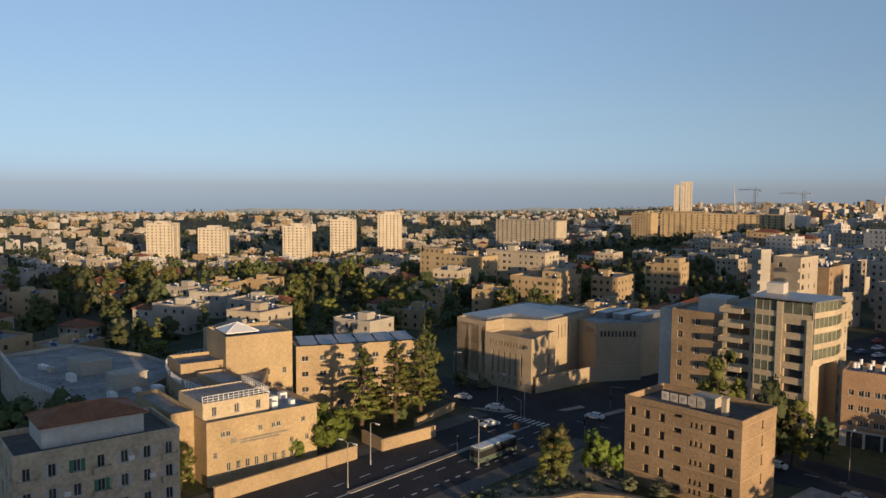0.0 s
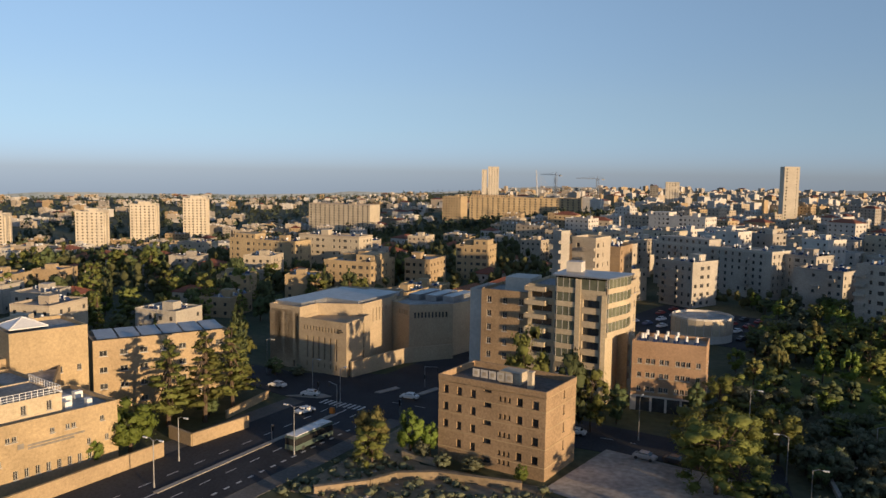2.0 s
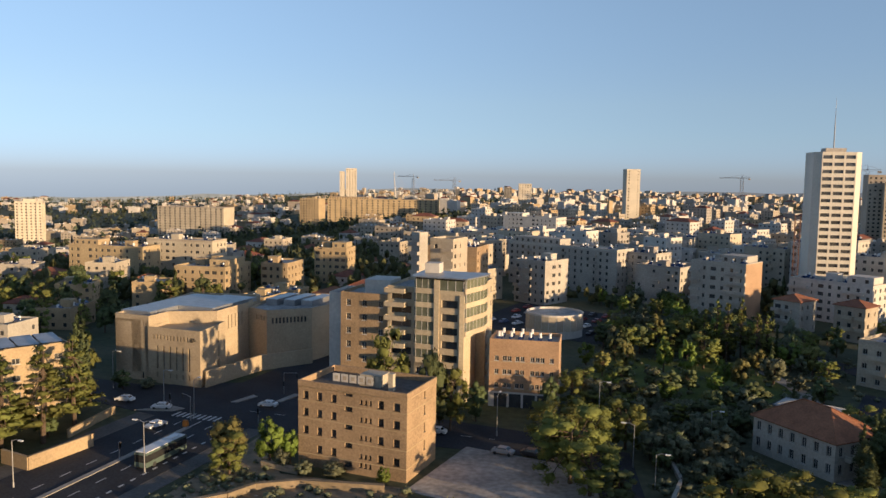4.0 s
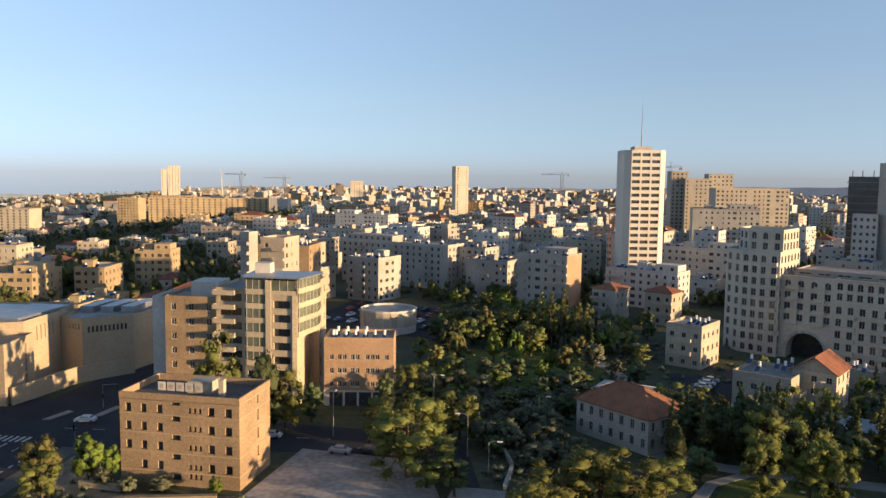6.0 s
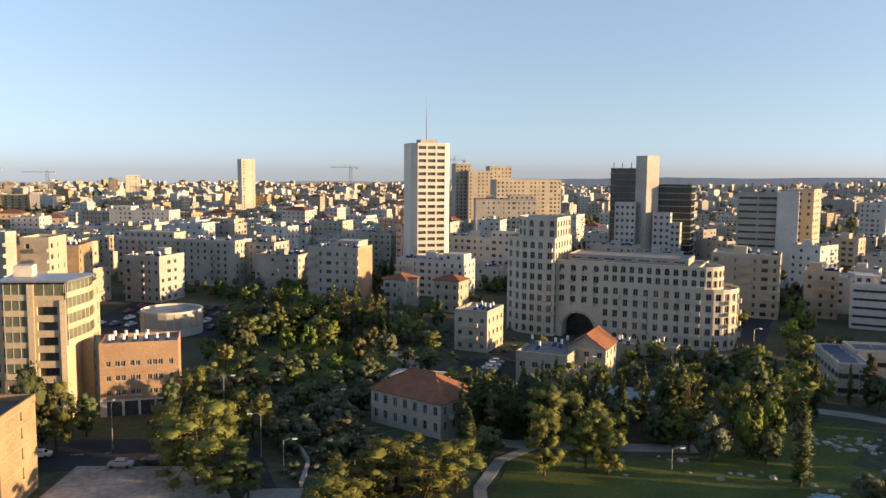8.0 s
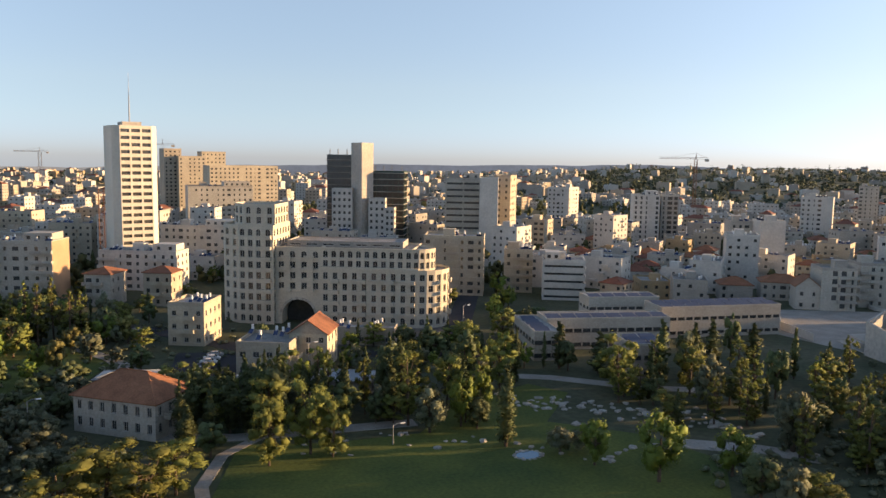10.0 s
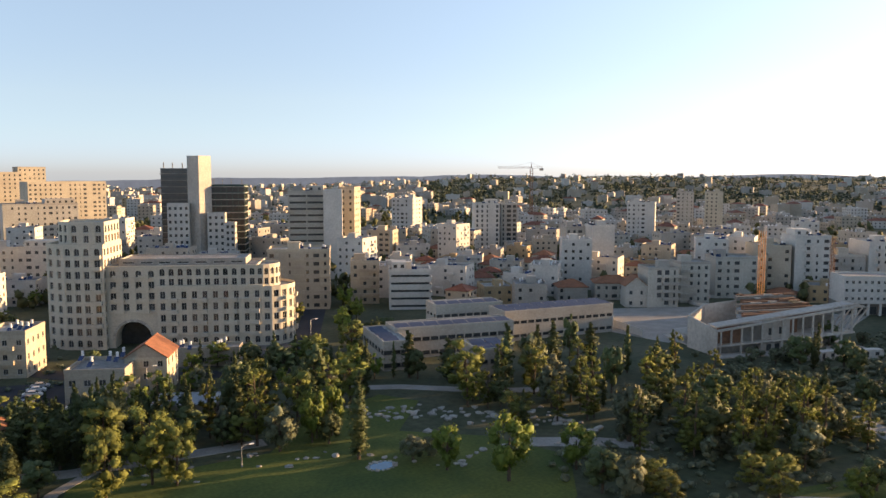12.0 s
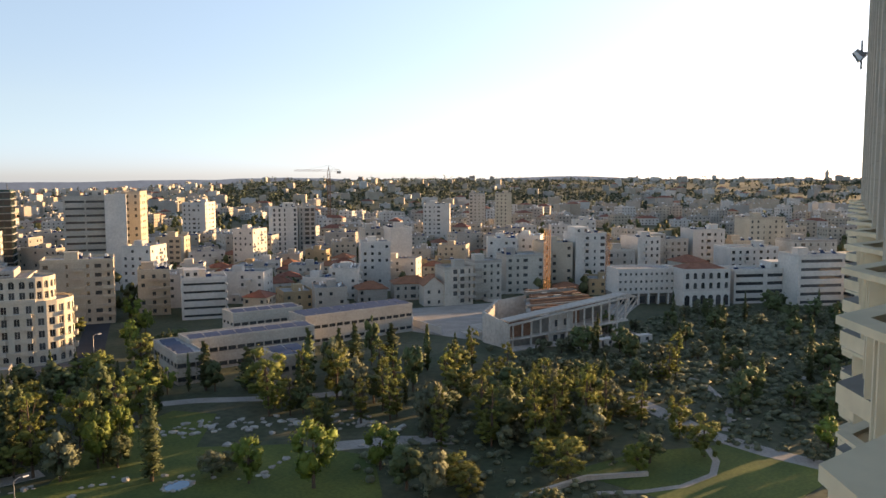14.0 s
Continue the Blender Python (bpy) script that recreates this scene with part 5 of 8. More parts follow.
for x, y, w, d, h, words in ((262.0, 206.0, 16, 11, 7.0, "long low house under red tiles"), (276.0, 203.0, 15, 10, 6.5, "old stone house under red tiles"), (290.0, 196.0, 13, 10, 7.5, "stone house under brown tiles"), (245.0, 214.0, 12, 10, 6.0, "small house under red tiles"), (303.0, 205.0, 14, 11, 8.0, "stone house under red tiles"), (326.0, 118.0, 12, 10, 11.0, "white house under red tiles"), (352.0, 118.0, 13, 11, 13.5, "white house under brown tiles")):
    tall("tiled_house", words, HS, x, y, -38 + 5 * math.sin(x), w, d, 0, h, wall=PALE, show="fr", roof="hip", rise=2.6)
tall("apartment_block", "golden stone apartment block in sunlight", AB, -278.0, 310, 5, 41, 14, 0, 16.3, wall=GOLD, show="fr")
tall("apartment_block", "golden stone apartment block in sunlight", AB, -257.7, 338.9, 5, 37.5, 14, 0, 17.9, wall=CREAM, show="fr")
tall("long_building", "low golden stone building", "building", -201.0, 282, 8, 22.5, 24, 0, 13.7, wall=GOLD, show="fr")
tall("long_building", "golden stone building in sunlight", "building", -179.1, 301.7, 8, 12, 19.2, 0, 14.0, wall=GOLD, show="fr")
tall("long_building", "golden stone building in sunlight", "building", -174.6, 342.7, 8, 16, 14, 0, 17.1, wall=GOLD, show="fr")
for x, y, h in ((-801.5, 415.0, 39.8), (-777.0, 461.6, 34.5), (-705.5, 522.0, 37.8), (-726.0, 604.0, 42.0), (-718.5, 672.5, 47.5)):
    rt = tall("residential_tower", "sunlit residential tower with vertical ribs", TWR, x, y, 40, 27, 25, -31, h + 1, wall=HOTELSTONE, win=(1.75, 1.25), pf=4.5, ps=5.0, show="fr", group="residential towers")
    for sx in (-9.0, 0.0, 9.0):
        g = Geo()
        g.box(sx - 1.5, -13.6, 0, sx + 1.5, -12.52, h - 1.5)
        part("rib", g.mesh("rib", HOTELSTONE), rt)
    for sy in (-6.3, 6.3):
        g = Geo()
        g.box(13.52, sy - 1.5, 0, 14.5, sy + 1.5, h - 1.5)
        part("rib", g.mesh("rib", HOTELSTONE), rt)
    g = Geo()
    g.box(-6, -5, h + 0.2, 7, 6, h + 3.6)
    part("plant_room", g.mesh("plant_room", HOTELSTONE), rt)
tall("high_rise", "sunlit high-rise with a raised crown on the skyline", TWR, -657.7, 1357.0, 24, 20, 20, -10, 73.7, wall=HOTELSTONE, show="fr", pf=5, ps=5)
tall("high_rise", "narrow sunlit high-rise beside its taller twin", TWR, -671.8, 1347.0, 24, 9, 16, -10, 68.0, wall=HOTELSTONE, show="fr", pf=5, ps=5)
tall("high_rise", "small sunlit tower block on the skyline", TWR, -299.0, 1265.0, 15, 21, 20, -8, 49.5, wall=HOTELSTONE, show="fr", pf=4.5, ps=4.5)
tall("high_rise", "small dark office block on the skyline", TWR, -327.0, 1262.0, 15, 13, 18, -8, 43.0, wall=DARKCONC, show="fr", pf=4.5, ps=4.5)
mast = empty("bridge_mast", pose(-694.6, 1660.5, -20), "slender white inclined bridge mast on the skyline", "mast")
g = Geo()
g.tube((3.0, 0, 0), (-3.5, 0, 80), 2.2, 0.5, n=6)
part("shaft", g.mesh("shaft", WHITE), mast)
g = Geo()
for k in range(9):
    g.tube((-3.5 + 0.45 * k, 0, 80 - 5.5 * k), (46 - 3 * k, 8, 24), 0.12, n=3, caps=False)
part("stay_cable", g.mesh("stay_cable", WHITE), mast)
tall("long_building", "long sunlit housing block on the ridge", "building", -429.1, 987.5, 18, 150, 30, -14, 33.6, wall=GOLD, show="f", pf=7, win=(2.4, 1.8))
tall("long_building", "wide pale public building", "building", -617.5, 830.2, 5, 92, 26, -30, 39.2, wall=CREAM, show="f", pf=7, win=(2.4, 1.8))
tall("apartment_block", "square tan block on the ridge", "building", -457.0, 837.6, 5, 24, 20, -18, 41.0, wall=GOLD, show="f")
tall("blank_tower", "narrow pale tower with a blank wall", AB, -94.6, 248, -24, 3.8, 4, 0, 33.1, wall=PALE, show="")
tall("apartment_block", "white stepped apartment block", AB, -87.0, 256.6, -6, 8.5, 12, 0, 31.0, wall=CREAM, show="fr")
tall("apartment_block", "brown stone apartment block", AB, -96.4, 296.0, 0, 20, 16, 0, 25.0, wall=TAN, show="fr")

# school with blue roofs
for n, x, y, yaw, w, d, h, rm, nm in ((1, 146.1, 173.9, -20, 36, 10, 8.8, BLUEROOF, "long low school wing under a blue roof"), (2, 171.3, 196.3, -20, 23.4, 10, 9.3, BLUEROOF, "low school wing under a blue roof"),
                                      (3, 188.0, 172.5, -16, 40, 11, 9.4, BLUEROOF, "buff school wing with a blank end"), (4, 134.7, 146.5, -20, 8.9, 12, 8.6, BLUEROOF, "small school wing under a blue roof"),
                                      (5, 124.5, 176.0, -20, 7, 22, 7.8, BLUEROOF, "narrow school wing under a blue roof")):
    wing_ = tall("school_wing", nm, "school", x, y, yaw, w, d, 0, h, wall=PALE, win=(2.2, 1.0), pf=2.6, ps=3.0, fl=2, show="fl", frame_mat=DARKFRAME, roof_mat=ROOF, par=0.15, level=2)
    for i in range(int(w / 4.4)):
        for j in range(max(1, int(d / 5.2))):
            g = Geo()
            g.box(-2.0, -2.0, 0.25, 2.0, 2.0, 0.33)
            part("solar_panel", g.mesh("solar_panel", BLUEROOF), wing_, "dark blue roof panel", pose(-w / 2 + 2.6 + i * 4.4, -d / 2 + 2.8 + j * 4.6, h - 0.1, 9, 0, 0))

# ---- trees ----
def leafy(clumps, leaf, per, rng, squash=1.0):
    """Foliage of small quads scattered in ellipsoid clumps: (x, y, z, rx, rz)."""
    n = len(clumps) * per
    c = np.repeat(np.array(clumps, float), per, axis=0)
    d = rng.normal(size=(n, 3))
    d /= np.linalg.norm(d, axis=1)[:, None]
    rad = rng.uniform(0.12, 1.15, n) ** 0.55
    p = c[:, :3] + d * rad[:, None] * np.stack([c[:, 3], c[:, 3], c[:, 4]], 1)
    nrm = d + 0.55 * rng.normal(size=(n, 3))
    a = np.cross(nrm, rng.normal(size=(n, 3)))
    a /= np.linalg.norm(a, axis=1)[:, None] + 1e-9
    b = np.cross(nrm, a)
    b /= np.linalg.norm(b, axis=1)[:, None] + 1e-9
    s = leaf * rng.uniform(0.6, 1.3, (n, 1))
    v = np.stack([p - a * s, p + b * s * 0.55, p + a * s, p - b * s * 0.55], 1).reshape(-1, 3)
    turned = np.einsum("ij,ij->i", np.cross(v[1::4] - v[0::4], v[2::4] - v[0::4]), d) < 0
    v = v.reshape(n, 4, 3)
    v[turned] = v[turned][:, ::-1]
    mid = np.mean(np.array(clumps, float)[:, :3], axis=0) if len(clumps) < 60 else c[:, :3]
    whole = p - mid
    whole /= np.linalg.norm(whole, axis=1)[:, None] + 1e-9
    out = d * 0.6 + whole * 0.5 + 0.35 * rng.normal(size=(n, 3))
    out /= np.linalg.norm(out, axis=1)[:, None] + 1e-9
    return v.reshape(-1, 3), np.arange(n * 4).reshape(n, 4), out


GR = (1 + 5 ** 0.5) / 2
ICO = np.array([(-1, GR, 0), (1, GR, 0), (-1, -GR, 0), (1, -GR, 0), (0, -1, GR), (0, 1, GR), (0, -1, -GR), (0, 1, -GR), (GR, 0, -1), (GR, 0, 1), (-GR, 0, -1), (-GR, 0, 1)]) / (1 + GR * GR) ** 0.5
ICO_F = [(a, b, c) for a, b, c in itertools.combinations(range(12), 3) if all((ICO[p] - ICO[q]) @ (ICO[p] - ICO[q]) < 1.2 for p, q in ((a, b), (b, c), (a, c)))]
ICO_F = np.array([(a, b, c) if np.cross(ICO[b] - ICO[a], ICO[c] - ICO[a]) @ ICO[a] > 0 else (a, c, b) for a, b, c in ICO_F])


def leaf_mesh(name, clumps, leaf, per, mat, seed, core=0.7):
    """Leaves over an uneven leafy core a clump, shaded as the rounded clump they belong to."""
    rng = np.random.default_rng(seed)
    v, f, out = leafy(clumps, leaf, per, rng)
    faces, nrm = f.tolist(), np.repeat(out, 4, axis=0)
    if core:
        c = np.array(clumps, float)
        n = len(c)
        k = ICO[None] * rng.uniform(0.72, 1.2, (n, 12, 1))
        q = c[:, None, :3] + k * np.stack([c[:, 3], c[:, 3], c[:, 4]], 1)[:, None, :] * core
        base = len(v)
        faces += (ICO_F[None] + (np.arange(n) * 12)[:, None, None] + base).reshape(-1, 3).tolist()
        mid = c[:, :3].mean(axis=0) if n < 60 else None
        way = ICO[None] * 0.6 + rng.normal(0, 0.25, (n, 12, 3))
        if mid is not None:
            w = q - mid
            way = way + 0.5 * w / (np.linalg.norm(w, axis=2)[:, :, None] + 1e-9)
        way /= np.linalg.norm(way, axis=2)[:, :, None] + 1e-9
        v, nrm = np.concatenate([v, q.reshape(-1, 3)]), np.concatenate([nrm, way.reshape(-1, 3)])
    me = bpy.data.meshes.new(name)
    me.from_pydata(v.tolist(), [], faces)
    me.materials.append(mat)
    for p in me.polygons:
        p.use_smooth = True
    me.normals_split_custom_set_from_vertices(nrm.tolist())
    return me


def trunk_mesh(h, r, limbs, rng):
    g = Geo()
    lean = rng.uniform(-0.04, 0.04, 2) * h
    pts = [Vector((0, 0, -0.5)), Vector((lean[0] * 0.4, lean[1] * 0.4, h * 0.5)), Vector((lean[0], lean[1], h))]
    g.tube(pts[0], pts[1], r, r * 0.75, 7)
    g.tube(pts[1], pts[2], r * 0.75, r * 0.3, 7)
    for q in limbs:
        s = pts[1].lerp(pts[2], rng.uniform(0.0, 0.8))
        g.tube(s, q, r * 0.35, r * 0.1, 5)
    return g.mesh("trunk", BARK)


def tree_kind(kind, h, wd, seed, lite=1):
    """Trunk and crown meshes for a tree of height h and crown width wd."""
    rng = np.random.default_rng(seed)
    big, few = {0: (0.52, 1.35), 1: (0.72, 0.66), 2: (1.1, 0.22)}[lite]
    cl, R = [], wd / 2
    if kind == "cypress":
        for i in range(14):
            t = (i + 0.5) / 14
            r = R * (0.35 + 0.75 * math.sin(math.pi * min(1, t * 0.85 + 0.18))) * (1 - 0.75 * max(0, t - 0.6) / 0.4)
            cl.append((rng.normal(0, R * 0.12), rng.normal(0, R * 0.12), h * (0.06 + 0.9 * t), r * 0.75, h * 0.06))
        return trunk_mesh(h * 0.5, 0.18, [], rng), leaf_mesh("crown", cl, 0.3 * big, int(120 * few), CYPRESS, seed)
    if kind == "cedar":
        for i in range(9):
            z = h * (0.22 + 0.75 * i / 9)
            r = R * (1.05 - 0.85 * i / 9)
            for j in range(5):
                a = rng.uniform(0, 6.28)
                cl.append((math.cos(a) * r * 0.6, math.sin(a) * r * 0.6, z + rng.normal(0, 0.3), r * 0.42, 0.45))
        cl.append((0, 0, h * 0.97, R * 0.2, h * 0.05))
        return trunk_mesh(h * 0.95, 0.32, [Vector(c[:3]) for c in cl[::3]], rng), leaf_mesh("crown", cl, 0.36 * big, int(50 * few), PINE, seed)
    if kind == "pine":
        base = 0.2
        for i in range(36):
            a, q, t = rng.uniform(0, 6.28), math.sqrt(rng.uniform(0, 1)), rng.uniform(0, 1)
            rr = R * 0.8 * (0.55 + 0.6 * math.sin(math.pi * (0.25 + 0.65 * t)))
            cl.append((math.cos(a) * q * rr, math.sin(a) * q * rr, h * (base + (0.96 - base) * t) - q * h * 0.06, R * rng.uniform(0.2, 0.4), R * rng.uniform(0.14, 0.27)))
        return trunk_mesh(h * 0.8, 0.28, [Vector(c[:3]) for c in cl[::3]], rng), leaf_mesh("crown", cl, 0.36 * big, int(72 * few), PINE, seed)
    if kind == "spire":
        for i in range(34):
            t = rng.uniform(0, 1)
            rr = R * (0.25 + 0.75 * math.sin(math.pi * (0.12 + 0.8 * (1 - t)) ** 0.8)) * rng.uniform(0.4, 1.0)
            a = rng.uniform(0, 6.28)
            cl.append((math.cos(a) * rr * 0.8, math.sin(a) * rr * 0.8, h * (0.15 + 0.81 * t), R * rng.uniform(0.2, 0.4) * (1.15 - 0.6 * t), h * rng.uniform(0.025, 0.05)))
        cl.append((0, 0, h * 0.97, R * 0.16, h * 0.05))
        return trunk_mesh(h * 0.92, 0.24, [Vector(c[:3]) for c in cl[::4]], rng), leaf_mesh("crown", cl, 0.34 * big, int(70 * few), PINE, seed)
    mat = {"olive": OLIVE, "leafy": LEAF, "dry": DRYLEAF, "bush": OLIVE, "dark": CYPRESS}[kind]
    low = 0.1 if kind == "bush" else 0.13
    for i in range(32):
        d = Vector(rng.normal(size=3)).normalized() * rng.uniform(0.3, 1.0) ** 0.5
        cl.append((d.x * R * 0.72, d.y * R * 0.72, h * (low + (0.94 - low) * (0.5 + 0.46 * d.z)), R * rng.uniform(0.2, 0.42), h * rng.uniform(0.07, 0.15)))
    return trunk_mesh(h * 0.6, 0.12 + wd * 0.02, [Vector(c[:3]) for c in cl[::4]], rng), leaf_mesh("crown", cl, (0.34 if kind != "bush" else 0.2) * big, int((54 if kind != "bush" else 26) * few), mat, seed)


PROTO = {}
WORDS = {"cypress": ("cypress", "dark narrow upright cypress tree"), "cedar": ("conifer", "tall tiered conifer with drooping boughs"), "pine": ("pine_tree", "spreading olive-green pine tree"), "spire": ("tall_pine", "slender tall pine with a bare lower trunk"),
         "olive": ("olive_tree", "small grey-green olive tree"), "leafy": ("broadleaf_tree", "bright green leafy broadleaf tree"), "dry": ("autumn_tree", "sparse yellow-brown tree in sunlight"),
         "bush": ("bush", "low rounded grey-green bush"), "dark": ("dark_tree", "dense dark green evergreen tree")}
SIZE = {"cypress": (11, 2.6), "cedar": (16, 8), "pine": (11, 8.5), "spire": (14, 5.5), "olive": (5.5, 5.5), "leafy": (8.5, 6.5), "dry": (7.5, 5.5), "bush": (2.4, 3.0), "dark": (9, 7.5)}
trng = np.random.default_rng(5)


def tree(kind, x, y, h=None, wd=None, z=None):
    """One tree of its own, from one of three shapes of its kind, at height h and width wd."""
    H0, W0 = SIZE[kind]
    var = int(trng.integers(0, 3))
    reach = math.hypot(x, y)
    far_off = 0 if reach < 150 else 1 if reach < 185 else 2
    key = (kind, var, far_off)
    if key not in PROTO:
        PROTO[key] = tree_kind(kind, H0, W0, 100 + sorted(SIZE).index(kind) * 10 + var, far_off)
    tr, cr = PROTO[key]
    h = h or H0 * trng.uniform(0.8, 1.2)
    wd = wd or W0 * trng.uniform(0.8, 1.2) * (h / H0) ** 0.5
    nm, lab = WORDS[kind]
    z = land(x, y) if z is None else z
    if kind == "bush":
        ob = new(nm, cr)
        ob.matrix_basis = Matrix.LocRotScale((x, y, z - 0.15), Euler((0, 0, trng.uniform(0, 6.28))), (wd / W0, wd / W0, h / H0))
        return tagged(ob, lab, "bush", "bushes")
    root = empty(nm, Matrix.LocRotScale((x, y, z), Euler((0, 0, trng.uniform(0, 6.28))), (wd / W0, wd / W0, h / H0)), lab, "bush" if kind == "bush" else "tree", "trees")
    part("trunk", tr, root)
    part("crown", cr, root)
    return root


def free(x, y, r=1.0):
    return all((x - a) ** 2 + (y - b) ** 2 > (c + r) ** 2 for a, b, c in KEEP)


# trees of the avenue and the institute garden
for k, x, y, h, w in (("cedar", -124, 108, 18, 13), ("cedar", -120, 114, 19, 13), ("cedar", -122, 124, 19, 12), ("leafy", -115.5, 92, 12, 11), ("leafy", -117, 86, 6, 5), ("dark", -128, 112, 6, 7), ("dark", -122, 117, 5, 6),
                      ("cypress", -128, 131, 22, 4.5), ("cypress", -131, 136, 20, 4.5), ("pine", -135, 140, 16, 7), ("dry", -80, 116, 10, 7), ("pine", -77, 112, 8, 7), ("leafy", -74, 120, 9, 6.5), ("leafy", -71, 122, 7, 4),
                      ("dark", -152, 58, 14, 12), ("dark", -157, 52, 13, 12), ("dark", -146, 50, 12, 10), ("dark", -163, 47, 13, 11), ("pine", -119, 61.5, 10, 6), ("pine", -121, 65, 9, 5), ("dark", -128, 100, 4, 3), ("dark", -133, 150, 5, 6), ("bush", -128, 153, 3, 5),
                      ("pine", -62, 145, 22, 10), ("dark", -53, 147, 19, 8), ("pine", -50, 150, 14, 8), ("dry", -58, 146, 12, 6), ("dark", -47, 158, 9, 6), ("dark", -33, 168, 9, 6), ("pine", -29, 172, 10, 7), ("bush", -61, 119, 3, 5), ("bush", -66, 118, 3, 4), ("leafy", -51, 118, 4, 3), ("bush", -71, 119, 4, 4)):
    tree(k, x, y, h, w)
# park edge nearest the lot
for k, x, y, h, w in (("pine", -22, 131, 14, 13), ("pine", -18, 127, 10, 11), ("pine", -27, 141, 12, 12), ("pine", -21, 146, 11, 10), ("pine", -15, 152, 10, 9), ("dark", -13, 124, 7, 7), ("olive", -10, 148, 6, 6), ("olive", -5, 147, 6, 6),
                      ("pine", 4, 118, 10, 11), ("pine", 10, 122, 11, 12), ("pine", 15, 117, 10, 10), ("pine", 0, 112, 9, 9), ("pine", 20, 123, 9, 9), ("pine", 36, 128, 12, 7), ("pine", 44, 130, 14, 8), ("pine", 47, 127, 12, 7), ("dark", 28, 136, 7, 7),
                      ("leafy", 75, 131, 12, 6), ("leafy", 80, 132, 11, 6), ("cypress", 77, 118, 16.5, 5), ("spire", 84, 140, 14, 6), ("spire", 66, 136, 15, 7), ("cypress", 64, 140, 14, 4), ("cypress", 69, 147, 16, 5), ("cypress", 57, 148, 13, 4),
                      ("leafy", 85.9, 103.7, 8.8, 6.5), ("leafy", 90.8, 93.4, 12.5, 9.5), ("leafy", 103.5, 89.6, 9, 7.5), ("bush", 88, 110, 5, 5), ("bush", 97, 99, 4, 6), ("olive", 84, 111, 5, 6),
                      ("pine", 143, 45, 8, 6), ("pine", 150, 52, 9, 6), ("dark", 134, 52, 6, 7), ("leafy", 128, 52, 6, 6), ("bush", 152, 28, 4, 5), ("leafy", 160, 27, 7, 6)):
    tree(k, x, y, h, w)
# cypress screen round the villa and the white houses
for x, y, h in ((24.7, 145.5, 12), (26.8, 148, 13), (29.8, 144.5, 11), (28.5, 152.5, 13), (32.6, 151, 12), (36.8, 145.8, 11), (39, 142, 10), (34, 147, 13), (42, 146, 12), (31, 156, 12), (47, 143, 11), (52, 145, 12), (25, 141, 9)):
    tree("cypress", x, y, h, trng.uniform(3.4, 4.6))
for i in range(14):
    x = trng.uniform(34, 66)
    y = 160 - 0.42 * (x - 26) + trng.uniform(-6, 6)
    if free(x, y, 1):
        tree("cypress", x, y, trng.uniform(8, 13), trng.uniform(2.6, 4))
for i in range(44):
    x = trng.uniform(24, 80)
    y = 168 - 0.45 * (x - 24) + trng.uniform(-18, 16)
    if free(x, y, 2):
        tree(["pine", "dark", "cypress", "olive", "dark"][i % 5], x, y, trng.uniform(5, 9))
for k, x, y, h in (("olive", 50, 176, 5), ("leafy", 57, 174, 6), ("dark", 63, 176, 6), ("leafy", 71, 180, 6), ("olive", 46, 179, 5), ("leafy", 76, 192, 7), ("pine", 86, 199, 7), ("dark", 93, 194, 7), ("cypress", 80, 196, 9), ("leafy", 72, 198, 8), ("dark", 36, 168, 6), ("cypress", 98, 190, 10)):
    tree(k, x, y, h)
# dark conifers crowding behind the lawn
for i in range(40):
    x = trng.uniform(40, 102)
    y = 150 + trng.uniform(-8, 14) + max(0, x - 84) * 0.35
    if free(x, y, 1.5):
        tree(["cypress", "spire", "dark", "cypress", "pine"][i % 5], x, y, trng.uniform(9, 14.5))
# olives on the slope before the villa
for i in range(70):
    x, y = trng.uniform(-9, 13), trng.uniform(134, 178)
    if free(x, y, 2) and not (x < -3 and y < 142):
        tree(["olive", "olive", "olive", "bush", "dark"][i % 5], x, y, trng.uniform(3.5, 6))
# upper park: low trees first, a glade, then tall ones
for i in range(52):
    x, y = trng.uniform(-30, 14), trng.uniform(166, 199)
    if free(x, y, 2):
        tree(["olive", "dark", "leafy", "olive", "dark", "pine"][i % 6], x, y, trng.uniform(4.5, 7.5))
for x, y, h in ((-27, 207, 8), (-22, 214, 10), (-12, 216, 11), (-6, 214, 11), (-33, 218, 7), (3, 206, 9), (7, 203, 10)):
    tree(["dry", "leafy"][int(h) % 2], x, y, h, 6)
for i in range(64):
    x, y = trng.uniform(-34, 26), trng.uniform(226, 262)
    if free(x, y, 2):
        tree(["pine", "dark", "cypress", "leafy", "dry", "olive"][i % 6], x, y, trng.uniform(6, 11))
for x, y, h in ((4, 238, 17), (8, 242, 18), (1, 244, 17), (12, 236, 15), (15, 240, 14), (-2, 240, 14)):
    tree("cedar", x, y, h, 7)
# tall dark trees of the garden quarter
for i in range(165):
    x, y = trng.uniform(-430, -165), trng.uniform(100, 330)
    if free(x, y, 2) and 215 < math.hypot(x, y) < 470:
        tree(["dark", "pine", "cypress", "dark", "cedar", "pine"][i % 6], x, y, trng.uniform(9, 16))
# street trees by the hotel and the school
for i in range(60):
    t = trng.uniform(0, 1)
    x, y = 104 + 60 * t + trng.uniform(-14, 16), 165 + 110 * t + trng.uniform(-10, 10)
    if free(x, y, 2) and abs((x - 104) * 0.83 - (y - 182) * 0.55) > 5:
        tree(["pine", "cypress", "dark", "leafy"][i % 4], x, y, trng.uniform(6, 11))
for i in range(24):
    x, y = 70 + trng.uniform(0, 40), 0
    y = 216 - 0.65 * (x - 70) - trng.uniform(3, 20)
    if free(x, y, 2):
        tree(["pine", "dark", "cypress"][i % 3], x, y, trng.uniform(5, 9))
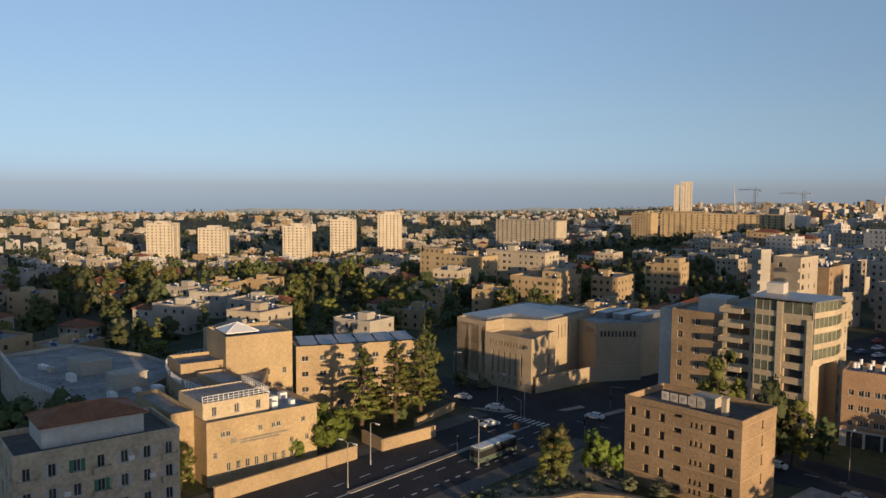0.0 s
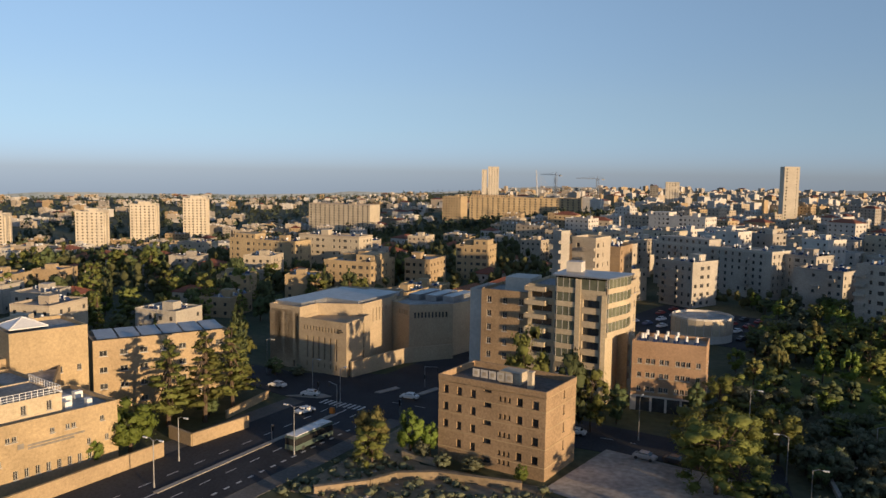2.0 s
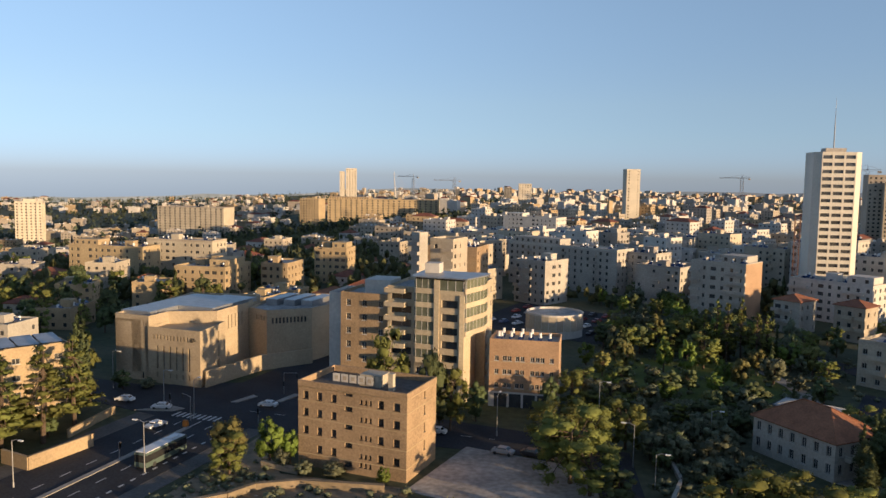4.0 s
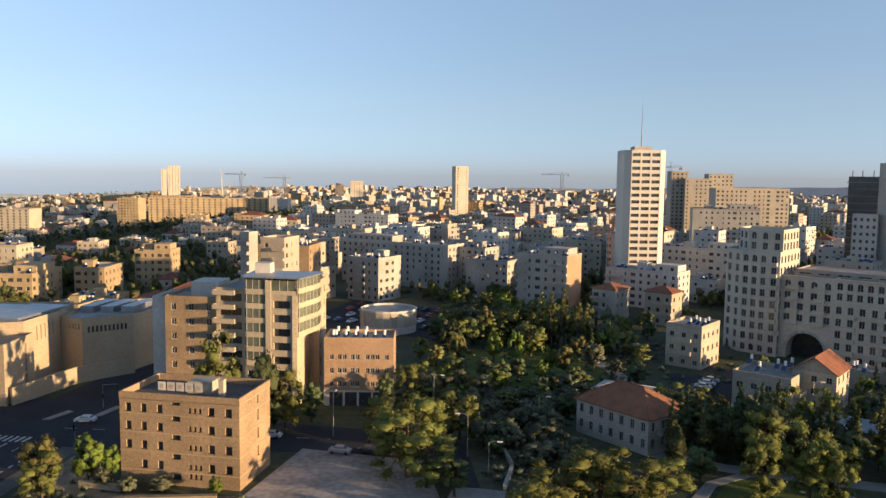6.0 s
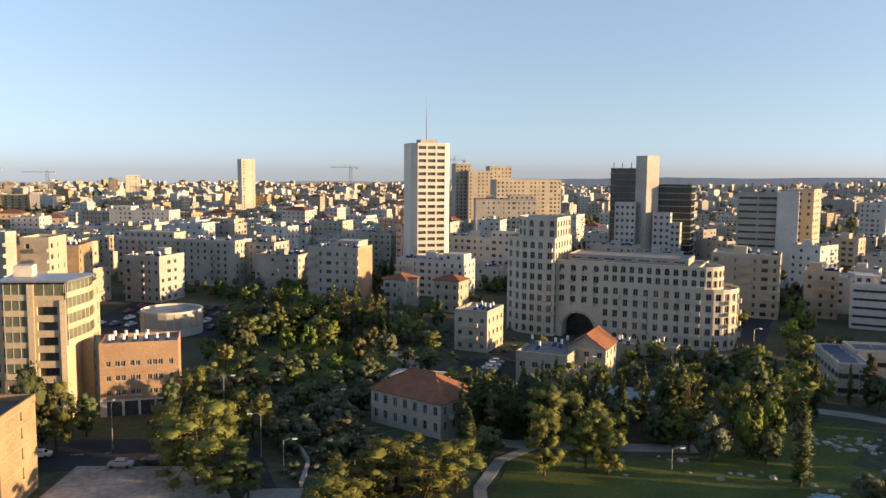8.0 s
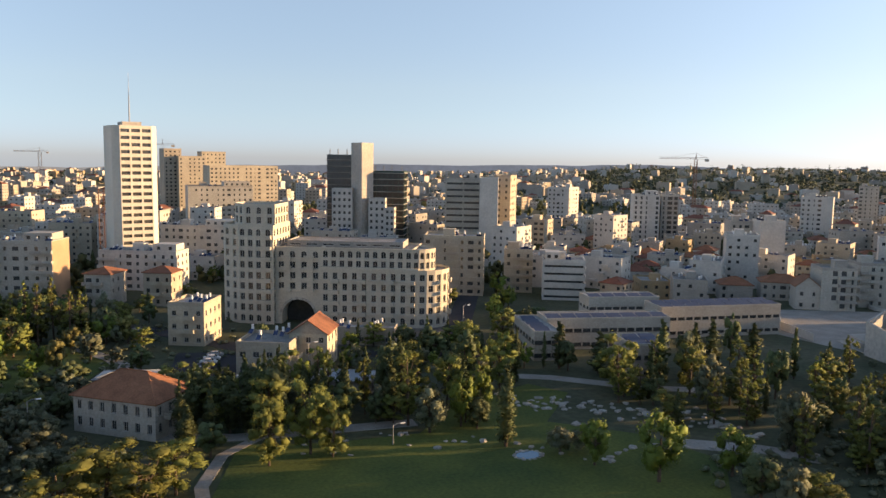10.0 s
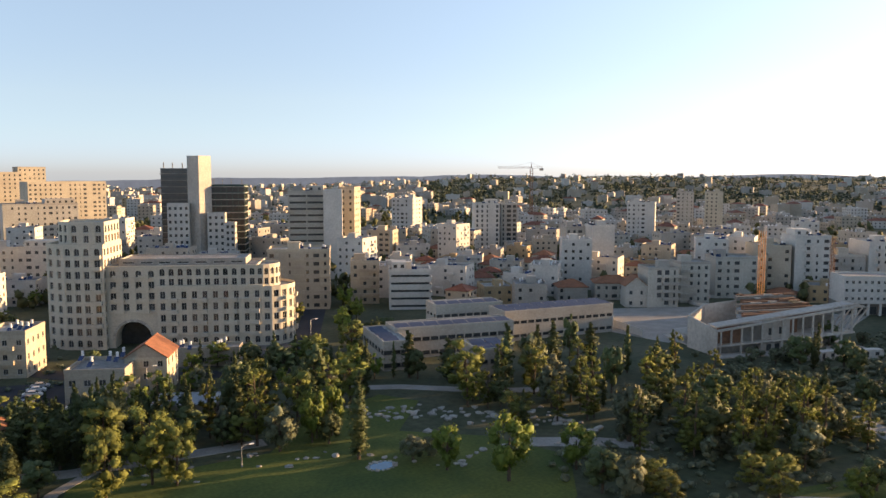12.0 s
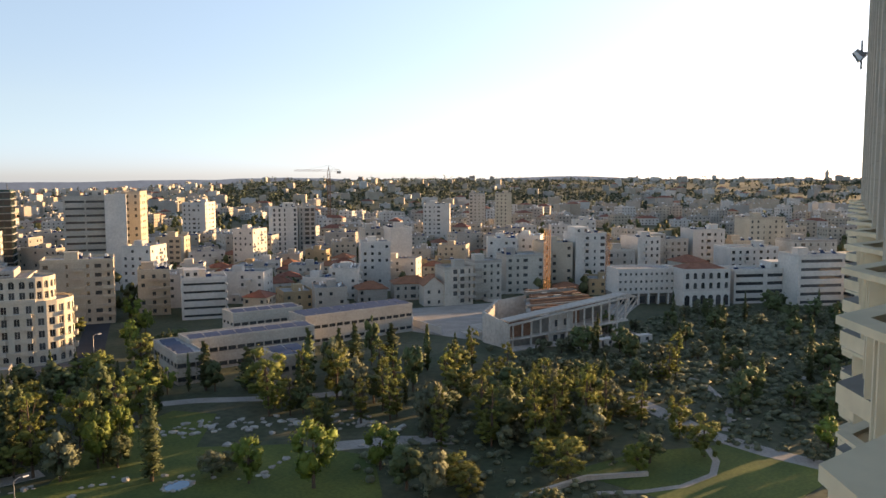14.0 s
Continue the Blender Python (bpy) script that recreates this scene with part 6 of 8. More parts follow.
# pine wood before the school and the site
for i in range(135):
    x, y = trng.uniform(112, 215), trng.uniform(60, 160)
    along = (x - 112) / 103
    if free(x, y, 3) and y < 152 - 40 * along + 6 and y > 84 - 22 * along and math.hypot(x - 110, y - 96) > 12:
        h = trng.uniform(7, 13)
        if 0.36 < y / x < 0.66:
            h = min(h, max(2.2, 49 * (1 - math.hypot(x, y) / 226)))
        kind = ["spire", "pine", "dark", "spire", "cypress", "olive"][i % 6] if h > 5 else "olive"
        tree(kind, x, y, h)
for x, y, h in ((128.6, 84.4, 14), (129.4, 72.8, 15), (131.7, 69.8, 13), (138.3, 66.6, 15.5), (143.7, 64.9, 13.6), (153.3, 61.2, 10), (131, 112, 12), (150.8, 109, 11), (160, 97.4, 12), (125, 80, 12), (134, 76, 13), (147, 70, 12), (121, 90, 11), (140, 73, 12), (136, 82, 11)):
    tree("spire", x, y, h, trng.uniform(4.2, 6.2))
for x, y, h in ((154, 141, 13), (161.6, 141.7, 15), (134.5, 138.5, 15.5), (141.4, 138.4, 12), (108.4, 163.9, 10), (119, 158, 12.5), (147, 140, 13), (168, 140, 11), (125, 150, 11)):
    tree("cypress" if int(h * 2) % 3 else "dark", x, y, h, trng.uniform(4, 6.5))
# gardens round the white houses, the villa and below the hotel
for i in range(95):
    x, y = trng.uniform(14, 112), trng.uniform(172, 262)
    if free(x, y, 1.5) and y < 268 - 0.62 * x + 14 and not (26 < x < 62 and 172 < y < 212) and abs(y - (246 - (x - 34) * 0.95)) > 5:
        tree(["olive", "leafy", "dark", "bush", "cypress", "pine", "bush", "olive"][i % 8], x, y, trng.uniform(3.5, 8))
for i in range(46):
    x, y = trng.uniform(-34, 16), trng.uniform(262, 330)
    if free(x, y, 2):
        tree(["dark", "pine", "olive", "leafy", "dark"][i % 5], x, y, trng.uniform(5, 9))
# garden slope with shrubs and scattered trees
for i in range(190):
    x, y = trng.uniform(165, 320), trng.uniform(8, 112)
    if free(x, y, 2) and y < 118 - (x - 165) * 0.15:
        tree(["bush", "olive", "bush", "dark", "olive", "bush", "bush", "cypress", "dark"][i % 9], x, y)
for i in range(44):
    x, y = trng.uniform(98, 165), trng.uniform(40, 88)
    if free(x, y, 2) and not (118 < x and y < 60):
        tree(["dark", "pine", "olive", "bush"][i % 4], x, y, trng.uniform(4, 9))


# low scrub on the garden slope and under the olives
srng = np.random.default_rng(41)
scrub = []
for i in range(4100):
    if i < 1900:
        x, y = srng.uniform(160, 335), srng.uniform(5, 116)
        if y > 120 - (x - 165) * 0.15 or (x < 172 and y > 60):
            continue
    elif i > 3700:
        x, y = (srng.uniform(-84, -44), srng.uniform(94, 120)) if i % 3 else (srng.uniform(-46, -10), 112 + srng.normal(0, 2))
        if abs(x + 58.4) < 12 and y > 120:
            continue
    elif i > 3300:
        x, y = srng.uniform(16, 112), srng.uniform(168, 262)
    elif i > 2600:
        x, y = srng.uniform(98, 166), srng.uniform(14, 96)
        if 118 < x and y < 62 and x - 118 < 34 and y < 60 - (x - 118) * 0.3:
            continue
    elif i < 2250:
        x, y = srng.uniform(-9, 14), srng.uniform(132, 182)
    else:
        x, y = srng.uniform(-34, 30), srng.uniform(165, 262)
    s_ = srng.uniform(0.5, 1.5)
    if free(x, y, 0.5):
        scrub.append((x, y, land(x, y) + s_ * 0.4, s_, s_ * 0.6))
for i in range(1100):
    x, y = srng.uniform(150, 300), srng.uniform(18, 112)
    s_ = srng.uniform(0.9, 2.1)
    if free(x, y, 1.0) and y < 116 - (x - 165) * 0.15 and (x > 172 or y > 62):
        scrub.append((x, y, land(x, y) + s_ * 0.3, s_, s_ * 0.5))
tagged(new("scrub", leaf_mesh("scrub", scrub, 0.24, 16, OLIVE, 77)), "low grey-green shrubs covering the garden slope", "shrubs", kind="stuff")

# ---- the town between ----
crng = np.random.default_rng(11)
for x, y, r in ((-100, 100, 20), (-100, 60, 20), (-100, 20, 20), (-104, 190, 14), (-150, 148, 14), (110, 195, 8), (126, 221, 8), (142, 246, 8), (160, 272, 8), (175, 300, 8), (44, 190, 16), (22, 238, 8), (-55, 285, 32), (240, 145, 45), (285, 130, 20)):
    keep(x, y, r)


def yaw_of(x, y):
    return math.degrees(math.atan2(-x, y))


def grid_turn(x, y):
    a = yaw_of(x, y)
    return (20 if a > 35 else 0 if a > 18 else -25 if a > 0 else -34 if a > -24 else float(crng.choice([-34, -58, -62]))) + float(crng.choice([0, 0, 90])) + crng.normal(0, 5)


def in_town(x, y):
    """Where houses stand: beyond the park and the garden slope."""
    r, a = math.hypot(x, y), yaw_of(x, y)
    if not -93 < a < 78:
        return False
    if x > 0 and y < 120 - (x - 165) * 0.15 and x < 330:
        return False
    if a > 22:
        return r > 215
    if a > -18:
        return r > 330
    return r > 300


def town_house(fl, w, d, wall, hip, seed):
    """A plain house of the town: pierced walls with panes set in, roof as a part, stair head."""
    rng = np.random.default_rng(seed)
    h = fl * 3.1 + (0.9 if not hip else 0.3)
    g = Geo()
    for k, (o, u, W) in sides(w, d).items():
        n = max(2, round(W / 3.5))
        rc = bays(W, n, fl, 3.1, 1.2, 1.25, 1.0)
        rc = [q for q in rc if rng.uniform() > 0.25]
        holed(g, o, u, W, -5, h, [q[-4:] for q in rc], 0.14, 0, 1)
    for k in range(1, fl):
        x = rng.uniform(-w * 0.3, w * 0.3)
        g.box(x - 1.6, -d / 2 - 1.2, k * 3.1 - 0.1, x + 1.6, -d / 2, k * 3.1 + 0.9)
    root = tagged(new("town_house", g.mesh("town_house", wall, GLASS)), "", "house")
    if hip:
        roof_hip(root, w, d, h, min(w, d) * 0.22, TILE, 0.4)
    else:
        c = Geo()
        t = 0.25
        c.box(-w / 2 + t, -d / 2 + t, h - 1.1, w / 2 - t, d / 2 - t, h - 0.7, 0)
        e = 0.04
        for x0, y0, x1, y1 in ((-w / 2 - e, -d / 2 - e, w / 2 + e, -d / 2 + t), (-w / 2 - e, d / 2 - t, w / 2 + e, d / 2 + e), (-w / 2 - e, -d / 2 + t, -w / 2 + t, d / 2 - t), (w / 2 - t, -d / 2 + t, w / 2 + e, d / 2 - t)):
            c.box(x0, y0, h - 0.5, x1, y1, h + 0.06, 1)
        x, y = rng.uniform(-w * 0.2, w * 0.2), rng.uniform(-d * 0.15, d * 0.15)
        c.box(x - 2, y - 1.8, h - 0.7, x + 2, y + 1.8, h + 1.9, 1)
        for i in range(int(w * d / 40)):
            x, y = rng.uniform(-w * 0.42, w * 0.42), rng.uniform(-d * 0.42, d * 0.42)
            c.tube((x, y, h - 0.3), (x, y, h + 0.9), 0.35, n=7, mat=2)
            c.poly([(x - 0.9, y - 1.8, h - 0.5), (x + 0.9, y - 1.8, h - 0.5), (x + 0.9, y - 0.5, h + 0.5), (x - 0.9, y - 0.5, h + 0.5)], 3)
        part("roof", c.mesh("roof", ROOF, wall, WHITEMETAL, PANEL), root)
    return root


KINDS = []
for i, (fl, w, d, wall, hip, words) in enumerate((
        (2, 14, 11, CREAM, True, "low cream house under red tiles"), (3, 15, 12, PALE, False, "three-storey pale stone house with flat roof"), (3, 13, 12, GOLD, False, "three-storey golden stone house with flat roof"),
        (2, 12, 11, WHITE, True, "small white house under red tiles"), (4, 18, 12, WHITE, False, "four-storey white house with flat roof"), (4, 16, 13, CREAM, False, "four-storey cream stone house with flat roof"),
        (5, 20, 13, PALE, False, "five-storey pale stone block with balconies"), (5, 17, 14, WHITE, False, "five-storey white block with balconies"), (6, 21, 14, CREAM, False, "six-storey cream block with balconies"),
        (4, 22, 12, PALE, False, "long four-storey pale stone block"), (2, 16, 12, GOLD, False, "low golden stone house with flat roof"), (3, 20, 11, WHITE, False, "long three-storey white house"),
        (1, 11, 9, PALE, True, "low stone cottage under red tiles"), (2, 10, 9, CREAM, True, "narrow stone house under red tiles"), (7, 14, 13, WHITE, False, "seven-storey white block with balconies"), (3, 11, 10, WHITE, False, "small three-storey white house"))):
    ob = tagged(town_house(fl, w, d, wall, hip, 300 + i), words, "house", "town houses")
    KINDS.append((ob, w, d, fl))
USED = [False] * len(KINDS)
LOW, HIGH, OLD = (0, 1, 2, 3, 5, 10, 1, 2, 12, 13), (1, 4, 5, 6, 7, 8, 9, 5, 6, 11, 14), (0, 3, 12, 13, 12, 13, 10, 1, 15, 14, 4)
for step, old_town in ((23.0, False), (18.0, True)):
    for iy in range(-2, int(576 / step)):
        for ix in range(-int(600 / step), int(600 / step) + 1):
            x, y = ix * step + crng.uniform(-4.5, 4.5), iy * step + crng.uniform(-4.5, 4.5)
            r, a = math.hypot(x, y), yaw_of(x, y)
            if r > 560 or not in_town(x, y) or old_town != (a < -24 and r < 430):
                continue
            gap = 0.5 if a > 18 else 0.22
            if crng.uniform() < gap or not free(x, y, 7 if old_town else 8):
                continue
            k = int(crng.choice(OLD if old_town else LOW if a > 18 or r < 330 or (a < -24 and crng.uniform() < 0.65) else HIGH))
            ob, w, d, fl = KINDS[k]
            m = pose(x, y, land(x, y), 0, 0, grid_turn(x, y))
            if USED[k]:
                copy_thing(ob, m)
            else:
                ob.matrix_basis, USED[k] = m, True
            keep(x, y, max(w, d) * 0.5)
for (ob, w, d, fl), u in zip(KINDS, USED):
    if not u:
        for o in (*ob.children_recursive, ob):
            bpy.data.objects.remove(o)

# the far town, too small to tell apart
g = Geo()
ring = 560.0
while ring < 3000:
    gapw = 27 + (ring - 560) * 0.016
    n = int(math.radians(171) * ring / gapw)
    for i in range(n):
        a = radians(-93 + 171 * (i + crng.uniform(0, 0.8)) / n)
        r = ring + crng.uniform(-0.4, 0.4) * gapw
        x, y = -math.sin(a) * r, math.cos(a) * r
        deg = math.degrees(a)
        wood = noise.noise(Vector((x, y, 20)) / 260)
        green = 0.42 if deg > 25 else 0.18
        if (deg < -38 and r > 1250 and crng.uniform() < 0.66) or wood > 0.28 - green * 0.5 or crng.uniform() < green or not free(x, y, 6):
            continue
        w, d = crng.uniform(11, 24), crng.uniform(10, 15)
        fl = int(crng.choice([2, 2, 2, 3, 3, 4, 5] if deg < -24 else [2, 3, 3, 4, 4, 5, 6] if deg < 25 else [2, 2, 3, 3, 4]))
        h, z = fl * 3.1 + 0.8, land(x, y)
        mat = int(crng.choice([0, 0, 1, 2, 2, 3 if deg > -25 else 1]))
        t = radians(grid_turn(x, y))
        s = Geo()
        for k, (o, u, W) in sides(w, d).items():
            ctr = Vector(o) + Vector(u) * W / 2
            nn = Vector(u).cross(Vector((0, 0, 1)))
            wn_ = Vector((nn.x * math.cos(t) - nn.y * math.sin(t), nn.x * math.sin(t) + nn.y * math.cos(t), 0))
            seen = wn_.x * x + wn_.y * y < 0
            rc = bays(W, max(2, round(W / 4)), fl, 3.1, 1.3, 1.2, 1.0) if seen and r < 1000 else []
            holed(s, o, u, W, -6, h, [q[-4:] for q in rc], 0.15, mat, 4)
        if crng.uniform() < 0.14:
            e = 0.4
            q = [(-w / 2 - e, -d / 2 - e, h), (w / 2 + e, -d / 2 - e, h), (w / 2 + e, d / 2 + e, h), (-w / 2 - e, d / 2 + e, h)]
            r0, r1 = (-w / 2 + d / 2, 0, h + 2.6), (w / 2 - d / 2, 0, h + 2.6)
            for f in ([q[0], q[1], r1, r0], [q[1], q[2], r1], [q[2], q[3], r0, r1], [q[3], q[0], r0]):
                s.poly(f, 5)
        else:
            s.poly([(-w / 2, -d / 2, h - 0.5), (w / 2, -d / 2, h - 0.5), (w / 2, d / 2, h - 0.5), (-w / 2, d / 2, h - 0.5)], 6)
            bx, by = crng.uniform(-w * 0.3, w * 0.3), crng.uniform(-d * 0.2, d * 0.2)
            s.box(bx - 1.6, by - 1.6, h - 0.5, bx + 1.6, by + 1.6, h + 1.8, mat)
            for j in range(3):
                bx, by = crng.uniform(-w * 0.4, w * 0.4), crng.uniform(-d * 0.4, d * 0.4)
                s.box(bx - 0.5, by - 0.5, h - 0.5, bx + 0.5, by + 0.5, h + 0.8, 7)
        c, sn = math.cos(t), math.sin(t)
        base = len(g.v)
        g.v += [(x + p[0] * c - p[1] * sn, y + p[0] * sn + p[1] * c, z + p[2]) for p in s.v]
        g.f += [tuple(base + k for k in f) for f in s.f]
        g.m += s.m
    ring += gapw * 0.95
tagged(new("far_town", g.mesh("far_town", CREAM, PALE, WHITE, GOLD, GLASS, TILE, ROOF, WHITEMETAL)), "pale stone houses of the distant town on low hills", "town", kind="stuff")

for i in range(90):
    a, r = radians(crng.uniform(-24, 16)), crng.uniform(262, 345)
    x, y = -math.sin(a) * r, math.cos(a) * r
    if free(x, y, 1.5):
        tree(["pine", "dark", "dark", "olive", "cypress", "leafy"][i % 6], x, y, crng.uniform(5, 10))
# trees between the houses: single ones near, joined woods farther off
count = 0
for i in range(900):
    a, r = radians(crng.uniform(-92, 78)), crng.uniform(215, 480)
    x, y = -math.sin(a) * r, math.cos(a) * r
    deg = math.degrees(a)
    if not in_town(x, y) or not free(x, y, 1.5) or crng.uniform() < (0.1 if deg > 18 else 0.5):
        continue
    tree(["pine", "dark", "olive", "dark", "cypress", "leafy", "dry"][int(crng.integers(0, 7))], x, y, crng.uniform(6, 12))
    count += 1
    if count > 120:
        break
clumps = []
for i in range(11000):
    a, r = radians(crng.uniform(-93, 80)), 330 + 2500 * crng.uniform(0, 1) ** 1.5
    if i > 8500:
        a, r = radians(crng.uniform(18, 78)), crng.uniform(380, 950)
    x, y = -math.sin(a) * r, math.cos(a) * r
    deg = math.degrees(a)
    wood = noise.noise(Vector((x, y, 20)) / 260)
    if not in_town(x, y) or not free(x, y, 1) or (deg < 22 and wood < 0.05 and crng.uniform() < 0.6):
        continue
    s = crng.uniform(2.2, 4.2) * (1 + r / 3000)
    for k in range(2):
        clumps.append((x + crng.normal(0, s * 0.35), y + crng.normal(0, s * 0.35), land(x, y) + s * (0.8 + 0.8 * k), s * (0.85 - 0.2 * k), s * crng.uniform(0.7, 1.1)))
for i in range(9500):
    a, r = radians(crng.uniform(-95, -34)), crng.uniform(1250, 3400)
    x, y = -math.sin(a) * r, math.cos(a) * r
    if noise.noise(Vector((x, y, 31)) / 380) < -0.12:
        continue
    s = crng.uniform(2.6, 5.0)
    clumps.append((x, y, land(x, y) + s * 0.3, s * 2.3, s * 0.7))
near = [c for c in clumps if math.hypot(c[0], c[1]) < 900]
far = [c for c in clumps if math.hypot(c[0], c[1]) >= 900]
tagged(new("town_trees", leaf_mesh("town_trees", near, 0.6, 9, TOWNLEAF, 71)), "dark green trees crowded between the houses", "trees", kind="stuff")
tagged(new("far_woods", leaf_mesh("far_woods", far, 2.5, 8, FARWOOD, 72, 0)), "dark woods on the distant hills", "woods", kind="stuff")

# minaret-like tower on the wooded ridge
ridge = empty("ridge_tower", pose(2560, 437, land(2560, 437)), "slender stone tower on the wooded ridge", "tower")
g = Geo()
g.box(-4.5, -4.5, -6, 4.5, 4.5, 34)
part("shaft", g.mesh("shaft", PALE), ridge)
g = Geo()
g.box(-6, -6, 26, 6, 6, 28)
g.tube((0, 0, 34), (0, 0, 42), 3.2, 0.3, n=8)
part("cap", g.mesh("cap", PALE), ridge)

# hills on the horizon
g = Geo()
pts = []
for i in range(121):
    a = radians(-100 + 190 * i / 120)
    r = 4200
    top = 24 + 52 * smooth(10, -40, math.degrees(a)) + 30 * noise.noise(Vector((i * 0.15, 0, 0))) + 9 * noise.noise(Vector((i * 0.6, 4, 0)))
    pts.append((-math.sin(a) * r, math.cos(a) * r, top - 40 - 62 * smooth(10, 50, math.degrees(a))))
for p, q in zip(pts, pts[1:]):
    g.poly([(q[0], q[1], -220), (p[0], p[1], -220), p, q])
    g.poly([p, (p[0] * 1.06, p[1] * 1.06, -220), (q[0] * 1.06, q[1] * 1.06, -220), q])
tagged(new("backdrop", g.mesh("backdrop", HILL)), "hills on the horizon tinted blue for haze", "hills", kind="structure")

# ---- the tower that the view is taken from: loggias with pointed parapets, one beyond the other ----
own = empty("hotel_tower", pose(0.43, 2.198, 0, 0, 0, 8.2), "cream stone hotel tower with a zigzag of pointed balconies", "hotel")
BAY, BACK, LEVEL = 3.75, 4.6, 49.01
g = Geo()
g.box(-8, -26, -4, 47, -BACK, 70)
part("wall", g.mesh("wall", CREAM), own)
for n in range(0, 13):
    x = 1.43 + n * BAY
    g = Geo()
    g.box(x - 0.14, -BACK + 0.01, 0, x + 0.14, -0.6, 68)
    g.box(x - 0.45, -1.2, 0, x - 0.145, -0.52, 68)
    g.box(x + 0.145, -1.2, 0, x + 0.45, -0.52, 68)
    part("fin", g.mesh("fin", HOTELSTONE), own)
prow = [(-1.86, -0.86), (0.0, 0.0), (1.86, -0.86)]
inner = [(-1.86, -1.12), (0.0, -0.25), (1.86, -1.12)]
rail, floor_, rib = Geo(), Geo(), Geo()
for i in range(2):
    p, q, r, s_ = prow[i], prow[i + 1], inner[i + 1], inner[i]
    rail.poly([(*p, 1.55), (*q, 1.55), (*r, 1.55), (*s_, 1.55)])
    rail.poly([(*p, 1.48), (*q, 1.48), (*q, 1.55), (*p, 1.55)])
    rail.poly([(*r, 1.48), (*s_, 1.48), (*s_, 1.55), (*r, 1.55)])
    rail.poly([(*s_, 1.48), (*r, 1.48), (*q, 1.48), (*p, 1.48)])
    floor_.poly([(*p, -0.15), (*q, -0.15), (*q, 0.1), (*p, 0.1)])
rib.box(-0.17, -0.14, 0.1, 0.17, 0.14, 1.475)
# Floor top takes the dark slot: shade inside the loggias put into its colour.
floor_.poly([(-1.86, -BACK, 0.1), (1.86, -BACK, 0.1), *[(p[0], p[1], 0.1) for p in prow[::-1]]], 1)
floor_.poly([*[(p[0], p[1], -0.15) for p in prow], (1.86, -BACK, -0.15), (-1.86, -BACK, -0.15)])
rail_me, floor_me, rib_me = rail.mesh("coping", COPING), floor_.mesh("balcony", COPING, DARKCONC), rib.mesh("baluster", COPING)
for n in range(0, 12):
    for k in range(-6, 1):
        bal = part("balcony", floor_me, own, m=pose(n * BAY - 0.45, 0, LEVEL + k * 3.2))
        part("coping", rail_me, bal, "pale pointed parapet coping")
        if k > -3 and 0 < n < 9:
            for i in range(2):
                for q in range(1, 4):
                    t = q / 3.6 if i else 1 - q / 3.6
                    a, b = (prow[1], prow[2]) if i else (prow[0], prow[1])
                    part("baluster", rib_me, bal, m=pose(a[0] + (b[0] - a[0]) * t, a[1] + (b[1] - a[1]) * t - 0.2, 0))
g = Geo()
g.tube((44.5, -0.9, 57.6), (44.5, -0.3, 57.7), 0.06)
g.tube((44.5, -0.3, 57.4), (44.5, 0.05, 57.8), 0.28, 0.18, n=8)
g.tube((44.5, -0.25, 56.9), (44.5, -0.25, 58.3), 0.05)
part("floodlight", g.mesh("floodlight", STEEL), own, "floodlight on a bracket")

# ---- street things ----
def lamp(x, y, h, yaw, double=False, label="grey steel street lamp on a tall post"):
    root = empty("street_lamp", pose(x, y, 0.05, 0, 0, yaw), label, "street lamp", "street lamps")
    g = Geo()
    g.tube((0, 0, 0), (0, 0, h), 0.11, 0.07, 8)
    g.tube((0, 0, 0), (0, 0, 0.9), 0.17, 0.15, 8)
    part("post", g.mesh("post", STEEL), root)
    for s in ((1, -1) if double else (1,)):
        g = Geo()
        g.tube((0, 0, h - 0.15), (s * 0.8, 0, h + 0.25), 0.06, 0.05)
        g.tube((s * 0.8, 0, h + 0.25), (s * 1.7, 0, h + 0.2), 0.05, 0.04)
        part("arm", g.mesh("arm", STEEL), root)
        g = Geo()
        g.box(s * 1.9 - 0.45, -0.16, h + 0.08, s * 1.9 + 0.45, 0.16, h + 0.26)
        part("lantern", g.mesh("lantern", WHITEMETAL), root)
    return root


for x, y, h, yw, d in ((-107.3, 95.7, 8, 0, False), (-92.1, 108.9, 9, 0, True), (-135.5, 149.8, 9, 0, False), (-103.7, 138.2, 8, 90, False), (-115.0, 142.6, 8, 0, False), (-101.6, 85.4, 8, 0, True),
                       (-40.2, 150.3, 8.5, 90, False), (-12.6, 142.5, 8, 180, False), (-22.1, 166.1, 9, 0, False), (-8.1, 133.9, 6, 0, False), (0.5, 160, 7, 0, False), (118, 205, 8, 0, False), (60, 178, 8, 0, False), (59, 128, 3.6, 0, False)):
    lamp(x, y, h, yw, d)


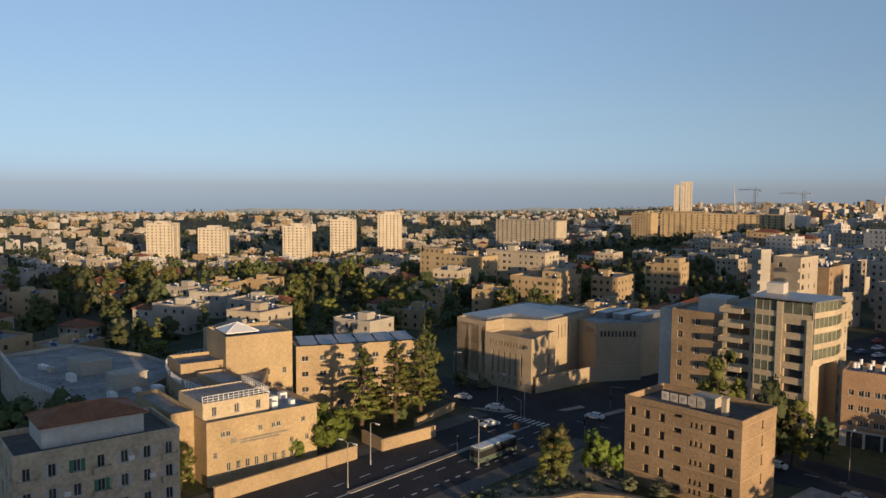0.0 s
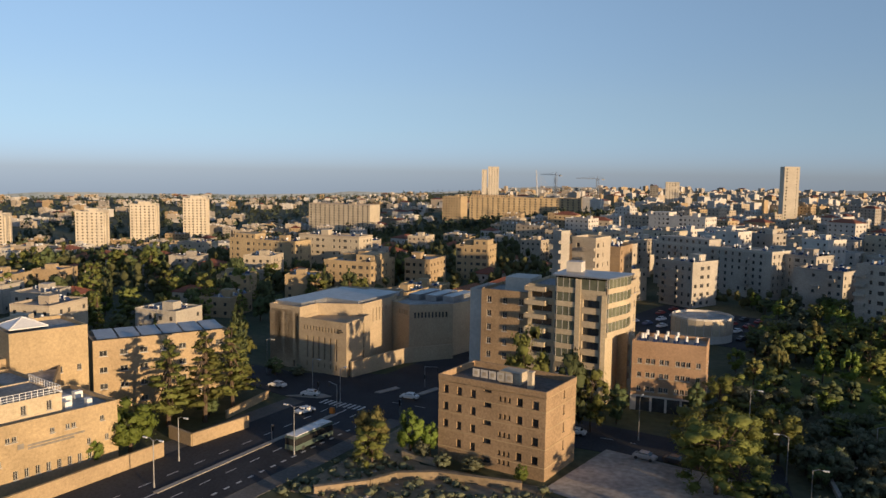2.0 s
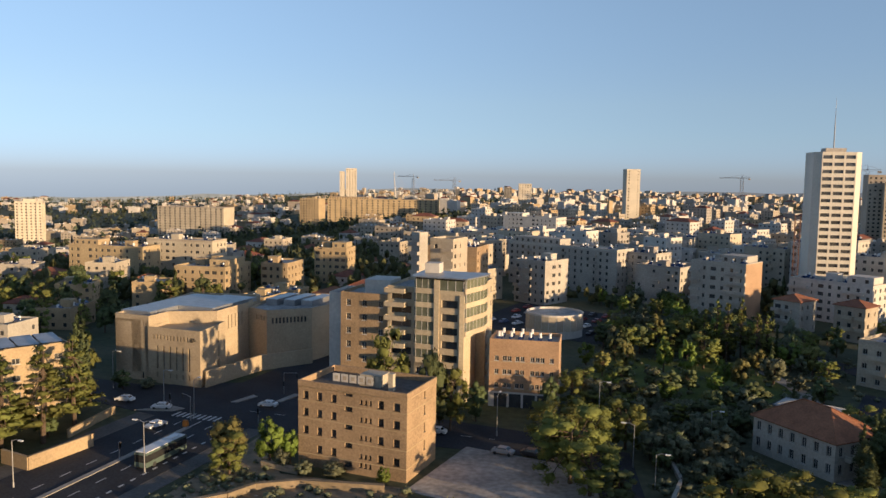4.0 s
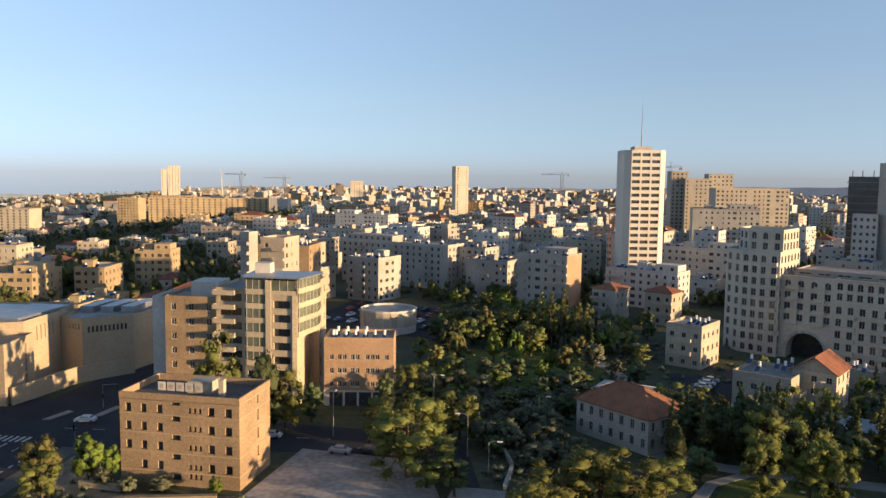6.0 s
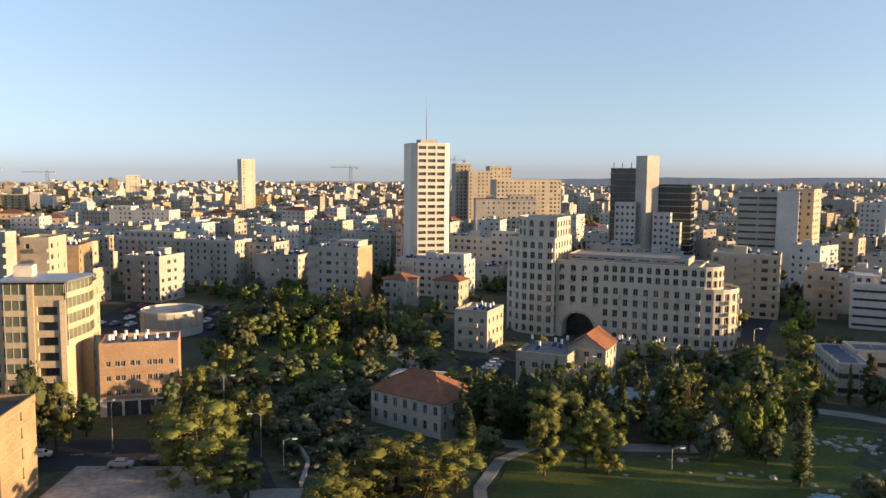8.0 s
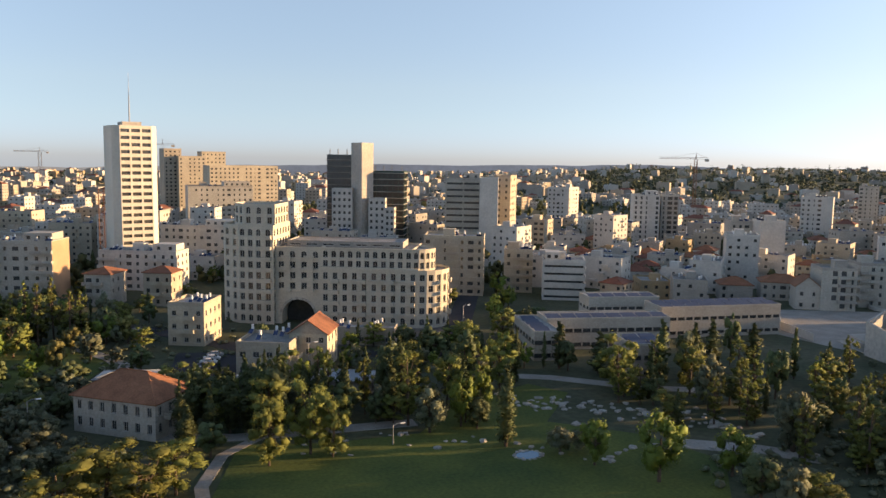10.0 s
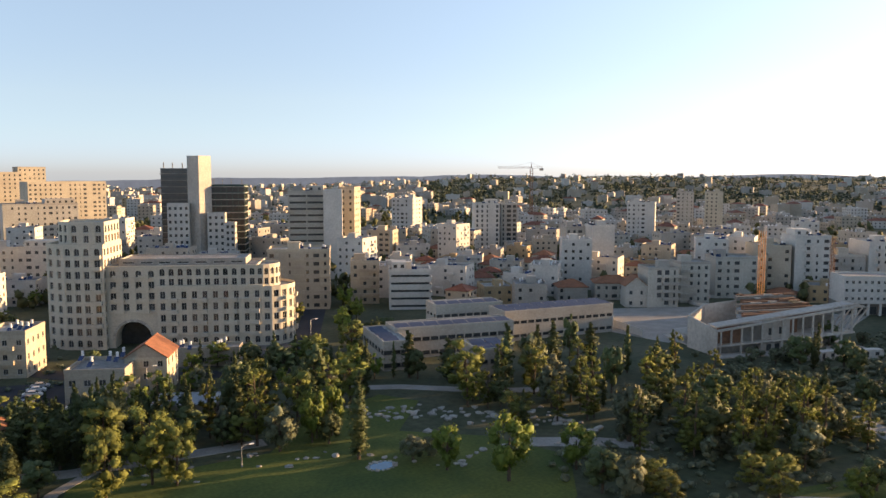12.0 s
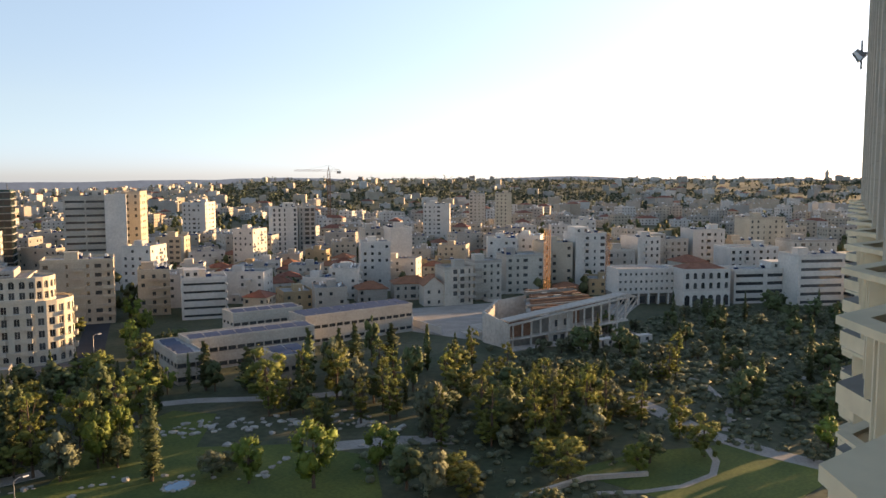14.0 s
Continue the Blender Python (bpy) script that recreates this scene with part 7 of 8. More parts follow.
def car_meshes(col, name):
    paint = surface(name, col, 0.3, 0.08, 0.4, 2.0, 0.0, spec=0.6)
    body = Geo()
    prof = [(-2.1, 0.35), (-2.12, 0.75), (-1.7, 0.92), (-1.25, 1.0), (-0.7, 1.42), (0.85, 1.45), (1.55, 1.0), (2.1, 0.88), (2.15, 0.4)]
    for s in (-0.86, 0.86):
        pts = [(x, s * (0.86 if z > 1.1 else 1.0), z) for x, z in prof]
        body.poly(pts if s < 0 else pts[::-1])
    for (x0, z0), (x1, z1) in zip(prof, prof[1:]):
        y0, y1 = 0.86 * (0.86 if z0 > 1.1 else 1.0), 0.86 * (0.86 if z1 > 1.1 else 1.0)
        body.poly([(x0, -y0, z0), (x0, y0, z0), (x1, y1, z1), (x1, -y1, z1)])
    for wx in (-1.35, 1.4):
        for wy in (-0.8, 0.8):
            body.tube((wx, wy - 0.07, 0.32), (wx, wy + 0.07, 0.32), 0.31, n=7, mat=1)
    body.poly([(-2.1, -0.86, 0.35), (2.15, -0.86, 0.4), (2.15, 0.86, 0.4), (-2.1, 0.86, 0.35)])
    glass = Geo()
    for (x0, z0, x1, z1) in ((-1.22, 1.03, -0.74, 1.39), (0.9, 1.40, 1.5, 1.05)):
        glass.poly([(x0 - 0.02, -0.68, z0 + 0.02), (x0 - 0.02, 0.68, z0 + 0.02), (x1 - 0.02, 0.66, z1 + 0.02), (x1 - 0.02, -0.66, z1 + 0.02)])
    for s in (-1, 1):
        f = [(-1.05, s * 0.845, 1.02), (1.35, s * 0.845, 1.02), (0.82, s * 0.765, 1.38), (-0.68, s * 0.765, 1.38)]
        glass.poly(f if s < 0 else f[::-1])
    wheel = Geo()
    wheel.tube((0, -0.1, 0), (0, 0.1, 0), 0.32, n=10)
    return body.mesh("body", paint, DARKFRAME), glass.mesh("glass", GLASS), wheel.mesh("wheel", DARKFRAME)


CARS = [(car_meshes(c, n), w) for c, n, w in (((0.7, 0.7, 0.69), "white_car_paint", "white"), ((0.35, 0.36, 0.37), "silver_car_paint", "silver"), ((0.03, 0.03, 0.035), "black_car_paint", "black"), ((0.10, 0.12, 0.2), "blue_car_paint", "dark blue"), ((0.28, 0.05, 0.04), "red_car_paint", "dark red"))]


def car(x, y, yaw, c=0, what="standing on the asphalt"):
    (bm_, gm, wm), word = CARS[c]
    root = empty("car", pose(x, y, land(x, y) + 0.1, 0, 0, yaw), f"{word} hatchback car {what}", "car", "cars")
    part("body", bm_, root)
    part("glass", gm, root)
    if math.hypot(x, y) > 235:
        return
    for wx in (-1.35, 1.4):
        for wy in (-0.78, 0.78):
            part("wheel", wm, root, m=pose(wx, wy, 0.32))


for x, y, yw, c in ((-125.1, 141.8, 10, 0), (-113.8, 140.2, 20, 0), (-106.4, 129.4, 75, 0), (-93.1, 150.3, 10, 0), (-36.3, 140.6, 175, 1), (-31, 141.5, 170, 2), (-52, 147, 3, 0)):
    car(x, y, yw, c)
prng = np.random.default_rng(3)
for i in range(34):
    row, k = divmod(i, 9)
    if prng.uniform() < 0.85:
        x, y = -76 + k * 5.4 + row * 2, 272 + row * 11 - k * 1.6
        car(x, y, 70 + prng.normal(0, 3), int(prng.choice([0, 0, 1, 1, 2, 3, 4])), "in a full car park")
for i in range(16):
    row, k = divmod(i, 8)
    car(33 + row * 13 + k * 1.6, 182 + k * 3.4, 160 + prng.normal(0, 3), int(prng.choice([0, 1, 1, 2, 3])), "in the car park")

# bus at its stop
bus = empty("bus", pose(-93.6, 115.2, 0.1, 0, 0, 90), "city bus with a white roof and dark windows", "bus")
g = Geo()
g.box(-5.6, -1.25, 0.35, 5.6, 1.25, 1.25)
g.box(-5.6, -1.25, 2.55, 5.6, 1.25, 2.95)
part("body", g.mesh("body", surface("green_bus_paint", (0.10, 0.14, 0.12), 0.4, 0.1, 0.4, 2.0, 0.0)), bus)
g = Geo()
g.box(-5.57, -1.22, 1.25, 5.57, 1.22, 2.55)
part("glazing", g.mesh("glazing", GLASS), bus)
g = Geo()
g.box(-5.3, -1.15, 2.95, 5.3, 1.15, 3.08)
g.box(2.0, -0.7, 3.08, 4.2, 0.7, 3.3)
part("roof", g.mesh("roof", WHITEMETAL), bus, "white roof with cooling unit")
g = Geo()
g.tube((0, -0.14, 0), (0, 0.14, 0), 0.48, n=12)
wm = g.mesh("wheel", DARKFRAME)
for wx in (-3.4, 3.6):
    for wy in (-1.12, 1.12):
        part("wheel", wm, bus, m=pose(wx, wy, 0.4))

# traffic islands with pale kerbs, and signal posts at the crossing
for n, pts in enumerate(([(-118.5, 137.2), (-110.5, 139.6), (-109.2, 142.2), (-112.5, 142.8)], [(-102.8, 150.2), (-101.2, 150.6), (-99.6, 156.4), (-101.2, 157.0)], [(-93.8, 154.0), (-92.2, 154.4), (-91.0, 161.2), (-92.8, 161.6)],
                         [(-100.2, 84.0), (-99.2, 84.0), (-99.8, 132.0), (-101.0, 132.0)])):
    sheet(f"pavement_{2 + n}", pts, 0.24, LIGHTPATH, "pale kerbed traffic island on asphalt", "pavement", 0.2)


def signal(x, y, h, yaw, arm):
    root = empty("traffic_signal", pose(x, y, 0.1, 0, 0, yaw), "grey traffic signal post with an overhanging arm", "traffic signal", "traffic signals")
    g = Geo()
    g.tube((0, 0, 0), (0, 0, h), 0.1, 0.08, 8)
    part("post", g.mesh("post", STEEL), root)
    if arm:
        g = Geo()
        g.tube((0, 0, h - 0.1), (arm, 0, h + 0.1), 0.07, 0.05, 6)
        part("arm", g.mesh("arm", STEEL), root)
    for px, pz in ((arm, h - 0.5), (0.0, 2.6)):
        g = Geo()
        g.box(px - 0.17, -0.3, pz - 0.5, px + 0.17, -0.1, pz + 0.5)
        part("signal_head", g.mesh("signal_head", DARKFRAME), root, "dark three-lamp signal head")


for x, y, h, yw, arm in ((-102.8, 135.8, 5.2, 160, 3.2), (-95.1, 160.5, 5.2, 10, 3.4), (-112.0, 141.0, 3.4, 0, 0.0), (-88.4, 139.0, 3.4, 0, 0.0), (-100.2, 112.0, 3.4, 90, 0.0)):
    signal(x, y, h, yw, arm)
bin_ = empty("roadside_box", pose(-101.1, 131.9, 0.24), "orange roadside barrier box", "barrier")
g = Geo()
g.box(-0.5, -0.4, 0, 0.5, 0.4, 0.9)
g.box(-0.42, -0.32, 0.9, 0.42, 0.32, 1.25)
part("body", g.mesh("body", ORANGEPAINT), bin_)

# garden walls of the institute and the rubble walls of the yard
def wall_run(name, label, pts, h, t, mat, pilaster=0.0):
    g = Geo()
    for (x0, y0), (x1, y1) in zip(pts, pts[1:]):
        d = Vector((x1 - x0, y1 - y0, 0)).normalized()
        s = Vector((-d.y, d.x, 0)) * t / 2
        a, b = Vector((x0, y0, 0)), Vector((x1, y1, 0))
        up = Vector((0, 0, h))
        lo = Vector((0, 0, -0.5))
        for p, q in ((a - s, b - s), (b - s, b + s), (b + s, a + s), (a + s, a - s)):
            g.poly([p + lo, q + lo, q + up, p + up])
        cs = s * 1.35
        for p, q in ((a - cs, b - cs), (b + cs, a + cs)):
            g.poly([p + up, q + up, q + up * 1.06, p + up * 1.06])
        g.poly([a - cs + up * 1.06, b - cs + up * 1.06, b + cs + up * 1.06, a + cs + up * 1.06])
    return tagged(new(name, g.mesh(name, mat)), label, "wall", kind="structure")


wall_run("wall_1", "golden stone garden wall along the footway", [(-112.2, 66), (-111.6, 96)], 2.6, 0.4, GOLD)
wall_run("wall_2", "golden stone garden wall along the footway", [(-118.5, 103.5), (-111.2, 102.3), (-110.0, 116)], 2.4, 0.4, GOLD)
wall_run("wall_3", "golden stone garden wall", [(-118, 118), (-121, 134)], 1.6, 0.4, GOLD)
wall_run("wall_4", "rough rubble retaining wall of the yard", [(-78, 97), (-72, 104), (-70, 109), (-64, 113), (-50, 116)], 1.3, 0.7, EARTH)
wall_run("wall_5", "rough rubble retaining wall of the yard", [(-75, 119), (-67, 118)], 1.0, 0.7, CREAM)
wall_run("wall_6", "low stone wall beside the lane", [(-6, 146), (-4, 138), (-5, 128)], 0.9, 0.5, PALE)
wall_run("wall_7", "stone retaining wall of the museum forecourt", [(-115.6, 158.6), (-112.6, 178.5), (-104.0, 190.5)], 3.9, 0.5, SAND)
wall_run("wall_8", "curved stone garden wall", [(-2, 164), (-6, 158), (-2, 153)], 1.0, 0.5, PALE)
wall_run("wall_9", "low stone wall in the garden", [(108, 62), (120, 58), (128, 50)], 0.8, 0.5, PALE)

wall_run("wall_10", "white sheet hoarding round the building site", [(292, 137), (305.3, 128.6), (329.9, 111.6), (348.4, 95.2), (352, 80)], 2.6, 0.15, WHITE)
wall_run("wall_11", "white sheet hoarding along the plaza", [(206, 150), (212, 166), (226, 178)], 2.4, 0.15, WHITE)

# road markings
def marks(pts, name, label, w=0.2, dash=0.0, gap=0.0):
    g = Geo()
    for (x0, y0), (x1, y1) in zip(pts, pts[1:]):
        L = math.hypot(x1 - x0, y1 - y0)
        u = Vector(((x1 - x0) / L, (y1 - y0) / L, 0))
        s = Vector((-u.y, u.x, 0)) * w / 2
        d = 0.0
        while d < L:
            e = min(L, d + (dash or L))
            a, b = Vector((x0, y0, 0.106)) + u * d, Vector((x0, y0, 0.106)) + u * e
            g.poly([a - s, b - s, b + s, a + s])
            d = e + gap + (0.001 if not dash else 0)
    tagged(new(name, g.mesh(name, MARK)), label, "road marking", kind="structure")


marks([(-99.2, 60), (-100.4, 136)], "trim_1", "solid white line along the avenue", 0.35)
marks([(-103.5, 60), (-104.2, 136)], "trim_2", "dashed white lane line on asphalt", 0.22, 2.5, 3.5)
marks([(-96, 60), (-96.6, 136)], "trim_3", "dashed white lane line on asphalt", 0.22, 2.5, 3.5)
marks([(-91.2, 60), (-91.8, 130)], "trim_4", "broken white line of the bus lane", 0.45, 1.2, 1.6)
marks([(-95, 146), (-40, 148)], "trim_5", "dashed white lane line on asphalt", 0.2, 2.5, 3.5)
for i in range(9):
    marks([(-108.5 + i * 1.3, 137.0), (-108.5 + i * 1.3, 140.0)], f"trim_{6 + i}", "white bar of a zebra crossing", 0.6)

# ---- roofs: water tanks with collectors ----
def tank(x, y, z, yaw):
    root = empty("water_tank", pose(x, y, z, 0, 0, yaw), "white solar water tank on a steel stand", "water tank", "roof water tanks")
    g = Geo()
    g.tube((0, 0, 0.75), (0, 0, 2.0), 0.32, n=10)
    part("tank", g.mesh("tank", WHITEMETAL), root)
    g = Geo()
    for a, b in ((-0.25, -0.25), (0.25, -0.25), (0.25, 0.25), (-0.25, 0.25)):
        g.box(a - 0.03, b - 0.03, 0, a + 0.03, b + 0.03, 0.75)
    part("stand", g.mesh("stand", STEEL), root)
    g = Geo()
    g.poly([(-0.5, -2.0, 0.15), (0.5, -2.0, 0.15), (0.5, -0.45, 0.95), (-0.5, -0.45, 0.95)])
    g.poly([(-0.5, -0.45, 0.90), (0.5, -0.45, 0.90), (0.5, -2.0, 0.10), (-0.5, -2.0, 0.10)])
    part("collector", g.mesh("collector", PANEL), root)
    return root


FIRST = tank(-46.2, 172.8, 14.9, 7.5)


def tanks_on(cx, cy, yaw, w, d, z, n, seed, rows=None):
    rng = np.random.default_rng(seed)
    m0 = pose(cx, cy, z, 0, 0, yaw)
    for i in range(n):
        p = m0 @ Vector((rng.uniform(-w * 0.42, w * 0.42), rng.uniform(-d * 0.36, d * 0.4), 0))
        copy_thing(FIRST, pose(*p, 0, 0, yaw + rng.normal(0, 2)))


for i in range(10):
    p = pose(-40.6, 176.3, 14.9, 0, 0, 7.5) @ Vector((-5.4 + (i % 6) * 2.2, -2.4 + (i // 6) * 4.0, 0))
    copy_thing(FIRST, pose(*p, 0, 0, 7.5))
for cx, cy, yaw, w, d, z, n in ((43.4, 226.9, -33, 10, 13, 11.3, 5), (53.5, 187.2, -33, 12.8, 13, 8.9, 5), (84, 206, -33, 22, 7, 4.7, 6), (4, 317.1, -25, 21, 14, 21.0, 9), (-66.1, 372.3, -25, 60, 13, 19.9, 14), (-69.1, 325.3, -25, 15, 15, 17.4, 5),
                                (43.7, 326.6, -33, 30, 11, 14.7, 8), (76.7, 391.9, -33, 40, 13, 18.6, 9), (-278, 310, 5, 40, 13, 15.6, 8), (-257.7, 338.9, 5, 36, 13, 17.2, 6), (-96.4, 296, 0, 19, 15, 24.3, 7), (-201, 282, 8, 22, 22, 13.0, 5),
                                (177.5, 263.8, -35, 11, 11, 16.5, 4), (151.5, 270.2, -33, 22, 15, 22.3, 5), (-30.6, 365.8, -25, 19, 13, 18.8, 5)):
    tanks_on(cx, cy, yaw, w, d, z, n, int(abs(cx * 7) + n))

# ---- park things: pond, rocks, benches ----
def rock_mesh(seed):
    rng = np.random.default_rng(seed)
    bm = bmesh.new()
    bmesh.ops.create_icosphere(bm, subdivisions=1, radius=1.0)
    for v in bm.verts:
        v.co *= rng.uniform(0.7, 1.25)
        v.co.z *= 0.5
    me = bpy.data.meshes.new("rock")
    bm.to_mesh(me)
    bm.free()
    me.materials.append(ROCK)
    return me


ROCKS = [rock_mesh(i) for i in range(5)]


def rock(x, y, s):
    ob = new("rock", ROCKS[int(prng.integers(0, 5))])
    ob.matrix_basis = Matrix.LocRotScale((x, y, land(x, y) + 0.12 * s), Euler((0, 0, prng.uniform(0, 6.28))), (s * prng.uniform(0.8, 1.6), s, s))
    tagged(ob, "pale limestone boulder lying on the grass", "rock", "park boulders")


for i in range(16):
    a = 2 * math.pi * i / 16
    rock(78.2 + 2.6 * math.cos(a), 112.6 + 2.0 * math.sin(a), prng.uniform(0.3, 0.55))
sheet("water", [(78.2 + 2.4 * math.cos(2 * math.pi * i / 16), 112.6 + 1.8 * math.sin(2 * math.pi * i / 16)) for i in range(16)], 0.12, WATER, "small blue pond in the lawn", "pond", 0.1)
for i in range(26):
    t = i / 25
    rock(66 + 46 * t + prng.normal(0, 0.8), 123 - 26 * t + prng.normal(0, 1.0) + 4 * math.sin(t * 9), prng.uniform(0.4, 0.95))
for i in range(90):
    x = prng.uniform(92, 126)
    rock(x, 141 - (x - 92) * 1.0 + prng.normal(0, 4.5), prng.uniform(0.4, 1.1))
for i in range(14):
    rock(prng.uniform(36, 64), 131 + prng.normal(0, 2.5), prng.uniform(0.3, 0.7))
for i in range(60):
    rock(prng.uniform(166, 225), prng.uniform(34, 84), prng.uniform(0.3, 0.7))
for i in range(14):
    rock(-74 + prng.normal(0, 4), 108 + prng.normal(0, 5), prng.uniform(0.25, 0.6))

# ---- cranes ----
def crane(x, y, z0, h, jib, yaw, back, mat, label, s=1.0):
    root = empty("tower_crane", pose(x, y, z0, 0, 0, yaw), label, "crane")
    g = Geo()
    w = 0.9 * s
    for a, b in ((-w, -w), (w, -w), (w, w), (-w, w)):
        g.tube((a, b, 0), (a, b, h), 0.14 * s, n=4)
    k = 0
    z = 0.0
    while z < h - 2 * w:
        c = [(-w, -w), (w, -w), (w, w), (-w, w)]
        for i in range(4):
            p, q = c[i], c[(i + 1) % 4]
            g.tube((*p, z), (*q, z + 2 * w), 0.08 * s, n=3, caps=False)
        z += 2 * w
    part("mast", g.mesh("mast", mat), root)
    if jib:
        g = Geo()
        for y_, zz in ((-0.6, 0), (0.6, 0), (0, 1.3)):
            g.tube((-back, y_ * s, h + zz), (jib, y_ * s, h + zz * 0.9), 0.13 * s, n=4)
        n = int(jib / 2.5)
        for i in range(n):
            g.tube((i * 2.5, -0.6 * s, h), (i * 2.5 + 1.25, 0, h + 1.25), 0.07 * s, n=3, caps=False)
            g.tube((i * 2.5 + 1.25, 0, h + 1.25), (i * 2.5 + 2.5, 0.6 * s, h), 0.07 * s, n=3, caps=False)
        part("jib", g.mesh("jib", mat), root)
        g = Geo()
        g.tube((0, 0, h), (0, 0, h + 5), 0.4 * s, 0.15 * s, n=4)
        g.tube((0, 0, h + 5), (jib * 0.7, 0, h + 1.2), 0.05 * s, n=3)
        g.tube((0, 0, h + 5), (-back, 0, h + 0.5), 0.05 * s, n=3)
        part("apex", g.mesh("apex", mat), root)
        g = Geo()
        g.box(-back - 0.5, -1.0, h - 2.0, -back + 2.5, 1.0, h)
        part("counterweight", g.mesh("counterweight", CONC), root)


# ---- theatre-like building under construction ----
site = empty("construction_site", pose(200.3, 120.6, 0, 0, 0, -27.3), "half-built concrete building with open floors and sloping beams", "construction site")
keep(224, 118, 27)
LEN = 45.0


def lower(x):
    return 3.0 + 2.3 * x / LEN


def upper(x):
    return 7.5 + 5.4 * x / LEN


def sloped(name, y0, y1, fa, fb, t, mat, label=""):
    """A slab that rises along the building."""
    g = Geo()
    A, B, C, D = (0, y0, fa), (LEN, y0, fb), (LEN, y1, fb), (0, y1, fa)
    lo = [(p[0], p[1], p[2] - t) for p in (A, B, C, D)]
    g.poly([A, B, C, D])
    g.poly(lo[::-1])
    for i in range(4):
        j = (i + 1) % 4
        g.poly([lo[i], lo[j], (A, B, C, D)[j], (A, B, C, D)[i]])
    part(name, g.mesh(name, mat), site, label)


g = Geo()
g.box(-1, -3, -1, LEN + 4, 30, 0.3)
part("ground_slab", g.mesh("ground_slab", CONC), site)
sloped("floor_slab", 0, 26, lower(0), lower(LEN), 0.55, CONC)
sloped("upper_beam", -0.2, 0.6, upper(0), upper(LEN), 0.6, CONC, "pale sloping edge beam")
sloped("upper_deck", 0.65, 5.5, upper(0) + 0.9, upper(LEN) + 0.6, 0.4, CONC)
for i in range(14):
    x = 1.2 + i * 3.3
    g = Geo()
    g.box(-0.22, -0.22, lower(x), 0.22, 0.22, upper(x) - 0.5)
    part("column", g.mesh("column", CONC), site, m=pose(x, 0.3, 0))
    if i % 2 == 0:
        g = Geo()
        g.box(-0.25, -0.25, 0.3, 0.25, 0.25, lower(x) - 0.5)
        part("column", g.mesh("column", CONC), site, m=pose(x, 0.5, 0))
for i, (x0, x1, z0, z1, y, mt) in enumerate(((0.6, 8, 3.4, 8.2, 1.2, RUST), (8, 15, 3.6, 8.8, 1.6, DARKCONC), (15, 24, 4.0, 10, 1.2, CONC), (24.2, 30, 4.4, 9.0, 6, RUST), (30.2, 44, 4.6, 11, 9, DARKCONC), (0.6, 14, 0.3, 2.6, 2, DARKCONC), (14.2, 22, 0.3, 2.8, 1.2, CONC), (22.2, 44, 0.3, 3.6, 7, DARKCONC))):
    g = Geo()
    g.box(x0, y, z0, x1, y + 0.4, z1)
    part("infill_wall", g.mesh("infill_wall", mt), site)
# Thin dark plates on the solid wall, coloured as the shade in unglazed openings.
for x, z in ((17.0, 5.2), (20.4, 5.4), (16.5, 0.6), (19.2, 0.6)):
    g = Geo()
    g.box(x, 1.16, z, x + 1.5, 1.197, z + 2.0)
    part("opening", g.mesh("opening", DARKFRAME), site, "dark plate for the shade of an unglazed opening")
# pit of the hall beyond the front, with raking walls
for p, q, za, zb in (((0, 0), (-1.5, 13), 7.5, 9.6), ((-1.5, 13), (9, 22), 9.6, 11.0), ((9, 22), (20, 22), 11.0, 12.0), ((2, 6), (14, 6), 8.0, 9.8)):
    g = Geo()
    d_ = (Vector(q) - Vector(p)).normalized()
    n_ = Vector((-d_.y, d_.x)) * 0.5
    P, Q, R_, S_ = p, q, (q[0] + n_.x, q[1] + n_.y), (p[0] + n_.x, p[1] + n_.y)
    g.poly([(*P, za), (*Q, zb), (*R_, zb), (*S_, za)])
    for u_, v_, a_, b_ in ((P, Q, za, zb), (Q, R_, zb, zb), (R_, S_, zb, za), (S_, P, za, za)):
        g.poly([(*u_, 0), (*v_, 0), (*v_, b_), (*u_, a_)])
    part("side_wall", g.mesh("side_wall", CONC), site)
for i in range(11):
    g = Geo()
    x0 = 13 + i * 0.9 - (2 if i % 3 == 0 else 0)
    g.box(x0, 7 + i * 1.5, upper(20) - 1.6 + i * 0.42, 43 - i * 0.5, 8.48 + i * 1.5, upper(20) - 0.7 + i * 0.42 + (0.3 if i % 4 == 1 else 0))
    part("tier", g.mesh("tier", RUST if i % 3 else DARKCONC), site, "rust-brown stepped formwork")
crng2 = random.Random(8)
for i in range(16):
    g = Geo()
    k = crng2.uniform(1.5, 4)
    g.box(0, 0, 0, k, crng2.uniform(0.6, 1.4), crng2.uniform(0.15, 0.5))
    ii = crng2.randint(0, 10)
    part("plank_stack", g.mesh("plank_stack", crng2.choice((CONC, RUST, EARTH))), site, "", pose(crng2.uniform(18, 38), 7.2 + ii * 1.5, upper(20) - 0.68 + ii * 0.42 + (0.3 if ii % 4 == 1 else 0), 0, 0, 0))
for i in range(5):
    g = Geo()
    g.tube((LEN - 2 + i * 0.5, i * 2.4, lower(LEN)), (LEN + 3.2 + i * 0.5, -1.2 + i * 2.4, 12.6), 0.3, 0.22, n=5)
    g.tube((LEN - 1 + i * 0.5, i * 2.4, 12.7), (LEN + 3.2 + i * 0.5, -1.2 + i * 2.4, 12.6), 0.22, n=5)
    part("brace", g.mesh("brace", CONC), site)
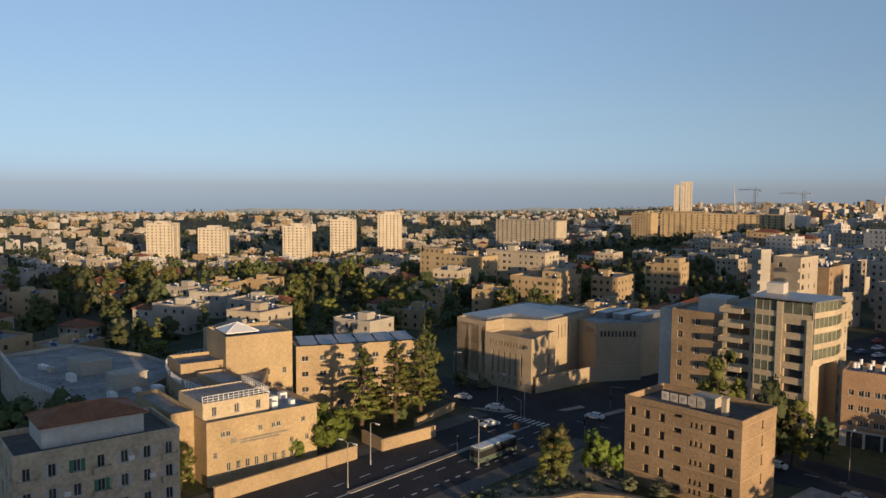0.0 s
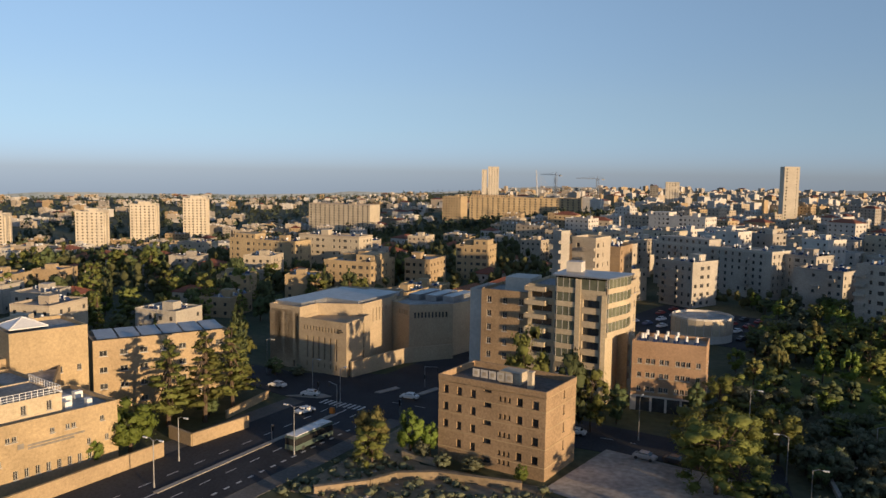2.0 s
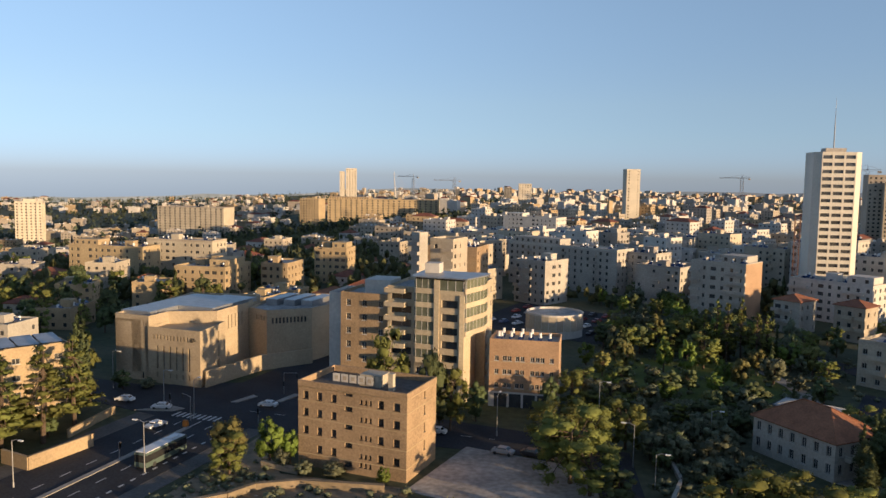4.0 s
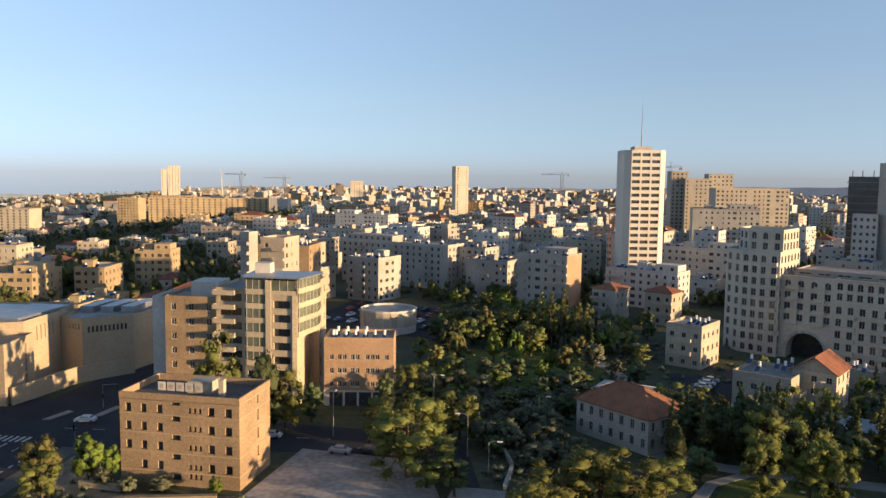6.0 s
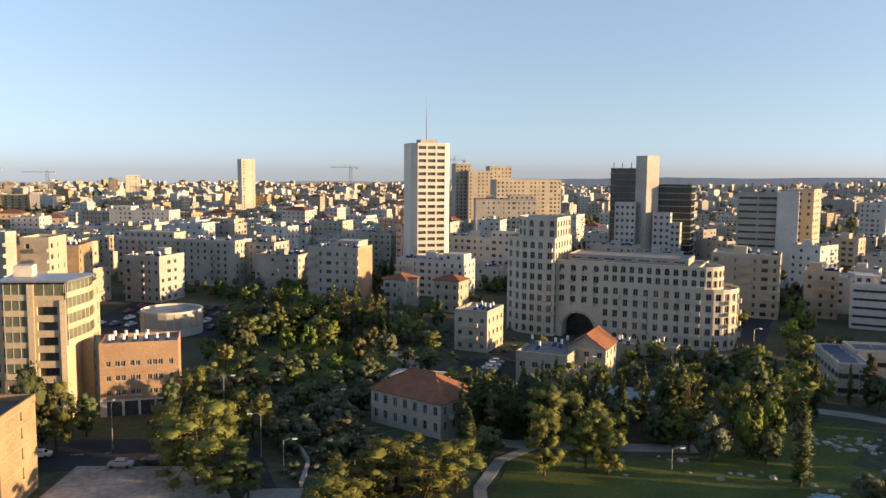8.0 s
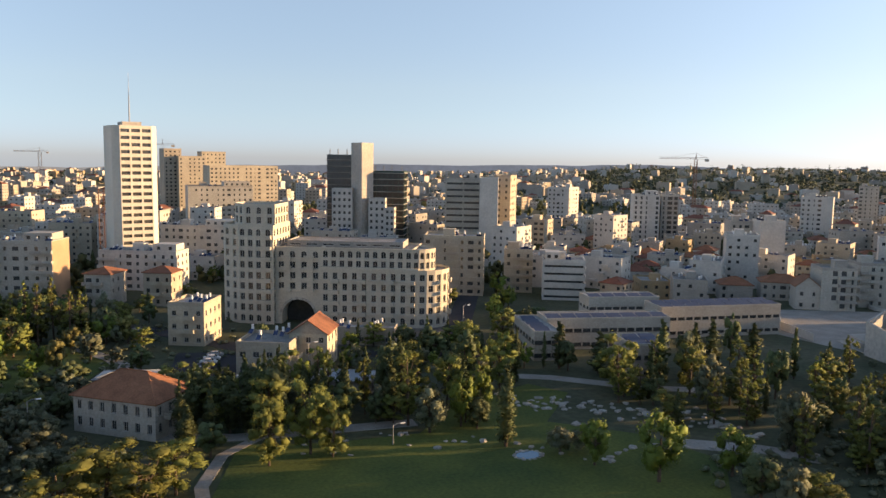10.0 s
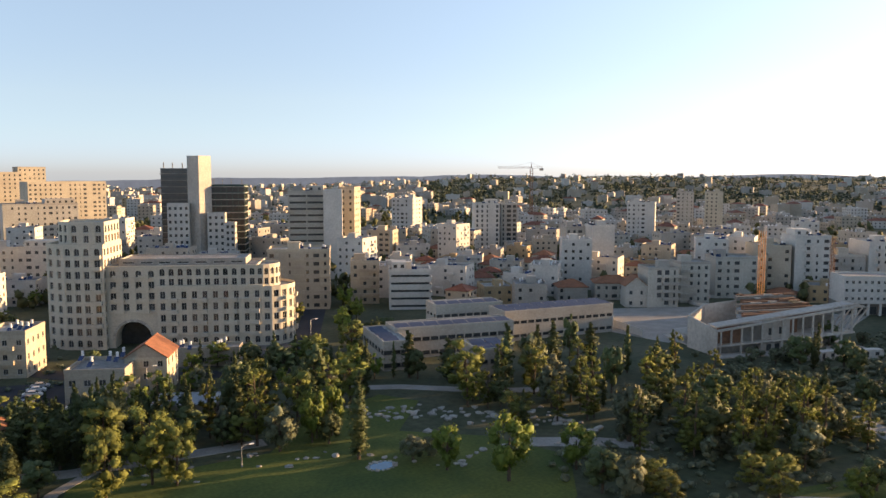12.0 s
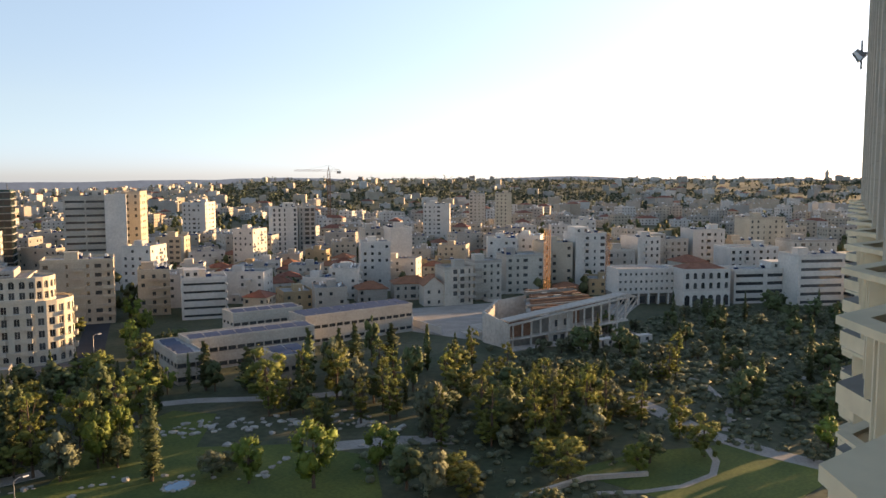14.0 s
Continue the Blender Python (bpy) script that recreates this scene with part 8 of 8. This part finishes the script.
# hoardings and concrete barriers of the plaza
brng = random.Random(21)
for i in range(26):
    a = i * 0.24
    x, y = (286 + 14 * math.cos(a), 172 + 9 * math.sin(a)) if i < 18 else (256 + (i - 18) * 4.4, 156 - (i - 18) * 3.0)
    g = Geo()
    g.box(-1.7, -0.3, 0, 1.7, 0.3, 0.35)
    g.box(-1.7, -0.12, 0.35, 1.7, 0.12, 1.3)
    ob = new("barrier", g.mesh("barrier", WHITE))
    ob.matrix_basis = pose(x, y, 0.07, 0, 0, math.degrees(a) + 90 if i < 18 else -34)
    tagged(ob, "white concrete barrier on the plaza", "barrier", "plaza barriers")
for i in range(4):
    g = Geo()
    g.box(-3, -1.2, 0, 3, 1.2, 2.6)
    g.box(-2.6, -1.23, 0.5, -1.7, -1.203, 2.2, 1)
    g.box(0.4, -1.23, 1.0, 1.6, -1.203, 2.0, 1)
    ob = new("site_cabin", g.mesh("site_cabin", WHITE, DARKFRAME))
    ob.matrix_basis = pose(214 + i * 6.2 + brng.uniform(-1, 1), 103 - i * 3.2 + brng.uniform(-1.5, 1.5), land(206, 103), 0, 0, -27 + brng.uniform(-12, 12))
    tagged(ob, "white metal site cabin beside the building site", "cabin", "site cabins")
crane(244.5, 132.0, 0, 33, 0, 0, 0, ORANGEPAINT, "orange lattice crane mast at the building site", 0.85)
crane(303.0, 135.0, 0, 28, 0, 0, 0, RUST, "slender lattice crane mast", 0.7)
crane(31.0, 352.0, 0, 38, 0, 0, 0, RUST, "brown lattice crane mast among houses", 1.1)
crane(498.6, 480.0, 5, 51, 30, 150, 10, RUST, "tower crane with a long jib", 1.2)
crane(-470.0, 1200.0, -10, 60, 34, 160, 10, STEEL, "distant tower crane with a long jib", 2.0)
crane(-400.0, 1200.0, -10, 55, 34, 190, 10, STEEL, "distant tower crane with a long jib", 2.0)
crane(30.0, 1150.0, -5, 60, 30, 170, 10, STEEL, "distant tower crane with a long jib", 2.0)
crane(120.0, 760.0, 0, 62, 26, 170, 10, STEEL, "distant tower crane with a long jib", 1.4)
